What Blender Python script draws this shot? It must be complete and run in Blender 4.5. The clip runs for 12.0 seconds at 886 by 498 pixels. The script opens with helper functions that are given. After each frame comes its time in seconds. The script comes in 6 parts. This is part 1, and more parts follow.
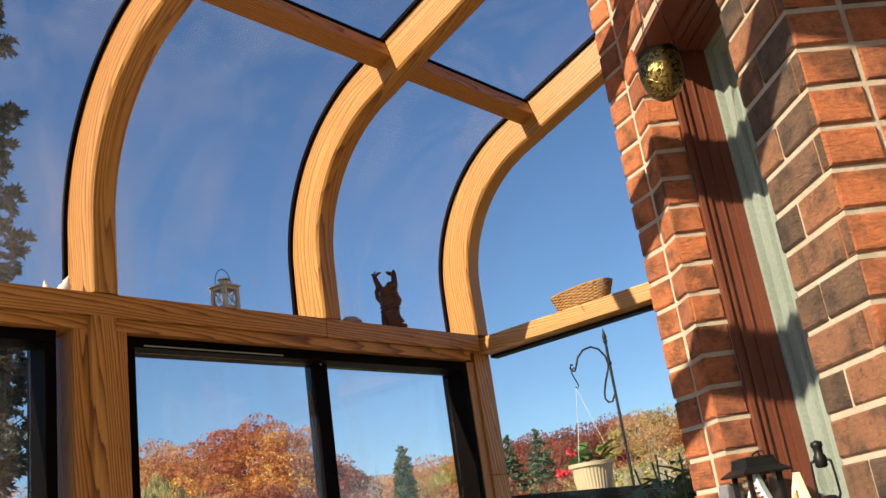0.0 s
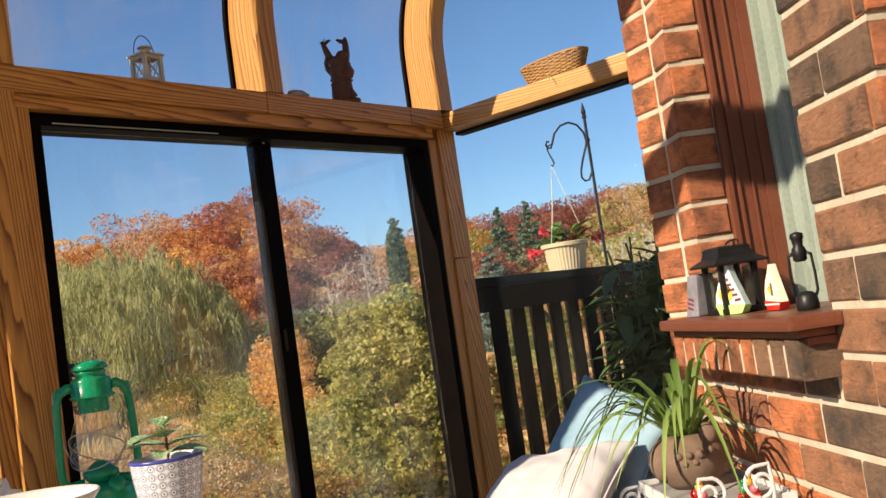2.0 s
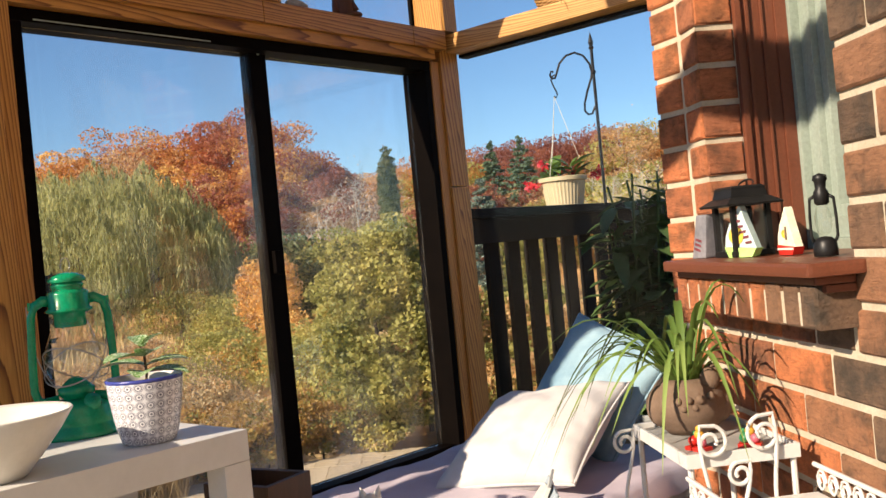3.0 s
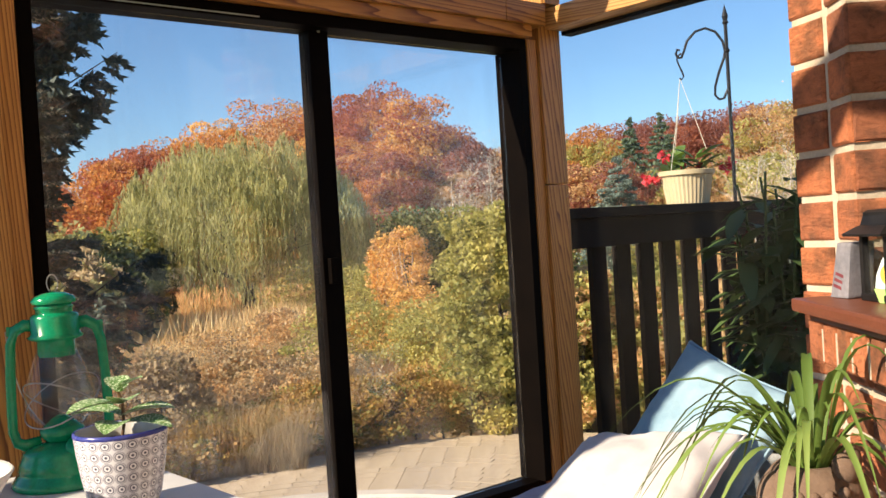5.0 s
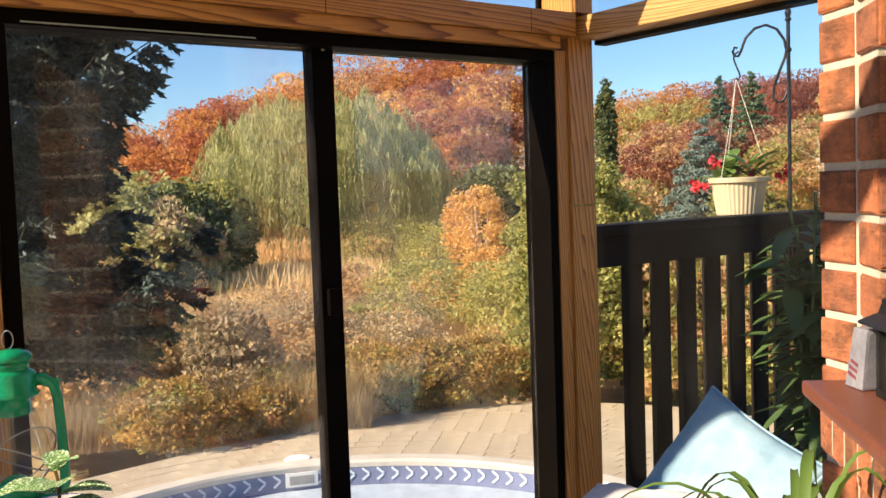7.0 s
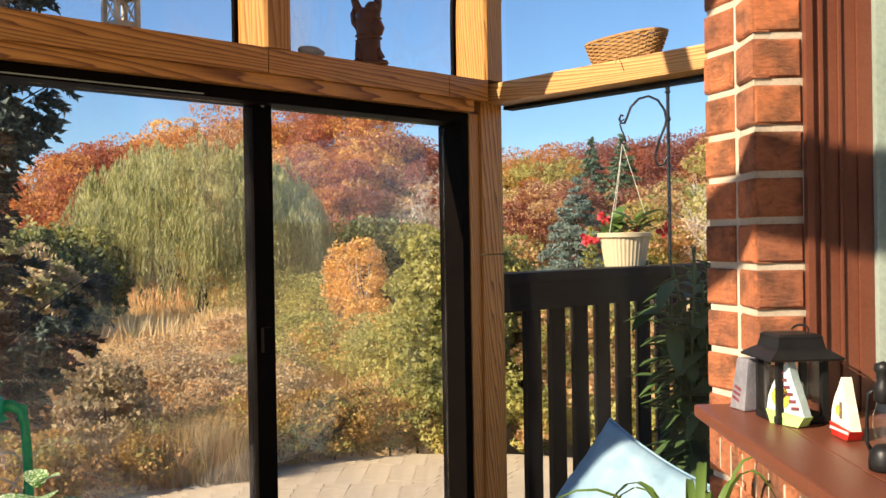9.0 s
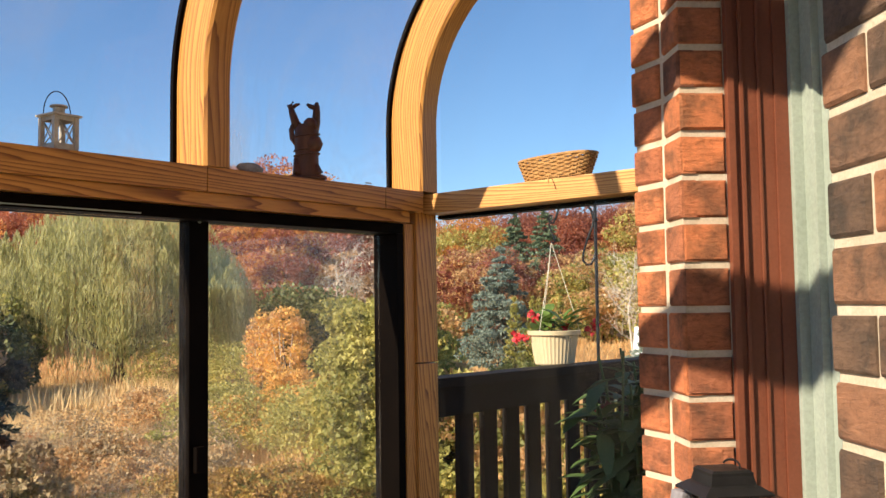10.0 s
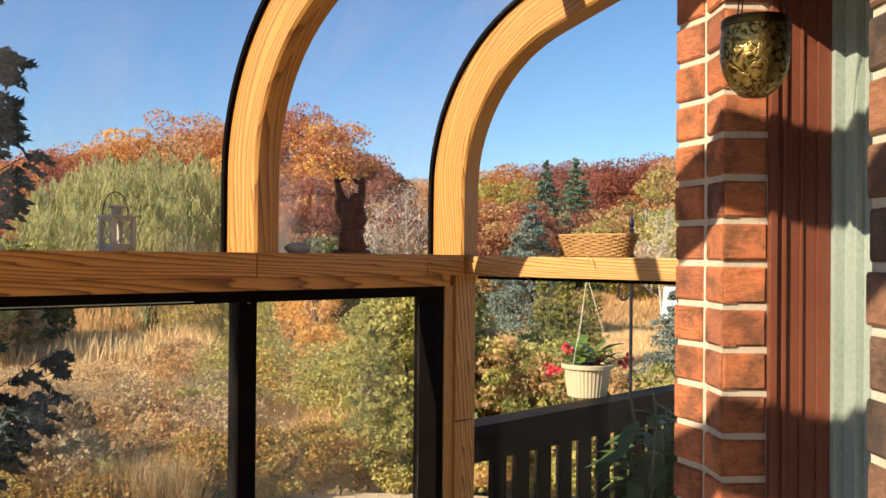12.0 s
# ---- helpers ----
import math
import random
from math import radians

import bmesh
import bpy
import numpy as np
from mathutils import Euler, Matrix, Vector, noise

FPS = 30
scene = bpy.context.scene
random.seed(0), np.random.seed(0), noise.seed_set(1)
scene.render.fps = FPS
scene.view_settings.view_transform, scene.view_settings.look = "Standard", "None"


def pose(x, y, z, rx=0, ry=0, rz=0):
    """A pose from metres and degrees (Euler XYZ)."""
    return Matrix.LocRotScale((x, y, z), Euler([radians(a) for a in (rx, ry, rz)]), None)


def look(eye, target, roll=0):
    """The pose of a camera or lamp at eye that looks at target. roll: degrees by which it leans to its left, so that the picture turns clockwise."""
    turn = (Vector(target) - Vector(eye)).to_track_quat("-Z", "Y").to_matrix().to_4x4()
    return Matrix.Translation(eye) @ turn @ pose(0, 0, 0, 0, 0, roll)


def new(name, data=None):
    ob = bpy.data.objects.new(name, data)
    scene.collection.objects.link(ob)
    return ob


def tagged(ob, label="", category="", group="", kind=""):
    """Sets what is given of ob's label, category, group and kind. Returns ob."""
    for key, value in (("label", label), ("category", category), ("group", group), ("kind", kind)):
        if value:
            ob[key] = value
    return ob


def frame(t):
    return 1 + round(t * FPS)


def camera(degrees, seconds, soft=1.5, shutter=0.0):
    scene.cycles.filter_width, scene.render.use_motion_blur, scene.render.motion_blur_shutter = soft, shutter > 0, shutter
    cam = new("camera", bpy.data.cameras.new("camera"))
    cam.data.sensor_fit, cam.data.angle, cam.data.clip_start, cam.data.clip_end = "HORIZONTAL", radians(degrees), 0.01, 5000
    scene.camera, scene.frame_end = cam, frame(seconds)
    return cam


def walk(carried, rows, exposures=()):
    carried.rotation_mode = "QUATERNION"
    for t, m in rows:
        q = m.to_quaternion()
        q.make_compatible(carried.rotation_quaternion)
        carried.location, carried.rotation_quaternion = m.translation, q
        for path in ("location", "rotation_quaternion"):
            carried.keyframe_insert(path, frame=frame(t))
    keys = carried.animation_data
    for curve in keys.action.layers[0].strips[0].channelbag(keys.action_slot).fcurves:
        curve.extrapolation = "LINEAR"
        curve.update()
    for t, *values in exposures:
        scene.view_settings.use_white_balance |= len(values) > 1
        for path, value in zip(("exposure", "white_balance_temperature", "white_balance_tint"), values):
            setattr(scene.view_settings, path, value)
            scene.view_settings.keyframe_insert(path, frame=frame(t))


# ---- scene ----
cam = camera(50.7, 12.0)
PATH = [
    (0, (1.896, -2.223, 0.909), (0.674, -0.765, 1.527), -8.5),
    (0.5, (1.91, -2.186, 0.95), (0.637, -0.77, 1.562), -9.0),
    (1, (1.905, -2.139, 0.957), (0.575, -0.743, 1.49), -9.5),
    (1.5, (1.857, -2.054, 0.958), (0.515, -0.616, 1.317), -9.8),
    (2, (1.818, -1.985, 0.954), (0.496, -0.492, 1.102), -8.2),
    (2.5, (1.776, -1.948, 0.949), (0.486, -0.42, 0.977), -6.1),
    (4.3, (1.705, -1.768, 0.986), (0.264, -0.382, 0.934), -3.3),
    (4.5, (1.692, -1.702, 0.996), (0.215, -0.354, 0.96), -3.4),
    (5, (1.604, -1.597, 1.02), (0.079, -0.303, 0.989), -3.6),
    (5.5, (1.549, -1.537, 1.097), (0.024, -0.243, 1.064), -2.4),
    (6, (1.505, -1.519, 1.129), (-0.053, -0.265, 1.081), -2.0),
    (6.5, (1.542, -1.433, 1.133), (-0.077, -0.264, 1.011), -2.0),
    (7, (1.616, -1.4, 1.172), (-0.014, -0.246, 1.051), -2.0),
    (7.5, (1.614, -1.468, 1.187), (0.072, -0.199, 1.08), -2.1),
    (7.7, (1.641, -1.501, 1.18), (0.134, -0.19, 1.081), -1.9),
    (9.5, (1.692, -1.604, 1.163), (0.264, -0.204, 1.214), -0.4),
    (10, (1.689, -1.625, 1.274), (0.342, -0.152, 1.399), -0.8),
    (10.5, (1.699, -1.637, 1.444), (0.272, -0.237, 1.376), -0.5),
    (11, (1.723, -1.653, 1.513), (0.298, -0.254, 1.4), -0.1),
    (11.5, (1.724, -1.665, 1.55), (0.319, -0.243, 1.5), 0.2),
    (12, (1.71, -1.687, 1.573), (0.314, -0.255, 1.589), 0.5),
]
walk(cam, [(t, look(eye, target, roll)) for t, eye, target, roll in PATH], [(0, 0.45), (2.5, 0.50), (4.3, 0.65), (6.3, 0.79), (7.3, 0.85), (9.5, 0.74), (12, 0.66)])

# ---------------- world, sun ----------------
SUN_AZ = math.atan2(-0.985, -0.17)      # where the sun stands, from +x
SUN_EL = radians(30.5)
world = bpy.data.worlds.new("world")
scene.world = world
world.use_nodes = True
wn = world.node_tree.nodes
sky = wn.new("ShaderNodeTexSky")
sky.sky_type = 'NISHITA'
sky.sun_disc = False
sky.sun_elevation = SUN_EL
sky.sun_rotation = math.pi / 2 - SUN_AZ
sky.air_density, sky.dust_density, sky.ozone_density = 1.0, 0.05, 6.0
wn["Background"].inputs["Strength"].default_value = 0.10
world.node_tree.links.new(sky.outputs["Color"], wn["Background"].inputs["Color"])
sun_lamp = bpy.data.lights.new("sun", "SUN")
sun_lamp.energy, sun_lamp.angle, sun_lamp.color = 6.6, radians(0.53), (1.0, 0.83, 0.63)
to_sun = Vector((math.cos(SUN_AZ) * math.cos(SUN_EL), math.sin(SUN_AZ) * math.cos(SUN_EL), math.sin(SUN_EL)))
sun = new("sun", sun_lamp)
sun.matrix_world = look(to_sun * 40, (0, 0, 0))

# ---------------- materials ----------------
def ramp(nt, stops):
    r = nt.nodes.new("ShaderNodeValToRGB")
    while len(r.color_ramp.elements) < len(stops):
        r.color_ramp.elements.new(0.5)
    for e, (p, c) in zip(r.color_ramp.elements, stops):
        e.position, e.color = p, (*c, 1)
    return r


def base(name, rough=0.6, metal=0.0, spec=0.4):
    m = bpy.data.materials.new(name)
    m.use_nodes = True
    nt = m.node_tree
    b = nt.nodes["Principled BSDF"]
    b.inputs["Roughness"].default_value = rough
    b.inputs["Metallic"].default_value = metal
    b.inputs["Specular IOR Level"].default_value = spec
    return m, nt, b


def coords(nt, kind="Object", scale=(1, 1, 1)):
    tc = nt.nodes.new("ShaderNodeTexCoord")
    mp = nt.nodes.new("ShaderNodeMapping")
    mp.inputs["Scale"].default_value = scale
    nt.links.new(tc.outputs[kind], mp.inputs["Vector"])
    return mp.outputs["Vector"]


def noise_tex(nt, vec, scale, detail=4, rough=0.6, distort=0.0):
    n = nt.nodes.new("ShaderNodeTexNoise")
    n.inputs["Scale"].default_value, n.inputs["Detail"].default_value = scale, detail
    n.inputs["Roughness"].default_value, n.inputs["Distortion"].default_value = rough, distort
    nt.links.new(vec, n.inputs["Vector"])
    return n


def bumped(nt, b, height, strength, distance):
    bp = nt.nodes.new("ShaderNodeBump")
    bp.inputs["Strength"].default_value, bp.inputs["Distance"].default_value = strength, distance
    nt.links.new(height, bp.inputs["Height"])
    nt.links.new(bp.outputs["Normal"], b.inputs["Normal"])


def mixc(nt, fac, a, c, blend="MIX"):
    m = nt.nodes.new("ShaderNodeMix")
    m.data_type, m.blend_type = "RGBA", blend
    for sock, v in ((m.inputs[0], fac), (m.inputs[6], a), (m.inputs[7], c)):
        if isinstance(v, (int, float)):
            sock.default_value = v
        elif isinstance(v, tuple):
            sock.default_value = (*v, 1)
        else:
            nt.links.new(v, sock)
    return m.outputs[2]


def surf(name, c1, c2, scale=12, rough=0.6, metal=0.0, bump=0.3, bscale=60, dist=0.002, stretch=(1, 1, 1), fine=0.25, spec=0.4):
    """A surface of two tones at a large scale and a finer grain over them."""
    m, nt, b = base(name, rough, metal, spec)
    v = coords(nt, "Object", stretch)
    big = noise_tex(nt, v, scale, 5)
    small = noise_tex(nt, v, bscale, 6, 0.7)
    r = ramp(nt, [(0.3, c1), (0.7, c2)])
    nt.links.new(big.outputs["Fac"], r.inputs["Fac"])
    g = ramp(nt, [(0.25, (1 - fine,) * 3), (0.75, (1 + fine * 0.4,) * 3)])
    nt.links.new(small.outputs["Fac"], g.inputs["Fac"])
    nt.links.new(mixc(nt, 1.0, r.outputs["Color"], g.outputs["Color"], "MULTIPLY"), b.inputs["Base Color"])
    rr = nt.nodes.new("ShaderNodeMapRange")
    rr.inputs[3].default_value, rr.inputs[4].default_value = max(rough - 0.12, 0.02), min(rough + 0.12, 1)
    nt.links.new(big.outputs["Fac"], rr.inputs[0])
    nt.links.new(rr.outputs[0], b.inputs["Roughness"])
    if bump:
        bumped(nt, b, small.outputs["Fac"], bump, dist)
    return m


def wood(name, c_light, c_dark, axis, kind="Object", rough=0.42):
    """Varnished fir: growth rings drawn out along one axis, fine pores, knots of tone."""
    m, nt, b = base(name, rough)
    long = {"x": (0.06, 1, 1), "y": (1, 0.06, 1), "z": (1, 1, 0.06)}[axis]
    v = coords(nt, kind, long)
    warp = noise_tex(nt, v, 6, 3, 0.5)
    add = nt.nodes.new("ShaderNodeMixRGB")
    add.blend_type = "LINEAR_LIGHT"
    add.inputs["Fac"].default_value = 0.07
    nt.links.new(v, add.inputs["Color1"])
    nt.links.new(warp.outputs["Color"], add.inputs["Color2"])
    w = nt.nodes.new("ShaderNodeTexWave")
    w.wave_type, w.bands_direction, w.wave_profile = "BANDS", "DIAGONAL", "SAW"
    w.inputs["Scale"].default_value, w.inputs["Distortion"].default_value = 62, 2.2
    w.inputs["Detail"].default_value, w.inputs["Detail Scale"].default_value = 3, 1.2
    nt.links.new(add.outputs["Color"], w.inputs["Vector"])
    pores = noise_tex(nt, v, 190, 4, 0.7)
    tone = noise_tex(nt, v, 3.5, 3, 0.5)
    mid = tuple(a * 0.55 + b * 0.45 for a, b in zip(c_light, c_dark))
    r = ramp(nt, [(0.0, c_light), (0.34, c_light), (0.70, mid), (0.94, c_dark), (1.0, c_light)])
    nt.links.new(w.outputs["Color"], r.inputs["Fac"])
    p = ramp(nt, [(0.3, (0.80, 0.76, 0.70)), (0.6, (1.04, 1.03, 1.02))])
    nt.links.new(pores.outputs["Fac"], p.inputs["Fac"])
    t = ramp(nt, [(0.3, (0.86, 0.80, 0.74)), (0.7, (1.06, 1.05, 1.03))])
    nt.links.new(tone.outputs["Fac"], t.inputs["Fac"])
    c = mixc(nt, 1.0, mixc(nt, 1.0, r.outputs["Color"], p.outputs["Color"], "MULTIPLY"), t.outputs["Color"], "MULTIPLY")
    nt.links.new(c, b.inputs["Base Color"])
    bumped(nt, b, w.outputs["Color"], 0.12, 0.001)
    return m


def glass(name, tint=(0.97, 0.985, 0.98), dirt_haze=0.02, gloss=0.0, shine=1.0, foot_haze=None):
    """A thin pane: clear, mirroring by the angle, with a dusty film in smears that also paints in haze."""
    m = bpy.data.materials.new(name)
    m.use_nodes = True
    nt = m.node_tree
    nt.nodes.clear()
    out = nt.nodes.new("ShaderNodeOutputMaterial")
    tr = nt.nodes.new("ShaderNodeBsdfTransparent")
    tr.inputs["Color"].default_value = (*tint, 1)
    gl = nt.nodes.new("ShaderNodeBsdfGlossy")
    gl.inputs["Roughness"].default_value = gloss
    lw = nt.nodes.new("ShaderNodeLayerWeight")
    pw = nt.nodes.new("ShaderNodeMath")
    pw.operation = "POWER"
    pw.inputs[1].default_value = 5.0
    nt.links.new(lw.outputs["Facing"], pw.inputs[0])
    ml = nt.nodes.new("ShaderNodeMath")
    ml.operation = "MULTIPLY_ADD"
    ml.inputs[1].default_value, ml.inputs[2].default_value = min(0.85 * shine, 0.97), 0.022 * shine
    nt.links.new(pw.outputs[0], ml.inputs[0])
    mx = nt.nodes.new("ShaderNodeMixShader")
    nt.links.new(ml.outputs[0], mx.inputs["Fac"])
    nt.links.new(tr.outputs["BSDF"], mx.inputs[1])
    nt.links.new(gl.outputs["BSDF"], mx.inputs[2])
    last = mx.outputs["Shader"]
    # smeared film, thickened to paint veil and glare into the pane
    if dirt_haze:
        df = nt.nodes.new("ShaderNodeBsdfDiffuse")
        df.inputs["Color"].default_value = (0.75, 0.74, 0.72, 1)
        tl = nt.nodes.new("ShaderNodeBsdfTranslucent")
        tl.inputs["Color"].default_value = (0.75, 0.74, 0.72, 1)
        ad = nt.nodes.new("ShaderNodeMixShader")
        nt.links.new(df.outputs["BSDF"], ad.inputs[1])
        nt.links.new(tl.outputs["BSDF"], ad.inputs[2])
        v = coords(nt, "Object", (1, 1, 0.45))
        a = noise_tex(nt, v, 3.2, 5, 0.6, 1.5)
        mr = nt.nodes.new("ShaderNodeMapRange")
        mr.inputs[1].default_value, mr.inputs[2].default_value = 0.42, 0.78
        mr.inputs[3].default_value, mr.inputs[4].default_value = dirt_haze * 0.15, dirt_haze * 7.0
        nt.links.new(a.outputs["Fac"], mr.inputs[0])
        film = mr.outputs[0]
        if foot_haze:
            # dusty glare haze painted at the pane's foot: from height, to height, how much
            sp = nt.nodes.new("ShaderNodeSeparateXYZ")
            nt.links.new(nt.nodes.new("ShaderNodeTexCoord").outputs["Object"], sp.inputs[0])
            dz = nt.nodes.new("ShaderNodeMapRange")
            dz.inputs[1].default_value, dz.inputs[2].default_value = foot_haze[0], foot_haze[1]
            dz.inputs[3].default_value, dz.inputs[4].default_value = foot_haze[2], 1.0
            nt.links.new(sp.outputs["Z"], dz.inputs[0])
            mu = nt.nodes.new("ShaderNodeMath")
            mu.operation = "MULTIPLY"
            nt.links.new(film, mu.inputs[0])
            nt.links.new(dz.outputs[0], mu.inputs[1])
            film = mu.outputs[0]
        m2 = nt.nodes.new("ShaderNodeMixShader")
        nt.links.new(film, m2.inputs["Fac"])
        nt.links.new(last, m2.inputs[1])
        nt.links.new(ad.outputs["Shader"], m2.inputs[2])
        last = m2.outputs["Shader"]
    nt.links.new(last, out.inputs["Surface"])
    return m


def leafy(name, stops, translucent=0.35, rough=0.6):
    """Foliage: each leaf takes its own tone."""
    m = bpy.data.materials.new(name)
    m.use_nodes = True
    nt = m.node_tree
    b = nt.nodes["Principled BSDF"]
    b.inputs["Roughness"].default_value = rough
    g = nt.nodes.new("ShaderNodeNewGeometry")
    r = ramp(nt, stops)
    v = coords(nt, "Object")
    n = noise_tex(nt, v, 0.9, 3)
    ma = nt.nodes.new("ShaderNodeMath")
    ma.operation = "MULTIPLY_ADD"
    ma.inputs[1].default_value = 0.32
    nt.links.new(g.outputs["Random Per Island"], ma.inputs[0])
    mb = nt.nodes.new("ShaderNodeMath")
    mb.operation = "MULTIPLY_ADD"
    mb.inputs[1].default_value, mb.inputs[2].default_value = 2.3, -0.815
    nt.links.new(n.outputs["Fac"], mb.inputs[0])
    nt.links.new(mb.outputs[0], ma.inputs[2])
    nt.links.new(ma.outputs[0], r.inputs["Fac"])
    nt.links.new(r.outputs["Color"], b.inputs["Base Color"])
    tl = nt.nodes.new("ShaderNodeBsdfTranslucent")
    nt.links.new(r.outputs["Color"], tl.inputs["Color"])
    mx = nt.nodes.new("ShaderNodeMixShader")
    mx.inputs["Fac"].default_value = translucent
    nt.links.new(b.outputs["BSDF"], mx.inputs[1])
    nt.links.new(tl.outputs["BSDF"], mx.inputs[2])
    nt.links.new(mx.outputs["Shader"], nt.nodes["Material Output"].inputs["Surface"])
    return m


def brick_mat(name, tones):
    """Rough wire-cut clay brick: orange-red to brown by the brick, dark burnt patches, pitted face."""
    m, nt, b = base(name, 0.85)
    oi = nt.nodes.new("ShaderNodeObjectInfo")
    r = ramp(nt, tones)
    nt.links.new(oi.outputs["Random"], r.inputs["Fac"])
    tc = nt.nodes.new("ShaderNodeTexCoord")
    sh = nt.nodes.new("ShaderNodeVectorMath")
    sh.operation = "MULTIPLY_ADD"
    cx = nt.nodes.new("ShaderNodeCombineXYZ")
    for i in range(3):
        nt.links.new(oi.outputs["Random"], cx.inputs[i])
    sh.inputs[1].default_value = (37, 53, 71)
    nt.links.new(cx.outputs["Vector"], sh.inputs[0])
    nt.links.new(tc.outputs["Object"], sh.inputs[2])
    v = sh.outputs["Vector"]
    patch = noise_tex(nt, v, 14, 4, 0.6)
    pr = ramp(nt, [(0.36, (1.14, 1.08, 1.02)), (0.50, (0.92, 0.90, 0.88)), (0.62, (0.50, 0.56, 0.60)), (0.74, (0.36, 0.43, 0.48))])
    nt.links.new(patch.outputs["Fac"], pr.inputs["Fac"])
    mp = nt.nodes.new("ShaderNodeMapping")
    mp.inputs["Scale"].default_value = (0.6, 1, 1.25)
    nt.links.new(v, mp.inputs["Vector"])
    grit = noise_tex(nt, mp.outputs["Vector"], 78, 9, 0.86, 0.9)
    gr = ramp(nt, [(0.33, (0.36, 0.33, 0.31)), (0.45, (0.84, 0.82, 0.81)), (0.58, (1.06, 1.05, 1.04)), (0.72, (1.24, 1.22, 1.18))])
    nt.links.new(grit.outputs["Fac"], gr.inputs["Fac"])
    c = mixc(nt, 1.0, mixc(nt, 1.0, r.outputs["Color"], pr.outputs["Color"], "MULTIPLY"), gr.outputs["Color"], "MULTIPLY")
    nt.links.new(c, b.inputs["Base Color"])
    vo = nt.nodes.new("ShaderNodeTexVoronoi")
    vo.inputs["Scale"].default_value = 130
    nt.links.new(mp.outputs["Vector"], vo.inputs["Vector"])
    hm = nt.nodes.new("ShaderNodeMath")
    hm.operation = "MULTIPLY_ADD"
    hm.inputs[1].default_value = 0.35
    nt.links.new(vo.outputs["Distance"], hm.inputs[0])
    nt.links.new(grit.outputs["Fac"], hm.inputs[2])
    bumped(nt, b, hm.outputs[0], 0.9, 0.010)
    return m


FIR_L, FIR_D = (0.46, 0.228, 0.056), (0.13, 0.040, 0.009)
WOOD = {a: wood("fir_" + a, FIR_L, FIR_D, a) for a in "xyz"}
# end beam's fir, a paler copy with its sunlight put into the colour
LIT_BEAM_WOOD = wood("fir_sunlit", (0.58, 0.34, 0.125), (0.25, 0.105, 0.028), "x")
WOOD_UV = wood("fir_rib", (0.455, 0.240, 0.060), (0.20, 0.082, 0.019), "x", "UV")
DARK = surf("bronze_aluminium", (0.0022, 0.0016, 0.0013), (0.004, 0.0026, 0.002), 9, 0.55, 0.0, 0.1, 300, 0.0005, spec=0.03)
SEAL = surf("black_rubber", (0.008, 0.008, 0.008), (0.012, 0.012, 0.012), 20, 0.7, spec=0.1)
PANE = glass("window_glass", (0.99, 0.995, 0.99), dirt_haze=0.010, shine=1.5, foot_haze=(0.40, 0.85, 3.2))
END_PANE = glass("end_wall_glass", dirt_haze=0.0012, shine=0.36)
ROOF_PANE = glass("roof_glass", (0.95, 0.965, 0.985), dirt_haze=0.021, foot_haze=(1.58, 2.0, 3.6))
BRICK = brick_mat("brick_clay", [(0.0, (0.307, 0.123, 0.068)), (0.15, (0.430, 0.157, 0.074)), (0.30, (0.533, 0.188, 0.079)), (0.66, (0.655, 0.230, 0.091)), (0.86, (0.553, 0.207, 0.096)), (1.0, (0.369, 0.146, 0.076))])
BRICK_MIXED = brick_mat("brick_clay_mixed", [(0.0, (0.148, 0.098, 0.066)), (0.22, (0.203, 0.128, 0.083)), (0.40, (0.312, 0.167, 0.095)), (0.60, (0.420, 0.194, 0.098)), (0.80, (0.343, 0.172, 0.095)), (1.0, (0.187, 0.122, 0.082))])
MORTAR = surf("mortar", (0.47, 0.39, 0.28), (0.60, 0.52, 0.40), 18, 0.95, 0, 0.8, 220, 0.003)
BROWN = surf("brown_paint", (0.135, 0.042, 0.022), (0.165, 0.054, 0.028), 6, 0.42, 0, 0.12, 150, 0.0006)
SAGE = surf("sage_vinyl", (0.25, 0.30, 0.25), (0.30, 0.35, 0.30), 5, 0.4, 0, 0.1, 120, 0.0004)
PLASTER = surf("white_plaster", (0.70, 0.68, 0.63), (0.76, 0.74, 0.70), 4, 0.8)
FLOOR = surf("floor_tile", (0.34, 0.30, 0.25), (0.42, 0.38, 0.32), 3, 0.5)
STAIN = surf("dark_stained_cedar", (0.006, 0.0045, 0.0035), (0.012, 0.008, 0.006), 10, 0.7, 0, 0.4, 90, 0.001, (1, 1, 0.15), spec=0.15)
BARK = surf("bark", (0.06, 0.045, 0.033), (0.12, 0.095, 0.075), 9, 0.95, 0, 0.9, 40, 0.02, (1, 1, 0.3))
PALEBARK = surf("pale_bark", (0.42, 0.38, 0.32), (0.62, 0.58, 0.52), 9, 0.9, 0, 0.5, 40, 0.01)

# ---------------- building helpers ----------------
def mesh_ob(name, bm, material, parent=None, label="", smooth=False):
    me = bpy.data.meshes.new(name)
    bmesh.ops.recalc_face_normals(bm, faces=bm.faces)
    bm.to_mesh(me)
    bm.free()
    if smooth:
        me.shade_smooth()
    me.materials.append(material)
    ob = new(name, me)
    if parent:
        ob.parent = parent
    if label:
        ob["label"] = label
    return ob


def part(name, bm, material, parent, label="", smooth=False):
    return mesh_ob(name, bm, material, parent, label, smooth)


def empty(name, at=(0, 0, 0), label="", category="", group="", kind=""):
    ob = new(name)
    ob.empty_display_size = 0.05
    ob.matrix_world = at if isinstance(at, Matrix) else Matrix.Translation(at)
    return tagged(ob, label, category, group, kind)


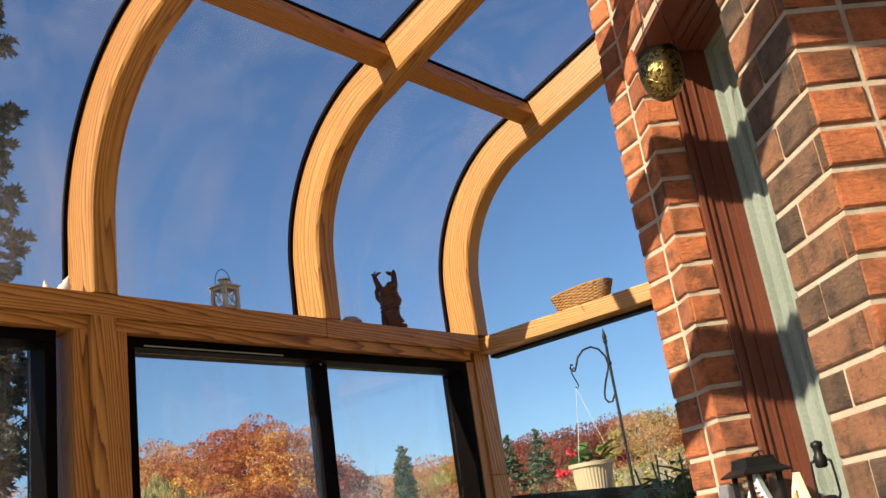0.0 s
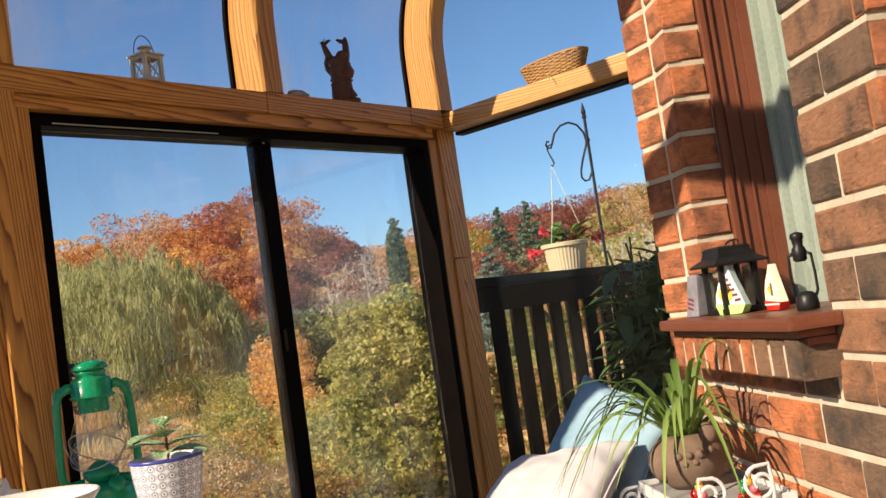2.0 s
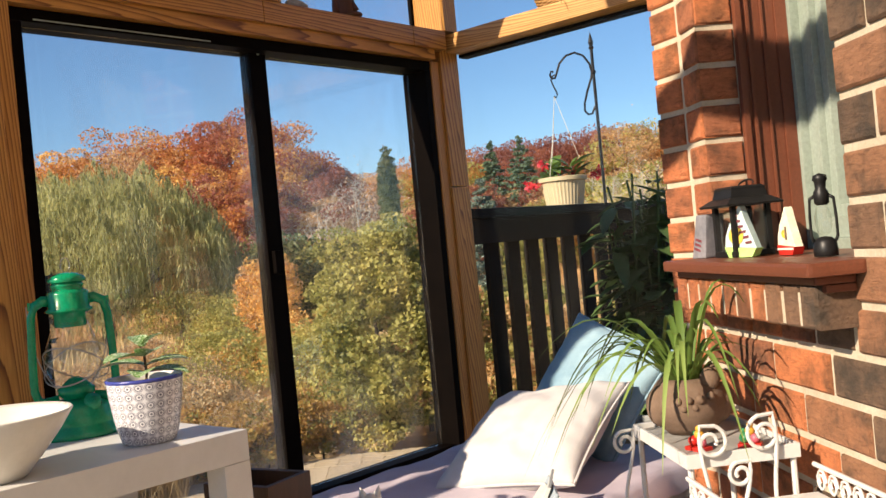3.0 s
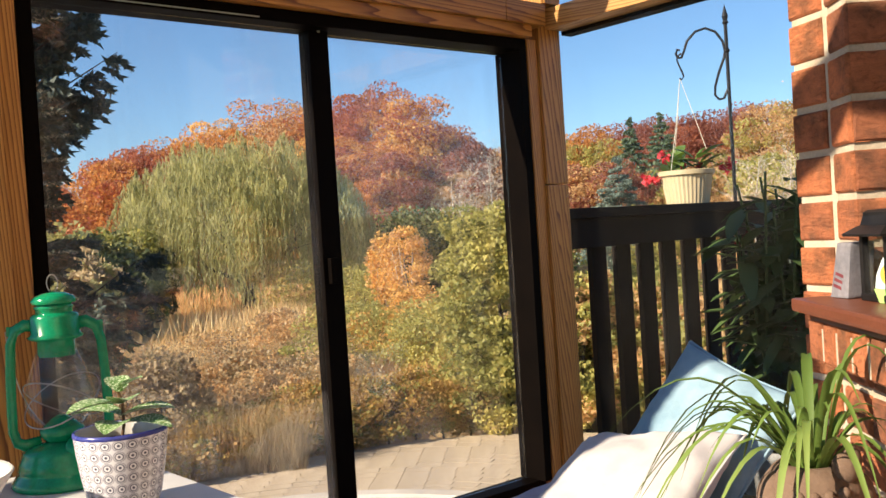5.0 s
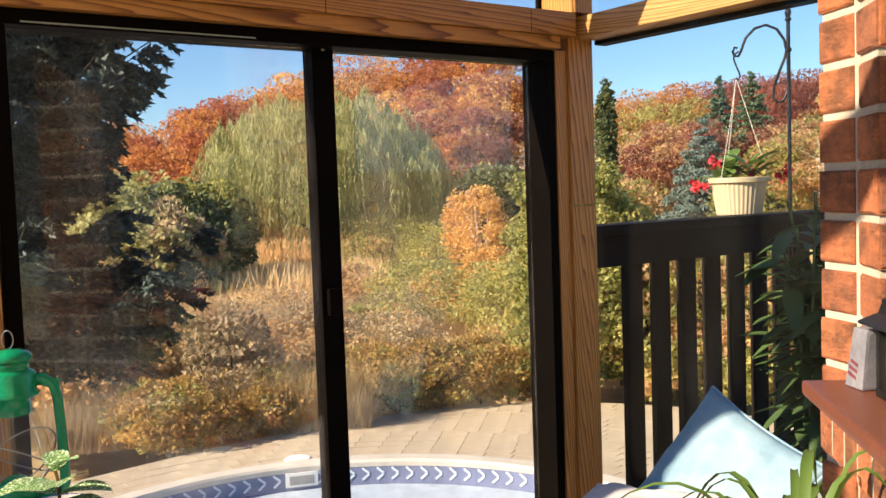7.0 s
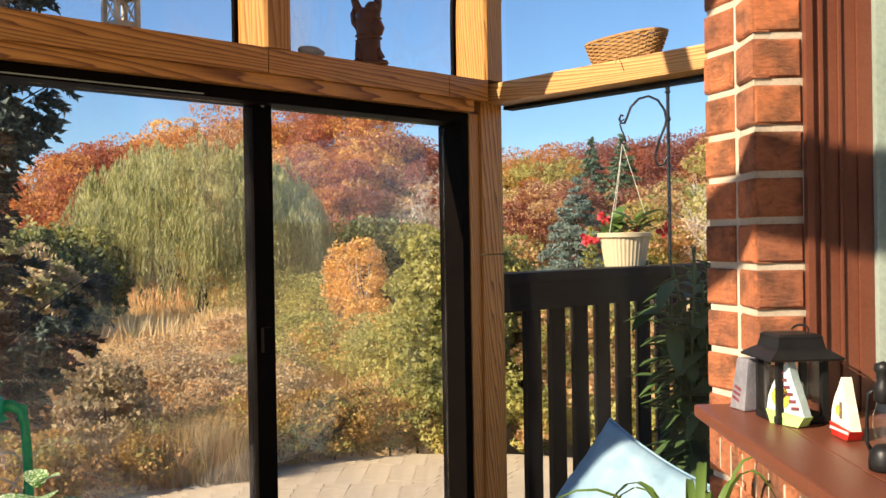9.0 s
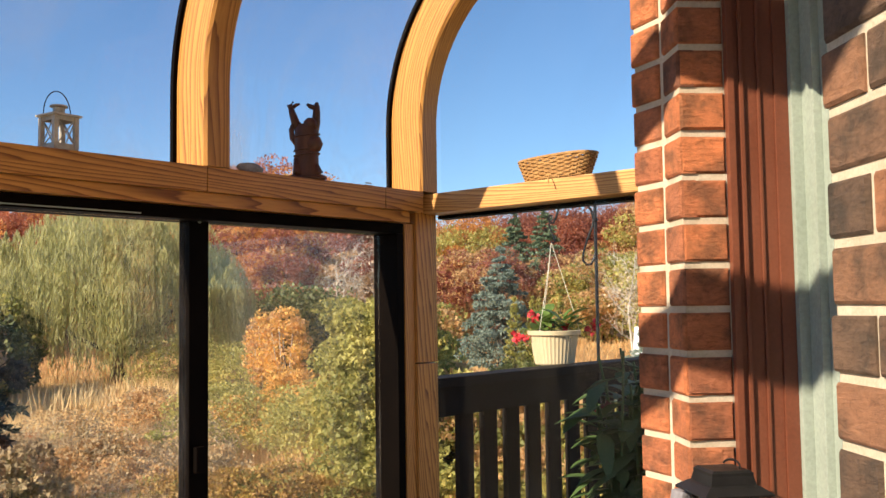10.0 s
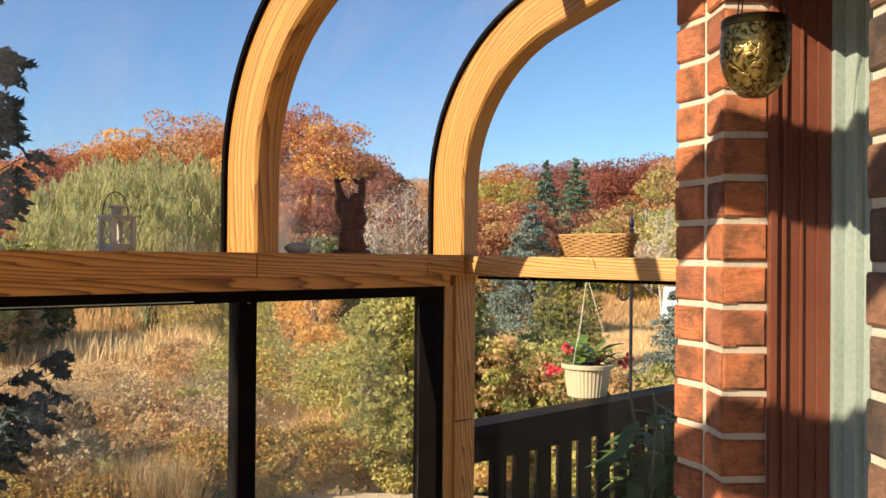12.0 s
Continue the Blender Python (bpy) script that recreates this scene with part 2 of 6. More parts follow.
def add_box(bm, lo, hi, bevel=0.0, m=None):
    r = bmesh.ops.create_cube(bm, size=1)
    vs = r["verts"]
    c = [(a + b) / 2 for a, b in zip(lo, hi)]
    d = [abs(b - a) for a, b in zip(lo, hi)]
    bmesh.ops.transform(bm, matrix=Matrix.Translation(c) @ Matrix.Diagonal((*d, 1)), verts=vs)
    if bevel:
        es = list({e for v in vs for e in v.link_edges})
        out = bmesh.ops.bevel(bm, geom=es, offset=bevel, segments=2, affect="EDGES", profile=0.7)
        vs = list({v for f in out["faces"] for v in f.verts} | {v for v in vs if v.is_valid})
    if m is not None:
        bmesh.ops.transform(bm, matrix=m, verts=[v for v in vs if v.is_valid])
    return vs


def box(lo, hi, bevel=0.0, m=None):
    bm = bmesh.new()
    add_box(bm, lo, hi, bevel, m)
    return bm


def add_lathe(bm, prof, seg=32, m=None, cap=False):
    """A turned form: prof is a list of (radius, height)."""
    rings = []
    for r, z in prof:
        rings.append([bm.verts.new((r * math.cos(2 * math.pi * i / seg), r * math.sin(2 * math.pi * i / seg), z)) for i in range(seg)])
    for a, b in zip(rings, rings[1:]):
        for i in range(seg):
            bm.faces.new((a[i], a[(i + 1) % seg], b[(i + 1) % seg], b[i]))
    if cap:
        bm.faces.new(rings[0][::-1])
        bm.faces.new(rings[-1])
    if m is not None:
        bmesh.ops.transform(bm, matrix=m, verts=[v for r in rings for v in r])


def lathe(prof, seg=32, m=None, cap=False):
    bm = bmesh.new()
    add_lathe(bm, prof, seg, m, cap)
    return bm


def add_tube(bm, pts, radius, seg=8):
    """A round bar along points; radius is one number or one a point."""
    pts = [Vector(p) for p in pts]
    rad = radius if isinstance(radius, (list, tuple)) else [radius] * len(pts)
    rings, up = [], Vector((0.13, 0.31, 0.94))
    for i, p in enumerate(pts):
        t = (pts[min(i + 1, len(pts) - 1)] - pts[max(i - 1, 0)]).normalized()
        a = t.cross(up)
        if a.length < 1e-3:
            a = t.cross(Vector((1, 0, 0)))
        a.normalize()
        b = t.cross(a).normalized()
        rings.append([bm.verts.new(p + rad[i] * (math.cos(2 * math.pi * k / seg) * a + math.sin(2 * math.pi * k / seg) * b)) for k in range(seg)])
    for r, q in zip(rings, rings[1:]):
        for k in range(seg):
            bm.faces.new((r[k], r[(k + 1) % seg], q[(k + 1) % seg], q[k]))
    bm.faces.new(rings[0][::-1])
    bm.faces.new(rings[-1])


def tube(pts, radius, seg=8):
    bm = bmesh.new()
    add_tube(bm, pts, radius, seg)
    return bm


def arc(cx, cz, r, a0, a1, n, fn):
    return [fn(cx + r * math.cos(a0 + (a1 - a0) * i / n), cz + r * math.sin(a0 + (a1 - a0) * i / n)) for i in range(n + 1)]


def quads_mesh(name, co, material, parent=None, label="", per=4):
    """One mesh out of an (n, per, 3) array of loose facets."""
    co = np.asarray(co, dtype=np.float32)
    n = len(co)
    me = bpy.data.meshes.new(name)
    me.vertices.add(n * per)
    me.vertices.foreach_set("co", co.reshape(-1))
    me.loops.add(n * per)
    me.loops.foreach_set("vertex_index", np.arange(n * per, dtype=np.int32))
    me.polygons.add(n)
    me.polygons.foreach_set("loop_start", np.arange(0, n * per, per, dtype=np.int32))
    me.update(calc_edges=True)
    me.materials.append(material)
    ob = new(name, me)
    if parent:
        ob.parent = parent
    if label:
        ob["label"] = label
    return ob


rng = np.random.default_rng(7)


def leaf_quads(c, size, aspect=0.6, up=0.3, droop=None):
    """Small leaf facets at the centres c, turned at random; droop hangs them."""
    n = len(c)
    d = rng.normal(size=(n, 3))
    if droop is not None:
        d = np.array([0, 0, -1.0]) * droop + d * (1 - droop)
    d /= np.linalg.norm(d, axis=1, keepdims=True)
    o = rng.normal(size=(n, 3))
    o[:, 2] += up
    s = np.cross(d, o)
    s /= np.linalg.norm(s, axis=1, keepdims=True) + 1e-9
    sz = (size * rng.uniform(0.6, 1.35, n))[:, None]
    a, b = d * sz * 0.5, s * sz * 0.5 * aspect
    return np.stack([c - a, c + b * 0.9 - a * 0.1, c + a, c - b * 0.9 - a * 0.1], axis=1)


# ---------------- the curved-eave sunroom ----------------
Y_RIBS = [0.160, -0.494, -1.176, -1.94, -4.30]
Y_END = -4.35
HU = Vector((math.cos(radians(-43.5)), math.sin(radians(-43.5)), 0))   # along the house wall
HN = Vector((HU.y, -HU.x, 0))                                          # out of it, into the room
P0 = Vector((0.923, -0.19, 0))                                         # far corner of the window opening


def on_wall(s, n, z):
    return P0 + HU * s + HN * n + Vector((0, 0, z))


WALL = Matrix(((HU.x, HN.x, 0, P0.x), (HU.y, HN.y, 0, P0.y), (0, 0, 1, 0), (0, 0, 0, 1)))   # s, n, z -> world


def wall_x(y):
    """Where the house wall's face stands at that y."""
    return P0.x + (P0.y - y) / -HU.y * HU.x


X_IN, Z_BASE, Z_ARC, R_IN, SLOPE = 0.014, 1.578, 1.75, 0.40, radians(17)


def roof_line(off, x_end, n=18):
    """The profile of the curved eave, off metres outside the ribs' inner edge, up to x_end."""
    cx, r = X_IN + R_IN, R_IN + off
    pts = [(X_IN - off, Z_BASE), (X_IN - off, Z_BASE + 0.09)]
    pts += [(cx + r * math.cos(math.pi - a), Z_ARC + r * math.sin(math.pi - a)) for a in [i / n * (math.pi / 2 - SLOPE) for i in range(n + 1)]]
    x, z = pts[-1]
    pts.append((x_end, z + (x_end - x) * math.tan(SLOPE)))
    return pts


roof = empty("roof", kind="structure", label="curved glass eave roof on laminated fir ribs")


def rib(y, x_end, width=0.066, depth=0.110):
    inn, out = roof_line(0, x_end), roof_line(depth, x_end)
    bm = bmesh.new()
    uv = bm.loops.layers.uv.new("uv")
    run, dist = 0.0, []
    for i, p in enumerate(inn):
        run += math.dist(p, inn[i - 1]) if i else 0
        dist.append(run)
    rows = []
    c = 0.006
    for (xi, zi), (xo, zo) in zip(inn, out):
        dx, dz = (xo - xi) / depth, (zo - zi) / depth
        sec = [(xi + dx * c, y - width / 2, zi + dz * c), (xi, y - width / 2 + c, zi), (xi, y + width / 2 - c, zi), (xi + dx * c, y + width / 2, zi + dz * c), (xo, y + width / 2, zo), (xo, y - width / 2, zo)]
        rows.append([bm.verts.new(q) for q in sec])
    across = [0, 0.008, width, width + 0.008, width + 0.1, width * 2 + 0.1, width * 2 + 0.19]
    for i in range(len(rows) - 1):
        for k in range(6):
            f = bm.faces.new((rows[i][k], rows[i][(k + 1) % 6], rows[i + 1][(k + 1) % 6], rows[i + 1][k]))
            for lp, (d, a) in zip(f.loops, ((dist[i], across[k]), (dist[i], across[k + 1]), (dist[i + 1], across[k + 1]), (dist[i + 1], across[k]))):
                lp[uv].uv = (d + y * 3.7, a + y * 0.9)
    bm.faces.new(rows[0][::-1])
    bm.faces.new(rows[-1])
    part("rib", bm, WOOD_UV, roof)
    # glazing gasket and cap outside the rib
    bm = bmesh.new()
    a, b = roof_line(depth, x_end), roof_line(depth + 0.012, x_end)
    w2 = width / 2 + 0.009
    rows = [[bm.verts.new(q) for q in ((p[0], y - w2, p[1]), (p[0], y + w2, p[1]), (q2[0], y + w2, q2[1]), (q2[0], y - w2, q2[1]))] for p, q2 in zip(a, b)]
    for i in range(len(rows) - 1):
        for k in range(4):
            bm.faces.new((rows[i][k], rows[i][(k + 1) % 4], rows[i + 1][(k + 1) % 4], rows[i + 1][k]))
    bm.faces.new(rows[0][::-1])
    bm.faces.new(rows[-1])
    part("glazing_strip", bm, DARK, roof)


def x_end_at(y):
    return min(wall_x(y) + 0.02, 3.2) if y < -0.2 else 1.25


for y in Y_RIBS:
    rib(y, x_end_at(y))
for a, b in zip(Y_RIBS[1:], Y_RIBS):
    # one bent pane a bay, and the purlin under it
    pa, pb = roof_line(0.115, x_end_at(a)), roof_line(0.115, x_end_at(b))
    bm = bmesh.new()
    va = [bm.verts.new((x, a + 0.03, z)) for x, z in pa]
    vb = [bm.verts.new((x, b - 0.03, z)) for x, z in pb]
    for i in range(len(va) - 1):
        bm.faces.new((va[i], va[i + 1], vb[i + 1], vb[i]))
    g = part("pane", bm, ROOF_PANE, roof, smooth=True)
    g.visible_shadow = False
    xs = [0.35] + [x for x in (1.35, 2.4) if x < x_end_at(b) - 0.1]
    for x in xs:
        zt = roof_line(0.105, 3.0)[-2][1] + (x - roof_line(0.105, 3.0)[-2][0]) * math.tan(SLOPE)
        m = Matrix.Translation((x, 0, zt)) @ Matrix.Rotation(-SLOPE, 4, "Y")
        part("purlin", box((-0.028, a + 0.033, -0.052), (0.028, b - 0.033, -0.004), 0.003, m), WOOD["y"], roof)
        part("glazing_strip", box((-0.03, a + 0.033, -0.002), (0.03, b - 0.033, 0.008), 0, m), DARK, roof)

# front wall: header, posts, knee wall
wall_front = empty("wall_front", kind="structure", label="fir framed front wall of the sunroom")
part("header_beam", box((-0.10, Y_END, 1.524), (0.008, -0.5185, 1.578), 0.002), WOOD["y"], wall_front)
part("header_beam", box((-0.10, -0.5165, 1.524), (0.008, 0.002, 1.578), 0.002), WOOD["y"], wall_front)
part("header_beam", box((-0.10, 0.004, 1.524), (0.008, 0.140, 1.578), 0.002), WOOD["y"], wall_front)
part("header_trim", box((-0.10, Y_END, 1.495), (-0.004, 0.10, 1.5235), 0.001), WOOD["y"], wall_front)
part("stool", box((-0.12, Y_END, 0.335), (0.03, 0.14, 0.365), 0.004), WOOD["y"], wall_front)
part("knee_wall", box((-0.12, Y_END, -0.05), (-0.02, 0.14, 0.335)), PLASTER, wall_front)
for y0, y1 in ((-1.235, -1.13), (-3.45, -3.345), (-4.35, -4.245)):
    part("post", box((-0.11, y0 + 0.022, 0.365), (0.012, y1 - 0.022, 1.5235), 0.003), WOOD["z"], wall_front)
    part("casing", box((-0.11, y0 - 0.012, 0.365), (-0.004, y0 + 0.022, 1.4945), 0.002), WOOD["z"], wall_front)
    part("casing", box((-0.11, y1 - 0.022, 0.365), (-0.004, y1 + 0.012, 1.4945), 0.002), WOOD["z"], wall_front)
part("casing", box((-0.11, 0.1045, 0.365), (-0.028, 0.140, 1.4945), 0.002), WOOD["z"], wall_front)
part("corner_post", box((-0.11, 0.1405, -0.05), (-0.020, 0.218, 1.128), 0.003), WOOD["z"], wall_front)
part("corner_post", box((-0.11, 0.1405, 1.1305), (-0.020, 0.218, 1.580), 0.003), WOOD["z"], wall_front)

# end wall: beam, sill and glass between the corner post and the house
wall_side = empty("wall_side", kind="structure", label="glazed fir end wall of the sunroom")
part("beam", box((-0.0195, 0.165, 1.522), (1.15, 0.262, 1.574), 0.003), LIT_BEAM_WOOD, wall_side)
part("stop", box((-0.0195, 0.225, 1.512), (1.15, 0.262, 1.5215), 0.0), SEAL, wall_side)
part("bottom_rail", box((-0.0195, 0.165, 0.335), (1.15, 0.262, 0.39), 0.003), WOOD["x"], wall_side)
part("knee_wall", box((-0.0195, 0.19, -0.05), (1.15, 0.262, 0.335)), PLASTER, wall_side)
for z0, z1, y in ((0.39, 1.5215, 0.206), (1.574, 2.36, 0.240)):
    g = part("pane", box((-0.0195, y, z0), (1.15, y + 0.006, z1)), END_PANE, wall_side)
    g.visible_shadow = False


def sliding_window(name, y0, y1, meet):
    """A bronze two-sash slider in the front wall: y0..y1 is the daylight opening."""
    w = empty(name, kind="structure", label="dark bronze aluminium sliding window")
    z0, z1, f = 0.39, 1.468, 0.028
    for lo, hi in (((-0.118, y0 - f, z1), (-0.030, y1 + f, 1.4945)), ((-0.118, y0 - f, 0.3655), (-0.052, y1 + f, z0 - 0.004)),
                   ((-0.118, y0 - f, z0 - 0.004), (-0.030, y0 - 0.003, z1)), ((-0.118, y1 + 0.003, z0 - 0.004), (-0.030, y1 + f, z1))):
        part("frame", box(lo, hi, 0.003), DARK, w)
    part("track", box((-0.046, y0 + 0.02, z1 + 0.004), (-0.0285, meet - 0.16, z1 + 0.0065), 0), SAGE, w, "thin pale weather strip")
    for a, b, x in ((y0, meet, -0.076), (meet, y1, -0.097)):
        sash = empty("sash", kind="structure")
        sash.parent = w
        if a == meet:
            part("stile", box((x - 0.010, a - 0.024, z0), (x + 0.010, a + 0.024, z1), 0.002), DARK, sash)
        if b == meet:
            part("stile", box((x - 0.010, b - 0.024, z0), (x + 0.010, b + 0.024, z1), 0.002), DARK, sash)
            part("notch", box((x + 0.0105, b - 0.003, z1 - 0.004), (x + 0.013, b + 0.003, z1 + 0.012)), SAGE, sash)
        g = part("pane", box((x - 0.003, a, z0 - 0.003), (x + 0.003, b, z1 + 0.0)), PANE, sash)
        g.visible_shadow = False
    part("latch", box((-0.066, meet - 0.014, 0.93), (-0.052, meet + 0.008, 0.985), 0.003), DARK, w)
    return w


# maker's mark etched low on the curved pane, as plain bars
for i in range(3):
    part("etched_mark", box((-0.0925, 0.020 + i * 0.003, 1.588 + i * 0.006), (-0.0915, 0.055 - i * 0.003, 1.591 + i * 0.006)), SAGE, roof)
sliding_window("window_1", -1.08, 0.075, -0.489)
sliding_window("window_2", -3.29, -1.30, -2.80)
sliding_window("window_5", -4.19, -3.51, -3.85)

# floor, far end and the rest of the house, closing the room behind the camera
mesh_ob("floor", box((-0.12, Y_END - 0.1, -0.12), (4.2, 0.262, -0.05)), FLOOR)["kind"] = "structure"
far_wall = mesh_ob("wall_end", box((-0.11, Y_END - 0.1, -0.05), (3.4, Y_END, 0.6)), PLASTER)
far_wall["kind"] = "structure"
back = mesh_ob("wall_back", box((3.25, Y_END - 0.1, -0.05), (3.4, -2.25, 3.3)), PLASTER)
back["kind"] = "structure"

# ---------------- materials of the things ----------------
GREEN_ENAMEL = surf("green_enamel", (0.003, 0.20, 0.085), (0.006, 0.27, 0.118), 25, 0.20, 0.0, 0.05, 200, 0.0004)
STEEL = surf("dull_steel", (0.30, 0.30, 0.29), (0.42, 0.42, 0.40), 40, 0.35, 0.9)
CLEAR = glass("lamp_glass", (0.95, 0.96, 0.955), 0.006, 0.02, 1.8)
WHITE = surf("white_lacquer", (0.54, 0.53, 0.51), (0.62, 0.61, 0.59), 6, 0.35, 0, 0.05, 90, 0.0003, fine=0.05)
CERAMIC = surf("white_ceramic", (0.60, 0.58, 0.53), (0.68, 0.66, 0.61), 10, 0.25, 0, 0.05, 80, 0.0004, fine=0.05)
BLUE_GLAZE = surf("blue_glaze", (0.035, 0.045, 0.22), (0.05, 0.06, 0.28), 20, 0.25)
SOIL = surf("soil", (0.025, 0.018, 0.012), (0.05, 0.036, 0.025), 60, 0.95, 0, 0.9, 140, 0.004)
BLACK_TIN = surf("black_tin", (0.008, 0.008, 0.008), (0.016, 0.015, 0.015), 30, 0.42, 0.0, 0.2, 160, 0.0006, spec=0.25)
DARKWOOD = surf("carved_dark_wood", (0.055, 0.020, 0.010), (0.10, 0.036, 0.016), 30, 0.5, 0, 0.4, 120, 0.001, (1, 1, 0.3))
SLATE = surf("grey_stone", (0.20, 0.20, 0.20), (0.33, 0.33, 0.33), 35, 0.85, 0, 0.6, 160, 0.002)
IRON = surf("black_iron", (0.012, 0.013, 0.016), (0.025, 0.027, 0.033), 30, 0.45, 0.4, 0.3, 200, 0.0006)
BEIGE = surf("beige_plastic", (0.46, 0.38, 0.24), (0.54, 0.45, 0.30), 12, 0.5, 0, 0.1, 150, 0.0005, fine=0.08)
STRING = surf("white_string", (0.62, 0.58, 0.48), (0.72, 0.68, 0.58), 60, 0.8)
CANE = surf("woven_cane", (0.24, 0.12, 0.04), (0.46, 0.27, 0.10), 90, 0.6, 0, 0.6, 200, 0.001)
BLUE_CLOTH = surf("pale_blue_cotton", (0.14, 0.25, 0.34), (0.32, 0.45, 0.51), 7, 0.9, 0, 0.5, 420, 0.001, fine=0.12)
WHITE_CLOTH = surf("white_cotton", (0.46, 0.44, 0.44), (0.57, 0.55, 0.54), 6, 0.9, 0, 0.5, 420, 0.001, fine=0.10)
LILAC = surf("lilac_cotton", (0.42, 0.36, 0.42), (0.52, 0.46, 0.51), 5, 0.9, 0, 0.5, 380, 0.001, fine=0.12)
STONEWARE = surf("brown_stoneware", (0.135, 0.085, 0.056), (0.20, 0.135, 0.095), 22, 0.9, 0, 0.8, 260, 0.0015)
CRATE = surf("stained_crate", (0.045, 0.022, 0.012), (0.085, 0.042, 0.022), 16, 0.55, 0, 0.4, 90, 0.001, (1, 1, 0.2))
RED_PAINT = surf("red_paint", (0.42, 0.018, 0.012), (0.55, 0.03, 0.02), 40, 0.35)
GOLD_PAINT = surf("gold_paint", (0.55, 0.28, 0.03), (0.70, 0.40, 0.06), 40, 0.35)
LEAF_PAINT = surf("green_paint", (0.02, 0.16, 0.06), (0.05, 0.26, 0.10), 40, 0.35)
PINK_PAINT = surf("pink_paint", (0.45, 0.08, 0.12), (0.55, 0.14, 0.18), 40, 0.4)
SAIL_BLUE = surf("sail_pale_blue", (0.48, 0.62, 0.62), (0.58, 0.70, 0.66), 30, 0.5)
SAIL_CREAM = surf("sail_cream", (0.76, 0.70, 0.52), (0.82, 0.77, 0.60), 30, 0.5)
HULL_GREEN = surf("hull_lime", (0.36, 0.62, 0.16), (0.44, 0.70, 0.22), 30, 0.5)
YELLOW_PAINT = surf("yellow_paint", (0.62, 0.44, 0.05), (0.72, 0.54, 0.09), 30, 0.5)
DARK_PAINT = surf("dark_paint", (0.03, 0.02, 0.03), (0.06, 0.04, 0.05), 30, 0.5)
MAROON_PAINT = surf("maroon_paint", (0.14, 0.03, 0.04), (0.20, 0.05, 0.06), 30, 0.5)
SHELL = surf("pale_shell", (0.62, 0.58, 0.52), (0.74, 0.70, 0.64), 40, 0.5, 0, 0.4, 120, 0.001)
PETAL_RED = leafy("petal_red", [(0.1, (0.507, 0.022, 0.038)), (0.9, (0.899, 0.090, 0.114))], 0.35)
PETAL_DARK = leafy("petal_dark_red", [(0.1, (0.10, 0.010, 0.012)), (0.9, (0.24, 0.03, 0.035))], 0.2)
PLANT_GREEN = leafy("plant_green", [(0.1, (0.07, 0.13, 0.022)), (0.5, (0.15, 0.24, 0.045)), (0.9, (0.30, 0.39, 0.11))], 0.3)
PLANT_DARK = leafy("plant_dark", [(0.1, (0.035, 0.068, 0.021)), (0.9, (0.140, 0.225, 0.065))], 0.2)

# brass with a chased pattern
BRASS, _nt, _b = base("chased_brass", 0.30, 1.0)
_v = coords(_nt)
_w = noise_tex(_nt, _v, 55, 3, 0.5, 2.2)
_r = ramp(_nt, [(0.40, (0.055, 0.038, 0.012)), (0.52, (0.34, 0.24, 0.075)), (0.7, (0.48, 0.36, 0.13))])
_nt.links.new(_w.outputs["Fac"], _r.inputs["Fac"])
_nt.links.new(_r.outputs["Color"], _b.inputs["Base Color"])
bumped(_nt, _b, _w.outputs["Fac"], 0.8, 0.003)

# glazed pot printed with rows of small rings
PRINT, _nt, _b = base("ring_print_glaze", 0.22)
_v = coords(_nt, "UV", (22, 7, 1))
_f = _nt.nodes.new("ShaderNodeVectorMath")
_f.operation = "FRACTION"
_nt.links.new(_v, _f.inputs[0])
_s = _nt.nodes.new("ShaderNodeVectorMath")
_s.operation = "DISTANCE"
_s.inputs[1].default_value = (0.5, 0.5, 0)
_nt.links.new(_f.outputs["Vector"], _s.inputs[0])
_r = ramp(_nt, [(0.0, (0.08, 0.08, 0.12)), (0.10, (0.08, 0.08, 0.12)), (0.15, (0.74, 0.74, 0.76)), (0.24, (0.74, 0.74, 0.76)), (0.28, (0.10, 0.10, 0.15)), (0.33, (0.12, 0.12, 0.17)),
                (0.38, (0.72, 0.72, 0.74)), (0.45, (0.20, 0.20, 0.26)), (0.50, (0.66, 0.66, 0.70)), (0.62, (0.70, 0.70, 0.73))])
_nt.links.new(_s.outputs["Value"], _r.inputs["Fac"])
_nt.links.new(_r.outputs["Color"], _b.inputs["Base Color"])

# leaves speckled with white
SPECKLE, _nt, _b = base("speckled_leaf", 0.45)
_v = coords(_nt)
_w = noise_tex(_nt, _v, 330, 2, 0.5)
_r = ramp(_nt, [(0.50, (0.09, 0.21, 0.035)), (0.60, (0.60, 0.68, 0.48))])
_nt.links.new(_w.outputs["Fac"], _r.inputs["Fac"])
_nt.links.new(_r.outputs["Color"], _b.inputs["Base Color"])


def ribbon(bm, pts, widths, normal=Vector((0, 0, 1)), fold=0.15):
    """A leaf blade along points with a crease down its middle."""
    pts = [Vector(p) for p in pts]
    rows = []
    for i, p in enumerate(pts):
        t = (pts[min(i + 1, len(pts) - 1)] - pts[max(i - 1, 0)]).normalized()
        s = t.cross(normal)
        s = s.normalized() if s.length > 1e-4 else Vector((1, 0, 0))
        n = s.cross(t).normalized()
        w = widths[i]
        rows.append([bm.verts.new(p - s * w + n * w * fold), bm.verts.new(p), bm.verts.new(p + s * w + n * w * fold)])
    for a, b in zip(rows, rows[1:]):
        for k in range(2):
            bm.faces.new((a[k], a[k + 1], b[k + 1], b[k]))


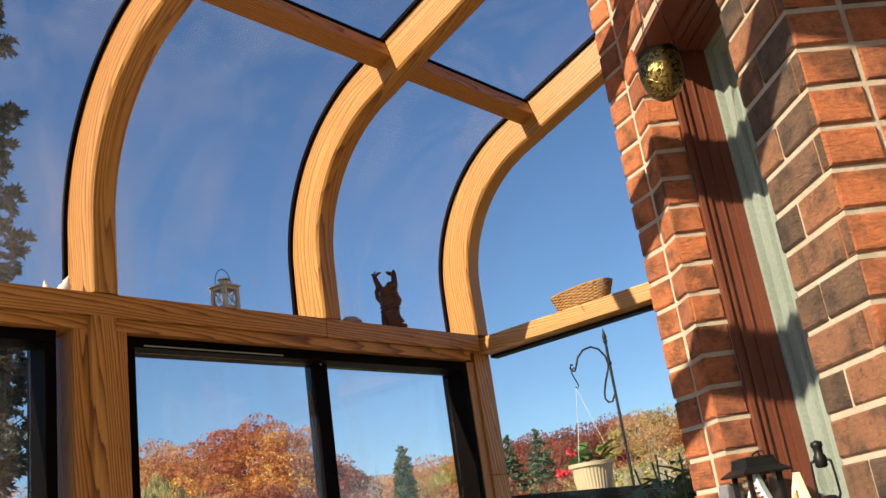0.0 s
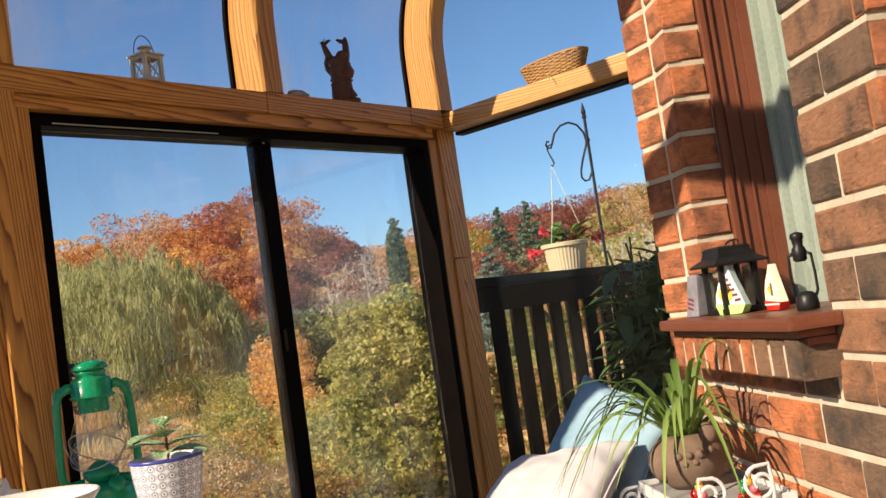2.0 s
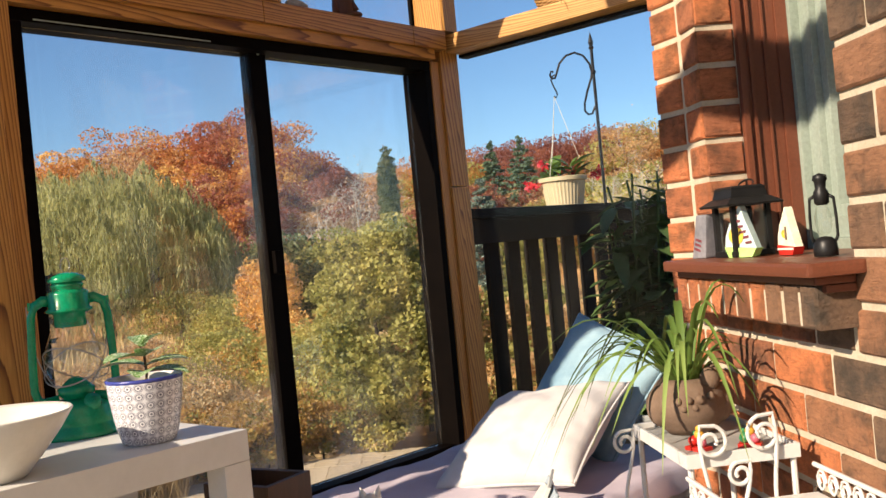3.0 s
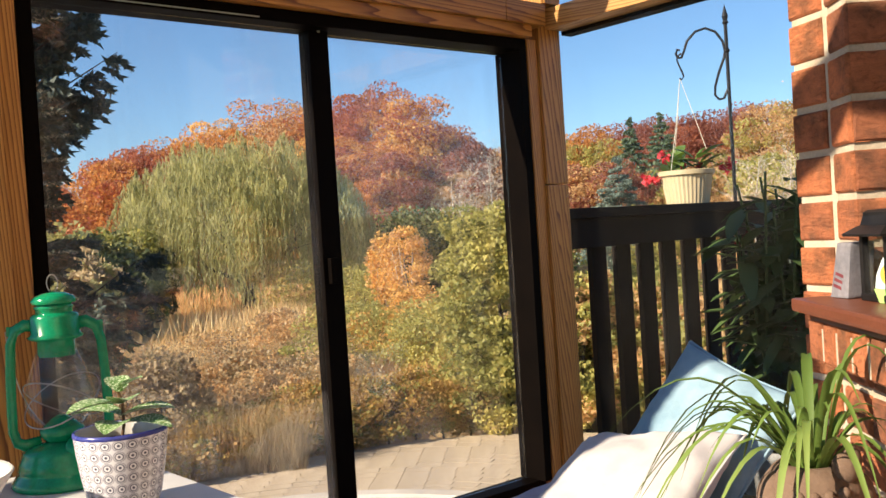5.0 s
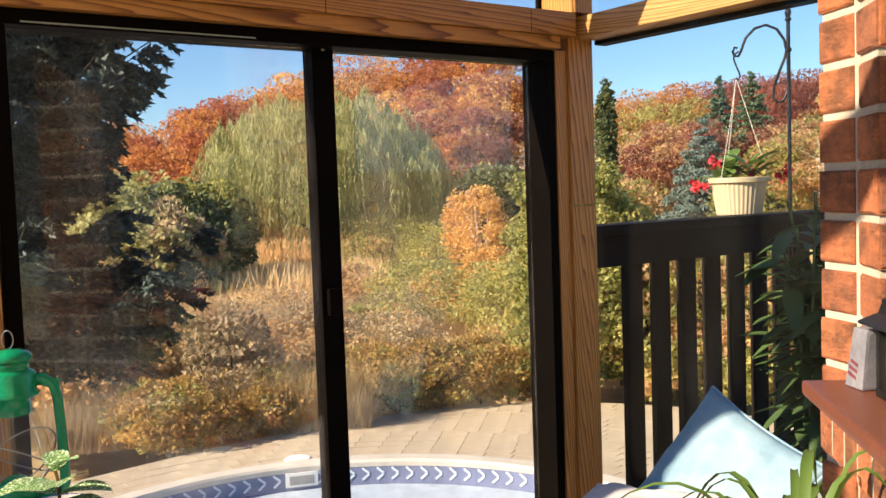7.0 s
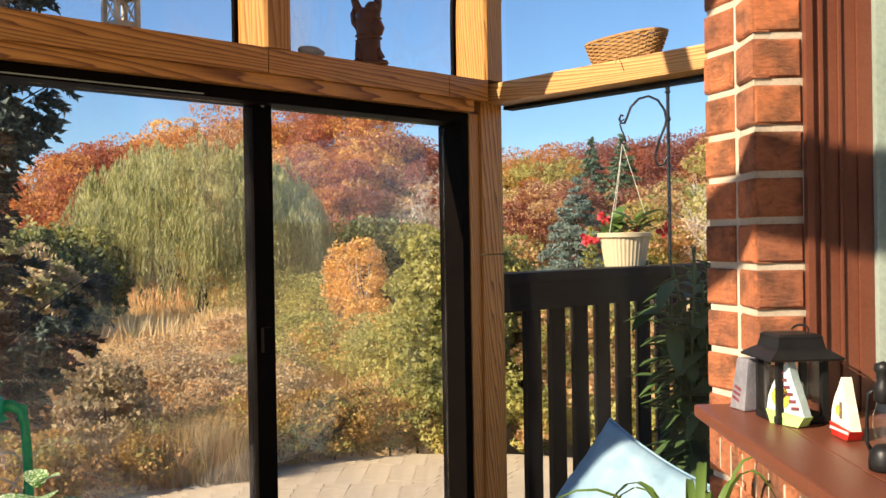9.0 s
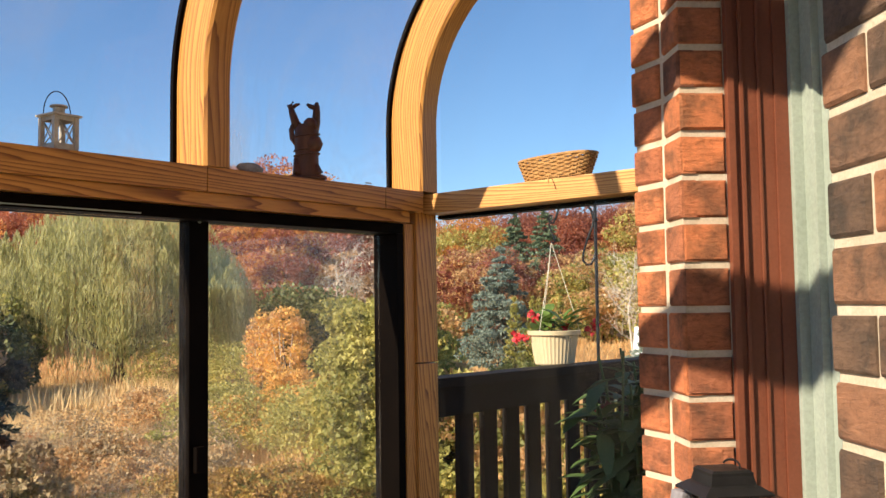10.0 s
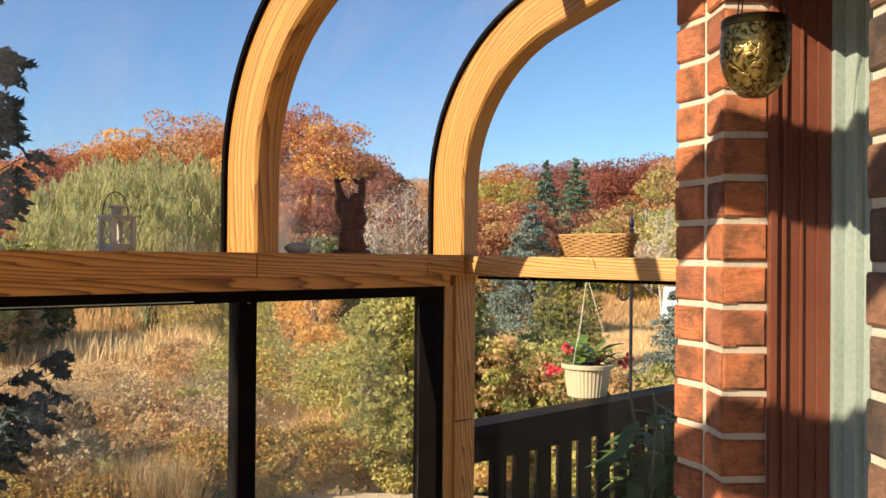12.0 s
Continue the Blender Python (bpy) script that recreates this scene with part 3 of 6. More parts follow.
def blade(start, az, length, rise, width, droop=1.0, n=9):
    """One arching strap leaf."""
    bm = bmesh.new()
    pts, ws = [], []
    for i in range(n + 1):
        t = i / n
        out = length * (t * 0.72 + 0.28 * t * t)
        z = rise * t * (2.0 - 1.15 * t) - droop * length * max(0, t - 0.35) ** 2 * 1.2
        pts.append(Vector(start) + Vector((math.cos(az) * out, math.sin(az) * out, z)))
        ws.append(width * (0.55 + 0.9 * t if t < 0.4 else 0.91 * (1 - ((t - 0.4) / 0.6) ** 1.35) + 0.02))
    ribbon(bm, pts, ws, Vector((0, 0, 1)), 0.35)
    return bm


def oval_leaf(start, az, length, tilt, width):
    bm = bmesh.new()
    d = Vector((math.cos(az) * math.cos(tilt), math.sin(az) * math.cos(tilt), math.sin(tilt)))
    pts = [Vector(start) + d * length * t + Vector((0, 0, -0.25 * length * t * t)) for t in [i / 7 for i in range(8)]]
    ribbon(bm, pts, [width * math.sin(math.pi * (0.06 + 0.93 * i / 7)) ** 0.75 for i in range(8)], Vector((0, 0, 1)), 0.25)
    return bm


# ---------------- on the window table ----------------
table = empty("side_table", (0.28, -1.38, -0.05), "plain white lacquered side table with square legs by the window", "table")
tm = Matrix.Translation((-0.28, 1.38, 0.05))
part("tabletop", box((0.075, -1.76, 0.640), (0.485, -1.02, 0.690), 0.002, tm), WHITE, table)
for x in (0.075, 0.435):
    for y in (-1.76, -1.07):
        part("leg", box((x, y, -0.05), (x + 0.05, y + 0.05, 0.6395), 0.0015, tm), WHITE, table)


def hurricane_lantern(at, yaw):
    t = empty("hurricane_lantern", pose(*at, 0, 0, yaw) @ Matrix.Diagonal((0.85, 0.85, 1.09, 1)), "green enamelled hurricane lantern with a clear glass globe on the table", "lantern")
    tank = part("tank", lathe([(0.001, 0.0), (0.084, 0.0), (0.087, 0.003), (0.083, 0.010), (0.076, 0.018), (0.0745, 0.021), (0.0755, 0.023), (0.071, 0.034), (0.066, 0.043), (0.066, 0.046), (0.052, 0.053), (0.028, 0.058), (0.001, 0.059)], 40), GREEN_ENAMEL, t, smooth=True)
    part("filler_cap", lathe([(0.016, 0.0), (0.017, 0.004), (0.017, 0.010), (0.014, 0.013), (0.001, 0.014)], 20, Matrix.Translation((0.024, -0.046, 0.048)) @ Matrix.Rotation(0.5, 4, "X")), GREEN_ENAMEL, tank, smooth=True)
    part("burner", lathe([(0.024, 0.050), (0.026, 0.058), (0.036, 0.066), (0.037, 0.074), (0.030, 0.078), (0.016, 0.088), (0.006, 0.092)], 28), GREEN_ENAMEL, tank, smooth=True)
    globe = part("globe", lathe([(0.032, 0.078), (0.046, 0.090), (0.057, 0.106), (0.058, 0.120), (0.051, 0.142), (0.040, 0.166), (0.033, 0.180)], 32), CLEAR, t, smooth=True)
    globe.visible_shadow = False
    part("collar", lathe([(0.030, 0.172), (0.032, 0.176), (0.032, 0.193), (0.045, 0.196), (0.047, 0.199), (0.041, 0.203), (0.041, 0.224), (0.039, 0.228), (0.030, 0.231)], 36), GREEN_ENAMEL, t, smooth=True)
    part("chimney", lathe([(0.031, 0.229), (0.031, 0.236), (0.034, 0.238), (0.030, 0.241), (0.030, 0.246)], 32), GREEN_ENAMEL, t, smooth=True)
    cap = part("cap", lathe([(0.036, 0.243), (0.038, 0.247), (0.034, 0.252), (0.020, 0.257), (0.001, 0.259)], 32), GREEN_ENAMEL, t, smooth=True)
    for s in (-1, 1):
        pts = [(s * 0.030, 0, 0.214), (s * 0.050, 0, 0.216), (s * 0.066, 0, 0.209), (s * 0.073, 0, 0.190), (s * 0.076, 0, 0.150), (s * 0.078, 0, 0.100), (s * 0.078, 0, 0.075), (s * 0.072, 0, 0.060), (s * 0.060, 0, 0.055), (s * 0.034, 0, 0.058)]
        part("side_tube", tube(pts, 0.0085, 12), GREEN_ENAMEL, t, smooth=True)
        part("bail_ear", box((s * 0.074 - 0.004, -0.003, 0.203), (s * 0.074 + 0.004, 0.003, 0.216), 0.001), GREEN_ENAMEL, t)
    for s in (-1, 1):
        pts = [(0.062 * math.cos(a) + 0.004, 0.062 * math.sin(a), 0.112 + s * 0.030 * math.sin(a * 1.0 + 0.6)) for a in [i * 2 * math.pi / 28 for i in range(29)]]
        part("globe_guard", tube(pts, 0.0011, 6), STEEL, globe)
    part("lift_ring", tube([(0.009 * math.cos(a), 0.0, 0.258 + 0.012 + 0.012 * math.sin(a)) for a in [i * math.pi / 9 - math.pi / 2 * 0.9 for i in range(17)]], 0.0009, 6), STEEL, cap)
    pts = [(0.080 * math.cos(a), 0.004 + 0.060 * math.sin(a), 0.209 - 0.150 * math.sin(a)) for a in [i * math.pi / 16 for i in range(17)]]
    part("bail", tube(pts, 0.0013, 6), STEEL, t)


hurricane_lantern((0.178, -1.146, 0.690), 68)

pot = empty("flower_pot", Matrix.Translation((0.392, -1.14, 0.690)) @ Matrix.Scale(0.95, 4), "white glazed pot printed with small rings and a blue rim", "pot")
bm = bmesh.new()
uv = bm.loops.layers.uv.new("uv")
prof = [(0.040, 0.0), (0.0445, 0.004), (0.050, 0.022), (0.0555, 0.050), (0.0600, 0.082), (0.0622, 0.104)]
seg = 48
rg = [[bm.verts.new((r * math.cos(2 * math.pi * i / seg), r * math.sin(2 * math.pi * i / seg), z)) for i in range(seg)] for r, z in prof]
for j in range(len(prof) - 1):
    for i in range(seg):
        f = bm.faces.new((rg[j][i], rg[j][(i + 1) % seg], rg[j + 1][(i + 1) % seg], rg[j + 1][i]))
        for lp, (a, b) in zip(f.loops, ((i, j), (i + 1, j), (i + 1, j + 1), (i, j + 1))):
            lp[uv].uv = (a / seg, prof[b][1] / 0.104)
bm.faces.new(rg[0][::-1])
part("body", bm, PRINT, pot, smooth=True)
part("rim", lathe([(0.0622, 0.1035), (0.0632, 0.1055), (0.0630, 0.1085), (0.0610, 0.1100), (0.0595, 0.1095)], 48), BLUE_GLAZE, pot, "dark blue rim", True)
part("lining", lathe([(0.0595, 0.1094), (0.0580, 0.105), (0.0565, 0.095), (0.0555, 0.088)], 48), CERAMIC, pot, "white glazed inside", True)
part("soil", lathe([(0.0555, 0.090), (0.03, 0.093), (0.001, 0.092)], 30), SOIL, pot, smooth=True)
nerve = empty("nerve_plant", (0.392, -1.14, 0.775), "small nerve plant with white-speckled green leaves", "plant")
part("stem", tube([(0, 0, 0), (0.002, 0.004, 0.022), (-0.004, 0.006, 0.050), (-0.010, 0.002, 0.070)], 0.0022, 6), surf("brown_stem", (0.10, 0.05, 0.02), (0.15, 0.08, 0.03), 40), nerve)
for z, a, ln, ti, w in ((0.034, 0.9, 0.066, 0.55, 0.021), (0.036, 3.9, 0.064, 0.45, 0.021), (0.050, -0.2, 0.060, 0.75, 0.020), (0.050, 4.8, 0.066, 0.40, 0.022), (0.066, 2.9, 0.046, 0.95, 0.015), (0.068, 0.6, 0.040, 1.1, 0.013), (0.024, 0.6, 0.066, 0.30, 0.022), (0.026, 5.6, 0.060, 0.35, 0.020)):
    part("leaf", oval_leaf((-0.002, 0.003, z), a, ln * 1.12, ti * 0.6, w * 1.1), SPECKLE, nerve, smooth=True)
bowl = mesh_ob("bowl", lathe([(0.001, 0.004), (0.044, 0.0), (0.048, 0.004), (0.070, 0.030), (0.095, 0.062), (0.112, 0.088), (0.110, 0.090), (0.104, 0.084), (0.084, 0.056), (0.060, 0.028), (0.040, 0.012), (0.001, 0.010)], 56), CERAMIC, smooth=True)
bowl.location = (0.405, -1.392, 0.690)
tagged(bowl, "wide white ceramic bowl standing on the table", "bowl")

bm = bmesh.new()
fan = []
for i in range(23):
    a = math.pi * (0.08 + 0.84 * i / 22)
    r = 0.062 * (1.0 if i % 2 else 0.93)
    fan.append((0.010 * math.cos(a), 0.006 * (i % 2), 0.004 + 0.008 * math.sin(a), r * math.cos(a), 0.012 + 0.010 * (i % 2), 0.002 + r * math.sin(a)))
inner = [bm.verts.new(f[:3]) for f in fan]
outer = [bm.verts.new(f[3:]) for f in fan]
inner2 = [bm.verts.new((f[0], f[1] + 0.006, f[2])) for f in fan]
outer2 = [bm.verts.new((f[3], f[4] + 0.006, f[5])) for f in fan]
for i in range(22):
    bm.faces.new((inner[i], inner[i + 1], outer[i + 1], outer[i]))
    bm.faces.new((inner2[i], outer2[i], outer2[i + 1], inner2[i + 1]))
    bm.faces.new((outer[i], outer[i + 1], outer2[i + 1], outer2[i]))
scallop = mesh_ob("scallop_shell", bm, SHELL)
scallop.matrix_world = pose(0.20, -1.415, 0.690, 0, 0, 70) @ Matrix.Scale(2.15, 4)
tagged(scallop, "pale fluted scallop shell standing on the table", "shell")

# ---------------- on the header's ledge and the side beam ----------------
LEDGE = 1.5785
wl = empty("tea_light_lantern", pose(-0.034, -0.818, LEDGE, 0, 0, 8) @ Matrix.Diagonal((0.84, 0.84, 1.0, 1)), "small off-white metal tea-light lantern with a wire handle", "lantern")
CREAMTIN = surf("cream_tin", (0.34, 0.32, 0.27), (0.42, 0.40, 0.34), 30, 0.5)
part("floor_plate", box((-0.030, -0.030, 0), (0.030, 0.030, 0.004), 0.001), CREAMTIN, wl)
for x in (-0.026, 0.026):
    for y in (-0.026, 0.026):
        part("corner_post", box((x - 0.005, y - 0.005, 0.004), (x + 0.005, y + 0.005, 0.066)), CREAMTIN, wl)
for i in range(4):
    m = Matrix.Rotation(i * math.pi / 2, 4, "Z")
    bm = bmesh.new()
    add_box(bm, (-0.021, -0.028, 0.004), (0.021, -0.025, 0.014), 0, m)
    add_box(bm, (-0.021, -0.028, 0.058), (0.021, -0.025, 0.066), 0, m)
    for s in (-1, 1):
        add_box(bm, (-0.0012, -0.028, -0.031), (0.0012, -0.0265, 0.031), 0, m @ Matrix.Translation((0, 0, 0.036)) @ Matrix.Rotation(s * 0.72, 4, "Y"))
    part("side_panel", bm, CREAMTIN, wl)
part("roof_plate", box((-0.036, -0.036, 0.066), (0.036, 0.036, 0.070), 0.001), CREAMTIN, wl)
part("vent", lathe([(0.013, 0.070), (0.013, 0.084), (0.020, 0.086), (0.019, 0.089), (0.001, 0.091)], 20), CREAMTIN, wl)
part("handle", tube([(0.0, 0.034 * math.cos(a) - 0.004, 0.070 + 0.046 * math.sin(a)) for a in [i * math.pi / 14 for i in range(15)]], 0.0012, 6), IRON, wl)

# carved figure: one plain mesh
bm = bmesh.new()
add_lathe(bm, [(0.001, 0.0), (0.040, 0.0), (0.041, 0.004), (0.038, 0.009), (0.001, 0.009)], 24, Matrix.Diagonal((0.55, 1.0, 1, 1)))
add_lathe(bm, [(0.030, 0.008), (0.029, 0.013), (0.026, 0.022), (0.024, 0.040), (0.0235, 0.060), (0.025, 0.078), (0.026, 0.094), (0.024, 0.108), (0.025, 0.120), (0.020, 0.130), (0.001, 0.133)], 24, Matrix.Translation((0, 0.001, 0)) @ Matrix.Diagonal((0.75, 1.0, 1, 1)))
add_lathe(bm, [(0.001, -0.021), (0.014, -0.016), (0.020, 0), (0.014, 0.016), (0.001, 0.021)], 18, Matrix.Translation((0.006, 0.015, 0.083)) @ Matrix.Diagonal((0.85, 0.98, 1.0, 1)))
add_lathe(bm, [(0.001, -0.018), (0.010, -0.014), (0.0145, -0.004), (0.0140, 0.006), (0.008, 0.014), (0.001, 0.016)], 16, Matrix.Translation((0.004, 0.009, 0.130)))
add_lathe(bm, [(0.001, -0.006), (0.007, 0.0), (0.001, 0.006)], 10, Matrix.Translation((0.012, 0.020, 0.122)))
add_tube(bm, [(0, -0.014, 0.120), (0, -0.022, 0.136), (0, -0.027, 0.154), (0, -0.030, 0.168), (0, -0.026, 0.176)], [0.011, 0.009, 0.0075, 0.006, 0.004], 9)
add_tube(bm, [(0, -0.030, 0.168), (0.002, -0.033, 0.175), (0.002, -0.026, 0.184)], [0.006, 0.006, 0.003], 7)
add_tube(bm, [(0, -0.027, 0.172), (0.002, -0.018, 0.178), (0.002, -0.012, 0.179)], [0.005, 0.004, 0.002], 7)
add_tube(bm, [(0, 0.016, 0.118), (0, 0.020, 0.136), (0, 0.021, 0.156), (0, 0.021, 0.172), (0, 0.022, 0.183)], [0.010, 0.009, 0.008, 0.007, 0.003], 9)
add_tube(bm, [(0, 0.021, 0.170), (0.002, 0.010, 0.172), (0.002, 0.002, 0.179)], [0.007, 0.006, 0.003], 7)
add_tube(bm, [(0, -0.022, 0.138), (0, -0.030, 0.118), (0, -0.028, 0.098), (0, -0.020, 0.086), (0, -0.010, 0.084)], [0.007, 0.0055, 0.006, 0.007, 0.006], 8)
for z, k in ((0.103, 0.004), (0.070, 0.003), (0.058, 0.003)):
    add_tube(bm, [(0.75 * 0.0255 * math.cos(a), 0.001 + 0.0255 * math.sin(a), z + k * math.sin(a)) for a in [i * math.pi / 10 - math.pi / 2 for i in range(21)]], 0.0022, 6)
add_tube(bm, [(0.012, -0.012, 0.008), (0.012, -0.018, 0.018), (0.006, -0.020, 0.05)], [0.010, 0.009, 0.005], 7)
add_tube(bm, [(0.010, 0.022, 0.010), (0.010, 0.026, 0.014), (0.008, 0.020, 0.035)], [0.008, 0.009, 0.005], 7)
statue = mesh_ob("carved_statue", bm, DARKWOOD, smooth=True)
statue.matrix_world = pose(-0.018, -0.230, LEDGE, 0, 0, -45) @ Matrix.Diagonal((1.1, 1.16, 1, 1))
tagged(statue, "dark carved wooden statue with raised arms on the ledge", "statue")


def pebble(name, at, dims, material, label, category, yaw=0.0):
    bm = bmesh.new()
    bmesh.ops.create_icosphere(bm, subdivisions=3, radius=1)
    for v in bm.verts:
        v.co *= 1 + 0.22 * noise.noise(v.co * 1.4 + Vector(at) * 9)
        v.co.z = max(v.co.z, -0.75)
    bmesh.ops.transform(bm, matrix=Matrix.Diagonal((*dims, 1)), verts=bm.verts)
    ob = mesh_ob(name, bm, material, smooth=True)
    ob.matrix_world = pose(at[0], at[1], at[2] + dims[2] * 0.74, 0, 0, yaw)
    return tagged(ob, label, category)


pebble("stone", (-0.02, -0.388, LEDGE), (0.014, 0.034, 0.014), SLATE, "small dark grey stone lying on the ledge", "stone")


def seashell(y, h, lean):
    bm = lathe([(0.0005, h), (h * 0.10, h * 0.80), (h * 0.16, h * 0.74), (h * 0.19, h * 0.55), (h * 0.30, h * 0.46), (h * 0.33, h * 0.25), (h * 0.40, h * 0.14), (h * 0.30, 0.0), (0.0005, 0.0)], 18)
    for v in bm.verts:
        v.co.y += lean * v.co.z
    ob = mesh_ob("seashell", bm, SHELL, smooth=True)
    ob.location = (-0.03, y, LEDGE)
    return tagged(ob, "pale pointed seashell standing on the wooden ledge", "shell", "shells on the ledge")


seashell(-1.258, 0.046, 0.35)
seashell(-1.290, 0.028, -0.3)

# woven basket: stakes and weavers
basket = empty("wicker_basket", pose(0.392, 0.203, 1.5745, 0, 0, -8), "small golden woven cane basket on the beam", "basket")


def basket_ring(z, k, n=64):
    """An eight-sided oval, wider towards the top."""
    f = 0.80 + 0.20 * z / 0.052
    out = []
    for i in range(n):
        a = 2 * math.pi * i / n
        c, s = math.cos(a), math.sin(a)
        r = 1 / (abs(c) ** 2.6 + abs(s) ** 2.6) ** (1 / 2.6)
        out.append(Vector((0.113 * f * r * c * k, 0.043 * f * r * s * k, z)))
    return out


bm = bmesh.new()
ringp = basket_ring(0.001, 0.98)
bm.faces.new([bm.verts.new(p) for p in ringp])
part("bottom", bm, CANE, basket)
for i in range(11):
    z = 0.004 + i * 0.0044
    pts = [p * 1.0 for p in basket_ring(z, 1.0)]
    for j, p in enumerate(pts):
        w = 1 + (0.040 if (j // 2 + i) % 2 else -0.040)
        p.x, p.y = p.x * w, p.y * (w * 1.02)
    part("weaver", tube(pts + pts[:1], 0.0025, 6), CANE, basket)
for j in range(0, 64, 2):
    part("stake", tube([basket_ring(0.0, 1.0)[j], basket_ring(0.028, 1.0)[j], basket_ring(0.052, 1.0)[j]], 0.0022, 5), CANE, basket)
top = basket_ring(0.053, 1.02)
part("rim", tube(top + top[:1], 0.0036, 7), CANE, basket)
part("loose_end", tube([(0.015, -0.045, 0.006), (0.022, -0.054, -0.002), (0.027, -0.060, -0.014)], 0.0012, 5), CANE, basket)

# ---------------- the house window's sill ----------------
SILL = 0.884
sill = empty("window_sill", on_wall(0.25, 0, SILL), "brown painted wooden window sill shelf", "sill")
sm = Matrix.Translation(-on_wall(0.25, 0, SILL)) @ WALL
bm = bmesh.new()
add_box(bm, (-0.060, 0.0, SILL - 0.021), (0.560, 0.086, SILL), 0.006, sm)
part("board", bm, BROWN, sill)
part("board", box((0.017, -0.186, SILL - 0.026), (0.493, -0.001, SILL - 0.001), 0.001, sm), BROWN, sill)
part("moulding", box((-0.035, 0.004, SILL - 0.034), (0.535, 0.066, SILL - 0.0215), 0.004, sm), BROWN, sill)
part("moulding", box((-0.035, 0.004, SILL - 0.046), (0.535, 0.050, SILL - 0.0345), 0.003, sm), BROWN, sill)


def on_sill(s, n, yaw=0.0):
    p = on_wall(s, n, SILL + 0.0005)
    return pose(p.x, p.y, p.z, 0, 0, yaw)


bl = empty("candle_lantern", on_sill(0.088, -0.026, -38) @ Matrix.Diagonal((0.80, 0.80, 1.13, 1)), "square black metal candle lantern with a stepped roof", "lantern")
part("foot", box((-0.050, -0.050, 0.0), (0.050, 0.050, 0.010), 0.002), BLACK_TIN, bl)
for x in (-0.043, 0.043):
    for y in (-0.043, 0.043):
        part("post", box((x - 0.006, y - 0.006, 0.010), (x + 0.006, y + 0.006, 0.084)), BLACK_TIN, bl)
for i in range(4):
    m = Matrix.Rotation(i * math.pi / 2, 4, "Z")
    g = part("pane", box((-0.037, -0.044, 0.010), (0.037, -0.042, 0.084), 0, m), CLEAR, bl)
    g.visible_shadow = False
part("eave", lathe([(0.001, 0.084), (0.098, 0.084), (0.100, 0.087), (0.074, 0.096), (0.066, 0.098)], 4, Matrix.Rotation(math.pi / 4, 4, "Z")), BLACK_TIN, bl)
part("roof", lathe([(0.066, 0.098), (0.060, 0.110), (0.060, 0.114), (0.052, 0.117), (0.001, 0.118)], 4, Matrix.Rotation(math.pi / 4, 4, "Z")), BLACK_TIN, bl)
part("handle", tube([(0.034 * math.cos(a), 0.018 + 0.006 * math.sin(a), 0.119 + 0.008 * abs(math.sin(a))) for a in [i * math.pi / 10 for i in range(11)]], 0.0018, 6), BLACK_TIN, bl)
part("candle", lathe([(0.001, 0.010), (0.022, 0.010), (0.022, 0.050), (0.001, 0.050)], 20), CERAMIC, bl)

bm = bmesh.new()
vs = add_box(bm, (-0.024, -0.020, 0.0), (0.024, 0.020, 0.070), 0.004)
for v in bm.verts:
    v.co.x += v.co.z * 0.42
    v.co.x *= 1 - 0.3 * (v.co.z / 0.07)
    v.co += Vector((noise.noise(v.co * 60), noise.noise(v.co * 60 + Vector((3, 1, 2))), 0)) * 0.002
stone = empty("stone_block", on_sill(-0.004, 0.012, -30) @ Matrix.Diagonal((1, 1, 1.22, 1)), "grey stone block with a faint rust-red mark on the sill", "stone")
part("body", bm, surf("pale_grey_stone", (0.15, 0.15, 0.17), (0.25, 0.24, 0.26), 30, 0.9, 0, 0.6, 160, 0.002), stone)
for i in range(3):
    part("mark", box((-0.014 + i * 0.002, -0.0212, 0.012 + i * 0.008), (0.006 + i * 0.002, -0.0200, 0.016 + i * 0.008), 0, Matrix.Rotation(0.2, 4, "Y")), MAROON_PAINT, stone)


def extrude_outline(outline, thick):
    bm = bmesh.new()
    a = [bm.verts.new((x, -thick / 2, z)) for x, z in outline]
    b = [bm.verts.new((x, thick / 2, z)) for x, z in outline]
    bm.faces.new(a)
    bm.faces.new(b[::-1])
    for i in range(len(a)):
        j = (i + 1) % len(a)
        bm.faces.new((a[i], b[i], b[j], a[j]))
    return bm


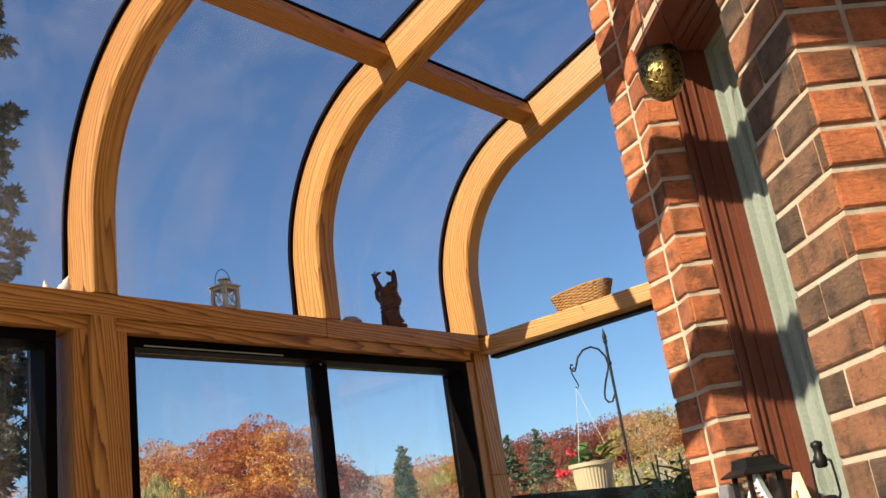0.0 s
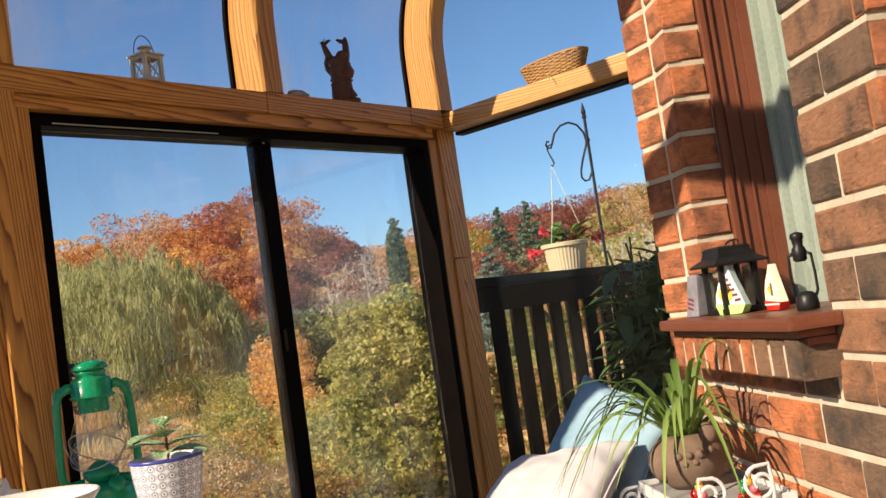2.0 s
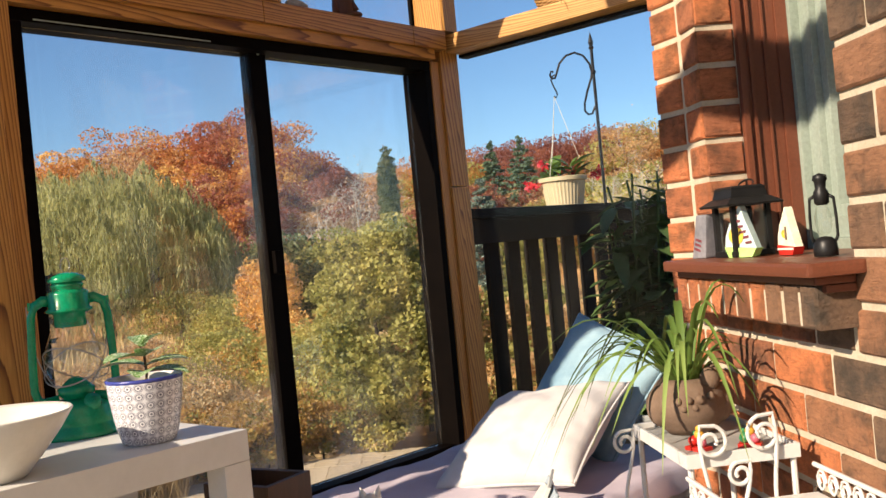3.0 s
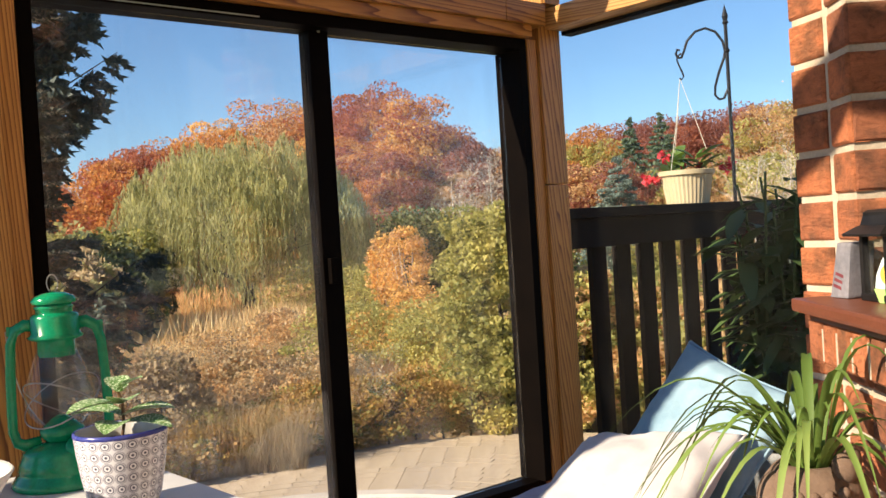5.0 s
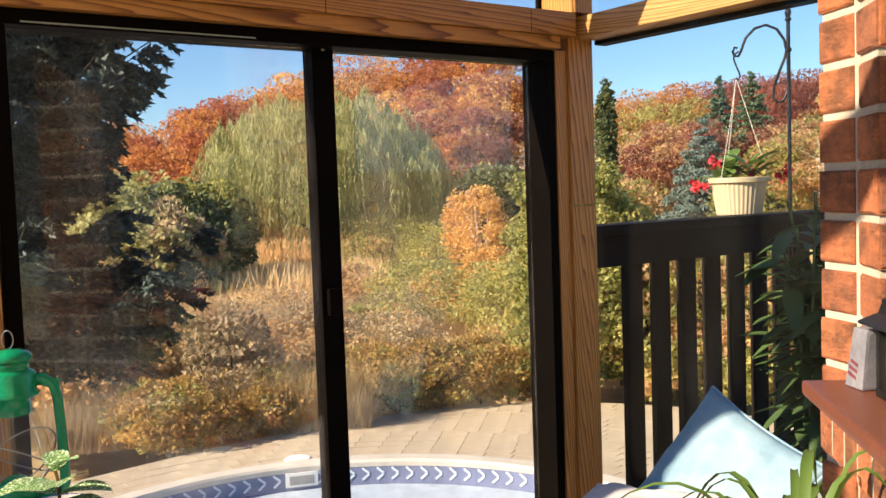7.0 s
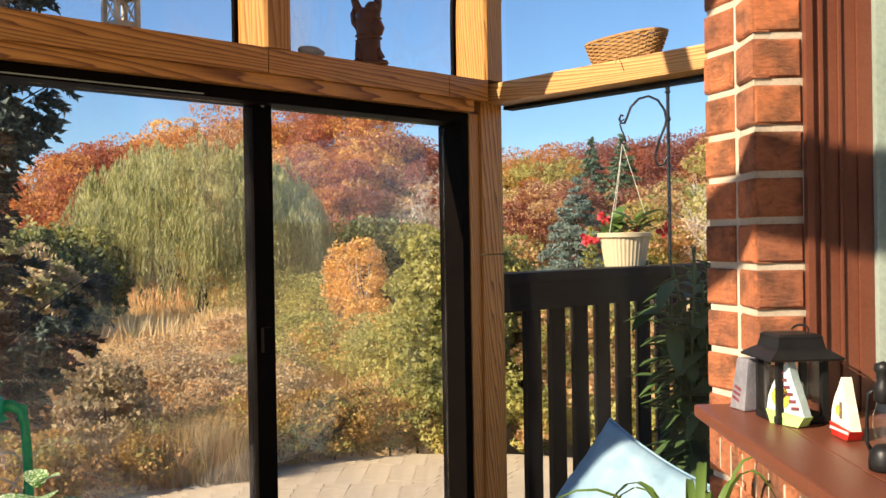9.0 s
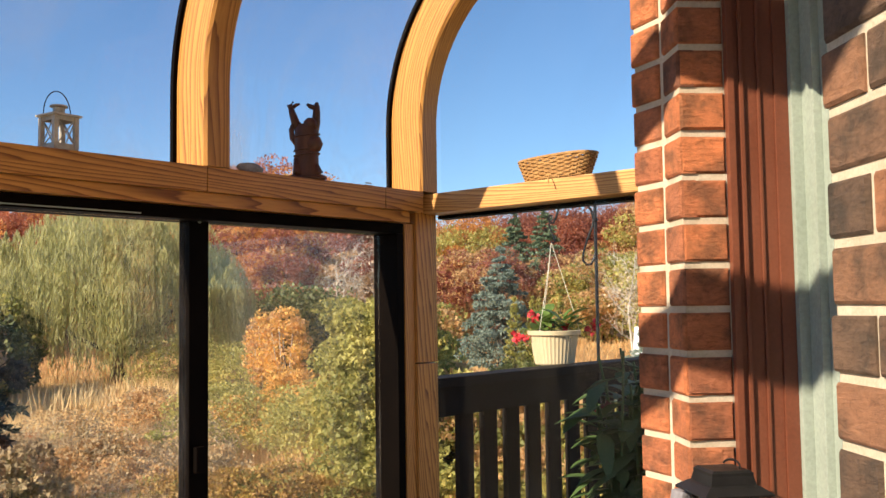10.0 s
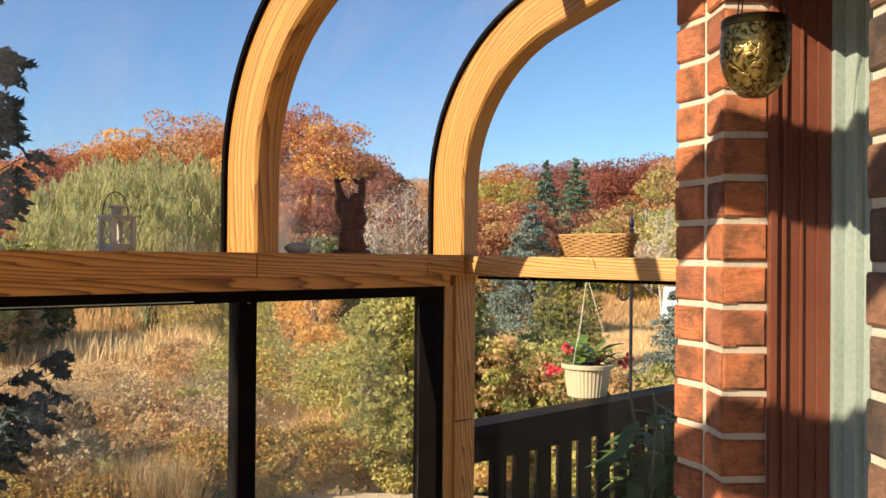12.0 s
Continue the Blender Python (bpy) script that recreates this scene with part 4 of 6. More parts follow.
def toy_boat(at, yaw, k, sail_mat, hull_mat, label, striped):
    t = empty("toy_sailboat", at @ pose(0, 0, 0, 0, 0, yaw), label, "toy boat")
    part("hull", extrude_outline([(-0.026 * k, 0.0), (0.024 * k, 0.0), (0.034 * k, 0.015 * k), (-0.034 * k, 0.020 * k)], 0.022 * k), hull_mat, t)
    left = [(-0.034 * k, 0.021 * k), (-0.031 * k, 0.040 * k), (-0.022 * k, 0.060 * k), (-0.010 * k, 0.076 * k), (0.002 * k, 0.095 * k)]
    right = [(0.005 * k, 0.093 * k), (0.013 * k, 0.068 * k), (0.024 * k, 0.040 * k), (0.033 * k, 0.016 * k)]
    part("sail", extrude_outline(left[::-1] + [(-0.034 * k, 0.0205 * k), (0.033 * k, 0.0155 * k)] + right[::-1][1:], 0.016 * k), sail_mat, t)
    y = -0.0085 * k
    if striped:
        part("sun_disc", lathe([(0.001, 0.0), (0.016 * k, 0.0), (0.016 * k, 0.0012)], 24, Matrix.Translation((-0.008 * k, y, 0.040 * k)) @ Matrix.Rotation(math.pi / 2, 4, "X")), YELLOW_PAINT, t, "yellow painted disc")
        part("dark_patch", lathe([(0.001, 0.0), (0.010 * k, 0.0), (0.010 * k, 0.0018)], 18, Matrix.Translation((-0.007 * k, y, 0.049 * k)) @ Matrix.Rotation(math.pi / 2, 4, "X")), DARK_PAINT, t, "dark painted patch")
        for i in range(6):
            z = (0.022 + i * 0.0105) * k
            x1 = (0.031 - 0.0040 * i) * k
            part("stripe", box((x1 - 0.017 * k + i * 0.0012 * k, y - 0.0012, z), (x1 - 0.004 * k, y + 0.0006, z + 0.0045 * k), 0, Matrix.Translation((0, 0, 0)) @ Matrix.Rotation(-0.12, 4, "Y")), MAROON_PAINT, t, "maroon painted stripe")
    else:
        part("keel_stripe", box((-0.030 * k, -0.0122 * k, 0.010 * k), (0.030 * k, -0.0112 * k, 0.014 * k)), CERAMIC, t, "white painted stripe")
        part("sun_disc", lathe([(0.001, 0.0), (0.008 * k, 0.0), (0.008 * k, 0.0012)], 20, Matrix.Translation((-0.006 * k, y, 0.042 * k)) @ Matrix.Rotation(math.pi / 2, 4, "X")), YELLOW_PAINT, t, "yellow painted patch")
        part("dark_patch", box((-0.002 * k, y - 0.001, 0.030 * k), (0.004 * k, y, 0.056 * k)), STONEWARE, t, "brown painted patch")
    return t


toy_boat(on_sill(0.128, -0.008), -12, 1.0, SAIL_BLUE, HULL_GREEN, "painted toy sailboat, lime hull and striped pale blue sail", True)
toy_boat(on_sill(0.224, -0.052), -40, 0.88, SAIL_CREAM, RED_PAINT, "painted toy sailboat with red hull and cream sail", False)

sl = empty("mini_lantern", on_sill(0.405, -0.022, 20) @ Matrix.Diagonal((0.56, 0.56, 0.86, 1)), "miniature black storm lantern with a glass globe", "lantern")
part("tank", lathe([(0.001, 0.0), (0.032, 0.0), (0.033, 0.010), (0.030, 0.026), (0.018, 0.034), (0.001, 0.036)], 24), BLACK_TIN, sl, smooth=True)
part("globe", lathe([(0.014, 0.038), (0.023, 0.056), (0.022, 0.074), (0.014, 0.092)], 24), CLEAR, sl, smooth=True).visible_shadow = False
part("collar", lathe([(0.013, 0.092), (0.020, 0.096), (0.020, 0.116), (0.014, 0.122), (0.016, 0.134), (0.020, 0.138), (0.018, 0.146), (0.001, 0.150)], 24), BLACK_TIN, sl, smooth=True)
for s in (-1, 1):
    part("side_tube", tube([(s * 0.016, 0, 0.110), (s * 0.031, 0, 0.104), (s * 0.034, 0, 0.070), (s * 0.034, 0, 0.036), (s * 0.026, 0, 0.024)], 0.0042, 8), BLACK_TIN, sl, smooth=True)

# hanging brass pot
bell = empty("hanging_brass_pot", (1.081, -0.391, 1.874), "chased brass cup-shaped pot hanging on cords before the window", "hanging pot")
part("body", lathe([(0.001, -0.066), (0.020, -0.062), (0.036, -0.048), (0.046, -0.026), (0.050, 0.000), (0.049, 0.024), (0.046, 0.044), (0.047, 0.048), (0.044, 0.050), (0.042, 0.044), (0.044, 0.020), (0.044, -0.01), (0.03, -0.045), (0.001, -0.058)], 40), BRASS, bell, smooth=True)
part("rim_band", lathe([(0.0475, 0.036), (0.0485, 0.038), (0.0485, 0.048), (0.047, 0.050)], 40), surf("dark_brass", (0.06, 0.042, 0.014), (0.10, 0.07, 0.025), 30, 0.35, 1.0), bell, "darkened brass rim", True)
for a in (0.4, 2.5, 4.6):
    part("cord", tube([(0.045 * math.cos(a), 0.045 * math.sin(a), 0.046), (0.018 * math.cos(a), 0.018 * math.sin(a), 0.24), (0.0, 0.0, 0.46)], 0.0011, 5), IRON, bell)
part("hanger", tube([(0, 0, 0.46), (0.004, 0.004, 0.50), tuple(Vector((0.06, 0.05, 0.52)))], 0.002, 6), IRON, bell)

# ---------------- the daybed corner ----------------
bed = empty("daybed", (0.4, -0.4, -0.05), "low daybed with a rumpled lilac-white cotton cover in the corner", "bed")
bmx = Matrix.Translation((-0.4, 0.4, 0.05))
part("base", box((0.05, -0.985, -0.05), (0.70, 0.12, 0.25), 0.006, bmx), CRATE, bed)
bm = bmesh.new()
nx, ny = 46, 70
vv = [[bm.verts.new(bmx @ Vector((0.04 + 0.69 * i / nx, -0.99 + 1.13 * j / ny, 0.415 + 0.010 * noise.noise(Vector((i * 0.11, j * 0.09, 0))) + 0.005 * noise.noise(Vector((i * 0.4, j * 0.25, 3))) - 0.05 * max(0, (abs(i / nx - 0.5) - 0.46) / 0.04) ** 2))) for j in range(ny + 1)] for i in range(nx + 1)]
for i in range(nx):
    for j in range(ny):
        bm.faces.new((vv[i][j], vv[i + 1][j], vv[i + 1][j + 1], vv[i][j + 1]))
part("cover", bm, LILAC, bed, smooth=True)
part("mattress", box((0.045, -0.985, 0.25), (0.72, 0.135, 0.392), 0.02, bmx), WHITE_CLOTH, bed)


def pillow(name, centre, a, b, w, h, thick, material, label, seed):
    a = Vector(a).normalized()
    b = Vector(b)
    b = (b - a * a.dot(b)).normalized()
    c = a.cross(b)
    t = empty(name, centre, label, "pillow")
    bm = bmesh.new()
    n = 40
    grid = {}
    for side in (1, -1):
        for i in range(n + 1):
            for j in range(n + 1):
                u, v = 2 * i / n - 1, 2 * j / n - 1
                edge = max(abs(u), abs(v)) == 1
                if edge and side == -1:
                    grid[side, i, j] = grid[1, i, j]
                    continue
                pinch = 1 - 0.09 * (1 - v * v) * abs(u) ** 3 * 0.8
                pinv = 1 - 0.09 * (1 - u * u) * abs(v) ** 3 * 0.8
                th = ((1 - u * u) * (1 - v * v)) ** 0.42 * thick / 2 * side
                wr = 0.010 * noise.noise(Vector((u * 2.3, v * 2.3, seed + side))) + 0.004 * noise.noise(Vector((u * 7, v * 5, seed + 5 + side)))
                p = a * (u * w / 2 * pinch) + b * (v * h / 2 * pinv) + c * (th + wr * (1 if not edge else 0.4))
                grid[side, i, j] = bm.verts.new(p)
    for side in (1, -1):
        for i in range(n):
            for j in range(n):
                bm.faces.new((grid[side, i, j], grid[side, i + 1, j], grid[side, i + 1, j + 1], grid[side, i, j + 1]))
    part("case", bm, material, t, smooth=True)
    ring = [(2 * i / n - 1, -1) for i in range(n)] + [(1, 2 * i / n - 1) for i in range(n)] + [(1 - 2 * i / n, 1) for i in range(n)] + [(-1, 1 - 2 * i / n) for i in range(n + 1)]
    pts = []
    for u, v in ring:
        pinch = 1 - 0.09 * (1 - v * v) * abs(u) ** 3 * 0.8
        pinv = 1 - 0.09 * (1 - u * u) * abs(v) ** 3 * 0.8
        pts.append(a * (u * w / 2 * pinch) + b * (v * h / 2 * pinv))
    part("piping", tube(pts, 0.0035, 6), material, t)
    return t


pillow("pillow", (0.452, 0.062, 0.572), (-0.11, -0.16, -0.25), (0.25, -0.11, -0.16), 0.32, 0.33, 0.10, BLUE_CLOTH, "pale blue tie-dyed pillow leaning on the glass", 2.0)
pillow("pillow", (0.435, -0.190, 0.497), (0.38, 0.04, 0.045), (0.02, 0.33, 0.15), 0.37, 0.38, 0.12, WHITE_CLOTH, "large white cotton pillow slumped on the daybed", 6.0)

crate = empty("wooden_box", pose(0.335, -0.90, 0.418, 0, 0, 12), "small dark stained open wooden box on the daybed", "box")
part("base", box((-0.075, -0.06, 0), (0.075, 0.06, 0.010), 0.001), CRATE, crate)
for lo, hi in (((-0.075, -0.06, 0.0105), (-0.063, 0.06, 0.150)), ((0.063, -0.06, 0.0105), (0.075, 0.06, 0.150)), ((-0.0625, -0.06, 0.0105), (0.0625, -0.048, 0.150)), ((-0.0625, 0.048, 0.0105), (0.0625, 0.06, 0.150))):
    part("side", box(lo, hi, 0.001), CRATE, crate)
part("brass_insert", box((-0.05, -0.035, 0.011), (0.05, 0.035, 0.12), 0.004), surf("aged_brass", (0.22, 0.14, 0.04), (0.32, 0.22, 0.07), 20, 0.4, 0.9), crate, "aged brass insert")
ears = bmesh.new()
add_lathe(ears, [(0.001, 0.0), (0.026, 0.0), (0.030, 0.020), (0.026, 0.045), (0.022, 0.058), (0.012, 0.070), (0.001, 0.074)], 20)
for s in (-1, 1):
    add_lathe(ears, [(0.010, 0.0), (0.006, 0.014), (0.0005, 0.026)], 8, Matrix.Translation((s * 0.012, 0, 0.062)) @ Matrix.Rotation(s * 0.25, 4, "Y"))
cat = mesh_ob("ceramic_figurine", ears, CERAMIC, smooth=True)
cat.matrix_world = pose(0.405, -0.69, 0.418, 0, 0, 45)
tagged(cat, "small white ceramic figurine with two pointed tips", "figurine")

# ---------------- the white metal plant stand ----------------
TRAY_Z = 0.592
stand = empty("plant_stand", on_wall(0.26, 0.14, -0.05), "white painted metal plant stand with scrolled ends", "plant stand")
im = Matrix.Translation(-on_wall(0.26, 0.14, -0.05)) @ WALL
bm = bmesh.new()
add_box(bm, (0.125, 0.050, TRAY_Z - 0.006), (0.395, 0.225, TRAY_Z - 0.001), 0.001, im)
part("tray", bm, surf("worn_grey_enamel", (0.26, 0.25, 0.24), (0.36, 0.35, 0.33), 18, 0.5), stand, "worn grey tray surface")
for lo, hi in (((0.121, 0.046, TRAY_Z - 0.014), (0.126, 0.229, TRAY_Z + 0.008)), ((0.394, 0.046, TRAY_Z - 0.014), (0.399, 0.229, TRAY_Z + 0.008)), ((0.1265, 0.224, TRAY_Z - 0.014), (0.3935, 0.229, TRAY_Z + 0.008)), ((0.1265, 0.046, TRAY_Z - 0.014), (0.3935, 0.051, TRAY_Z + 0.008))):
    part("tray_rim", box(lo, hi, 0.001, im), WHITE, stand)
for s in (0.13, 0.39):
    for n in (0.055, 0.22):
        part("leg", tube([im @ Vector((s, n, TRAY_Z - 0.01)), im @ Vector((s, n, 0.25)), im @ Vector((s, n, -0.05))], 0.005, 8), WHITE, stand)


def scroll(s, n0, n1, z0, z1, flip=1, r=0.027):
    """An S-shaped iron scroll with an open curl at its top."""
    pts = []
    for i in range(14):
        t = i / 13
        pts.append((n0 + (n1 - n0) * t + flip * 0.016 * math.sin(t * math.pi * 1.5), z0 + (z1 - z0) * t))
    for i in range(1, 30):
        a = math.pi / 2 - flip * i * 0.29
        rr = r * (1 - i / 42)
        pts.append((n1 + rr * math.cos(a), z1 - r + rr * math.sin(a)))
    return tube([im @ Vector((s, n, z)) for n, z in pts], 0.0033, 8)


part("scroll", scroll(0.405, 0.225, 0.190, 0.41, TRAY_Z + 0.052, -1), WHITE, stand)
part("scroll", scroll(0.405, 0.060, 0.105, 0.41, TRAY_Z + 0.060, 1, 0.030), WHITE, stand)
part("scroll", scroll(0.412, 0.140, 0.150, 0.39, TRAY_Z - 0.006, 1, 0.020), WHITE, stand)
part("scroll", scroll(0.150, 0.240, 0.255, 0.38, TRAY_Z + 0.004, 1, 0.022), WHITE, stand)
part("lower_shelf", box((0.41, 0.030, 0.520), (0.62, 0.235, 0.525), 0.001, im), WHITE, stand)
for n in (0.032, 0.233):
    part("shelf_rail", tube([im @ Vector((0.41, n, 0.568)), im @ Vector((0.52, n, 0.568)), im @ Vector((0.62, n, 0.568))], 0.004, 7), WHITE, stand)
    for k in range(6):
        s0 = 0.43 + k * 0.035
        pts = [im @ Vector((s0 + 0.015 * math.cos(a) * (1 - a / 16), n, 0.546 + 0.018 * math.sin(a) * (1 - a / 16))) for a in [i * 0.55 for i in range(20)]]
        part("filigree", tube(pts, 0.0022, 5), WHITE, stand)
for k in range(3):
    mg = mesh_ob("magazine", box((-0.07, -0.003, 0), (0.07, 0.003, 0.085), 0.001), surf("paper_cover_%s" % "abc"[k], ((0.40, 0.42, 0.40), (0.30, 0.36, 0.42), (0.46, 0.45, 0.42))[k], ((0.55, 0.56, 0.54), (0.42, 0.48, 0.52), (0.58, 0.57, 0.54))[k], 14, 0.5))
    mg.matrix_world = pose(0.66 + 0.012 * k, -0.50 - 0.03 * k, 0.418, -24 - 8 * k, 0, -58 + 9 * k)
    tagged(mg, "thin magazine standing tilted on the daybed", "magazine", "magazines")

# stoneware pot with a face-like relief, and its spider plant
pp = on_wall(0.195, 0.148, TRAY_Z)
spot = empty("stoneware_pot", Matrix.Translation(pp) @ Matrix.Scale(0.80, 4), "round brown stoneware pot with modelled knobs on the stand", "pot")
bm = lathe([(0.001, 0.0), (0.048, 0.0), (0.064, 0.014), (0.080, 0.042), (0.084, 0.066), (0.078, 0.092), (0.062, 0.112), (0.050, 0.120), (0.046, 0.116), (0.056, 0.104), (0.001, 0.100)], 44)
for v in bm.verts:
    v.co.x += 0.004 * noise.noise(v.co * 26)
    v.co.y += 0.004 * noise.noise(v.co * 26 + Vector((5, 0, 0)))
part("body", bm, STONEWARE, spot, smooth=True)
for a, z, r in ((-1.35, 0.078, 0.010), (-1.05, 0.080, 0.009), (-0.75, 0.080, 0.011), (-0.45, 0.086, 0.010), (-1.2, 0.062, 0.008), (-0.9, 0.064, 0.008)):
    kb = bmesh.new()
    bmesh.ops.create_icosphere(kb, subdivisions=2, radius=r, matrix=Matrix.Translation((0.079 * math.cos(a), 0.079 * math.sin(a), z)))
    part("knob", kb, STONEWARE, spot, smooth=True)
for a in (-2.2, 0.5):
    kb = bmesh.new()
    bmesh.ops.create_icosphere(kb, subdivisions=3, radius=0.034, matrix=Matrix.Translation((0.062 * math.cos(a), 0.062 * math.sin(a), 0.062)) @ Matrix.Diagonal((1, 1, 1.35, 1)))
    part("lobe", kb, STONEWARE, spot, smooth=True)
for a in (0.9, 1.9, -0.15):
    kb = bmesh.new()
    bmesh.ops.create_icosphere(kb, subdivisions=2, radius=0.022, matrix=Matrix.Translation((0.062 * math.cos(a), 0.062 * math.sin(a), 0.118)) @ Matrix.Diagonal((1, 1, 1.2, 1)))
    part("lobe", kb, STONEWARE, spot, smooth=True)
spider = empty("spider_plant", pp + Vector((0, 0, 0.082)), "spider plant with long arching green strap leaves", "plant")
r2 = random.Random(5)
for i in range(27):
    a = i * 2.399 + r2.uniform(-0.25, 0.25)
    ln = r2.uniform(0.13, 0.27)
    up = r2.uniform(0.07, 0.14) if i % 6 else r2.uniform(0.18, 0.24)
    if i % 5 == 0:
        ln *= 0.45
    d = Vector((math.cos(a), math.sin(a), 0))
    if (pp + d * ln - P0).dot(HN) < 0.02:      # leaves bend away from the wall
        ln *= 0.42
        up *= 1.2
    part("leaf", blade((0.018 * math.cos(a), 0.018 * math.sin(a), 0.0), a, ln, up, r2.uniform(0.0055, 0.0088), r2.uniform(0.4, 1.5)), PLANT_GREEN, spider, smooth=True)
for i in range(13):
    a = 2.2 + 3.5 * ((i * 0.618) % 1.0)
    ln = r2.uniform(0.16, 0.27)
    up = r2.uniform(0.08, 0.17)
    part("leaf", blade((0.02 * math.cos(a), 0.02 * math.sin(a), 0.0), a, ln, up, r2.uniform(0.0045, 0.0075), r2.uniform(0.7, 1.7)), PLANT_GREEN, spider, smooth=True)
for a, ln, up in ((3.35, 0.30, 0.12), (3.75, 0.31, 0.10), (4.1, 0.26, 0.12), (2.9, 0.27, 0.17), (3.1, 0.33, 0.15), (5.6, 0.2, 0.18)):
    part("leaf", blade((0, 0, 0.0), a, ln, up, 0.005, 1.6), PLANT_GREEN, spider, smooth=True)


def trinket(s, n, k, mats, yaw):
    p = on_wall(s, n, TRAY_Z - 0.0008)
    t = empty("trinket_figurine", pose(p.x, p.y, p.z, 0, 0, yaw), "tiny glossy red, gold and green painted figurine", "figurine", "painted figurines")
    part("plinth", box((-0.018 * k, -0.013 * k, 0), (0.018 * k, 0.013 * k, 0.006 * k), 0.001), RED_PAINT, t)
    for i, (x, y, z, r, m) in enumerate(((-0.008, -0.002, 0.014, 0.009, mats[0]), (0.008, 0.0, 0.013, 0.008, mats[1]), (0.0, 0.003, 0.024, 0.008, mats[2]), (0.001, 0.002, 0.034, 0.0055, GOLD_PAINT), (-0.011, 0.004, 0.024, 0.005, LEAF_PAINT))):
        kb = bmesh.new()
        bmesh.ops.create_icosphere(kb, subdivisions=2, radius=r * k, matrix=Matrix.Translation((x * k, y * k, z * k)))
        part("bead", kb, m, t, smooth=True)


trinket(0.335, 0.185, 1.0, (RED_PAINT, PINK_PAINT, GOLD_PAINT), -20)
trinket(0.350, 0.105, 1.0, (LEAF_PAINT, PINK_PAINT, GOLD_PAINT), 15)

# ---------------- the deck outside the end wall ----------------
RX = -0.20
rail = empty("deck_railing", (RX, 1.6, 0.05), "dark stained wooden deck railing with upright slats", "railing")
rm = Matrix.Translation((-RX, -1.6, -0.05))
part("top_rail", box((RX - 0.045, 0.30, 1.040), (RX + 0.05, 3.4, 1.070), 0.003, rm), STAIN, rail)
part("apron", box((RX - 0.010, 0.30, 0.955), (RX + 0.028, 3.4, 1.0395), 0.002, rm), STAIN, rail)
part("bottom_rail", box((RX - 0.020, 0.30, 0.14), (RX + 0.020, 3.4, 0.20), 0.002, rm), STAIN, rail)
for i in range(25):
    y = 0.515 + i * 0.115
    part("slat", box((RX - 0.030, y, 0.201), (RX - 0.011, y + 0.066, 1.039), 0.001, rm), STAIN, rail)
for y in (0.31, 1.9, 3.31):
    part("post", box((RX - 0.10, y, 0.051), (RX - 0.031, y + 0.088, 1.039), 0.002, rm), STAIN, rail)
deck = empty("deck", kind="structure", label="dark stained wooden deck boards")
for i in range(12):
    part("board", box((-0.30 + i * 0.142, 0.28, 0.022), (-0.30 + i * 0.142 + 0.136, 3.6, 0.05), 0.002), STAIN, deck)
part("joist", box((-0.30, 0.28, -0.16), (1.40, 3.6, 0.021)), STAIN, deck)
for y in (0.5, 3.4):
    part("support", box((-0.28, y, -2.3), (-0.16, y + 0.12, -0.161)), STAIN, deck)

HX, HY = -0.172, 1.225
hook = empty("shepherd_hook", (HX, HY, 1.07), "black iron shepherd's hook fixed to the deck railing", "plant hook")
part("pole", tube([(0, 0, -0.35), (0, 0, 0.2), (0, 0, 0.605)], 0.0062, 8), IRON, hook)
part("finial", lathe([(0.006, 0.600), (0.011, 0.606), (0.007, 0.614), (0.0105, 0.628), (0.0005, 0.668)], 10), IRON, hook)
part("clip", lathe([(0.007, 0.505), (0.010, 0.508), (0.010, 0.516), (0.007, 0.519)], 10), IRON, hook)
hd = Vector((-0.84, -0.54, 0)).normalized()
pts = [(0.004, 0.38, ), (0.018, 0.352), (0.034, 0.350), (0.046, 0.366), (0.044, 0.395), (0.030, 0.440), (0.010, 0.490), (0.006, 0.512), (0.012, 0.545), (0.034, 0.580), (0.066, 0.596), (0.100, 0.588), (0.128, 0.560), (0.142, 0.522), (0.150, 0.505), (0.162, 0.505), (0.168, 0.520), (0.162, 0.534), (0.154, 0.530)]
part("crook", tube([hd * a + Vector((0, 0, z)) for a, z in pts], 0.0045, 8), IRON, hook)
PX, PY = HX + hd.x * 0.156, HY + hd.y * 0.156
sh = mesh_ob("s_hook", tube([Vector((PX, PY, 1.07)) + hd * a + Vector((0, 0, z)) for a, z in ((-0.006, 0.520), (0.004, 0.513), (0.010, 0.500), (0.004, 0.480), (-0.006, 0.455), (-0.010, 0.440), (-0.004, 0.430), (0.004, 0.436))], 0.0030, 7), IRON)
tagged(sh, "black iron s-hook holding the flower basket", "hook")
hang = empty("hanging_planter", (PX, PY, 1.065), "ribbed beige plastic hanging planter on white strings", "planter")
bm = lathe([(0.001, 0.0), (0.066, 0.0), (0.070, 0.004), (0.086, 0.104), (0.095, 0.106), (0.096, 0.120), (0.092, 0.122), (0.088, 0.110), (0.001, 0.106)], 72)
for v in bm.verts:
    r = math.hypot(v.co.x, v.co.y)
    if 0.002 < v.co.z < 0.1045 and r > 0.05:
        k = 1 + (0.012 if int((math.atan2(v.co.y, v.co.x) + math.pi) / (2 * math.pi) * 72 + 0.5) % 2 else -0.012)
        v.co.x *= k
        v.co.y *= k
part("body", bm, BEIGE, hang)
part("soil", lathe([(0.087, 0.112), (0.04, 0.118), (0.001, 0.118)], 30), SOIL, hang)
for a in (0.6, 2.7, 4.75):
    part("string", tube([(0.093 * math.cos(a), 0.093 * math.sin(a), 0.116), (0.045 * math.cos(a), 0.045 * math.sin(a), 0.28), (-0.004, 0, 0.440)], 0.0011, 5), STRING, hang)
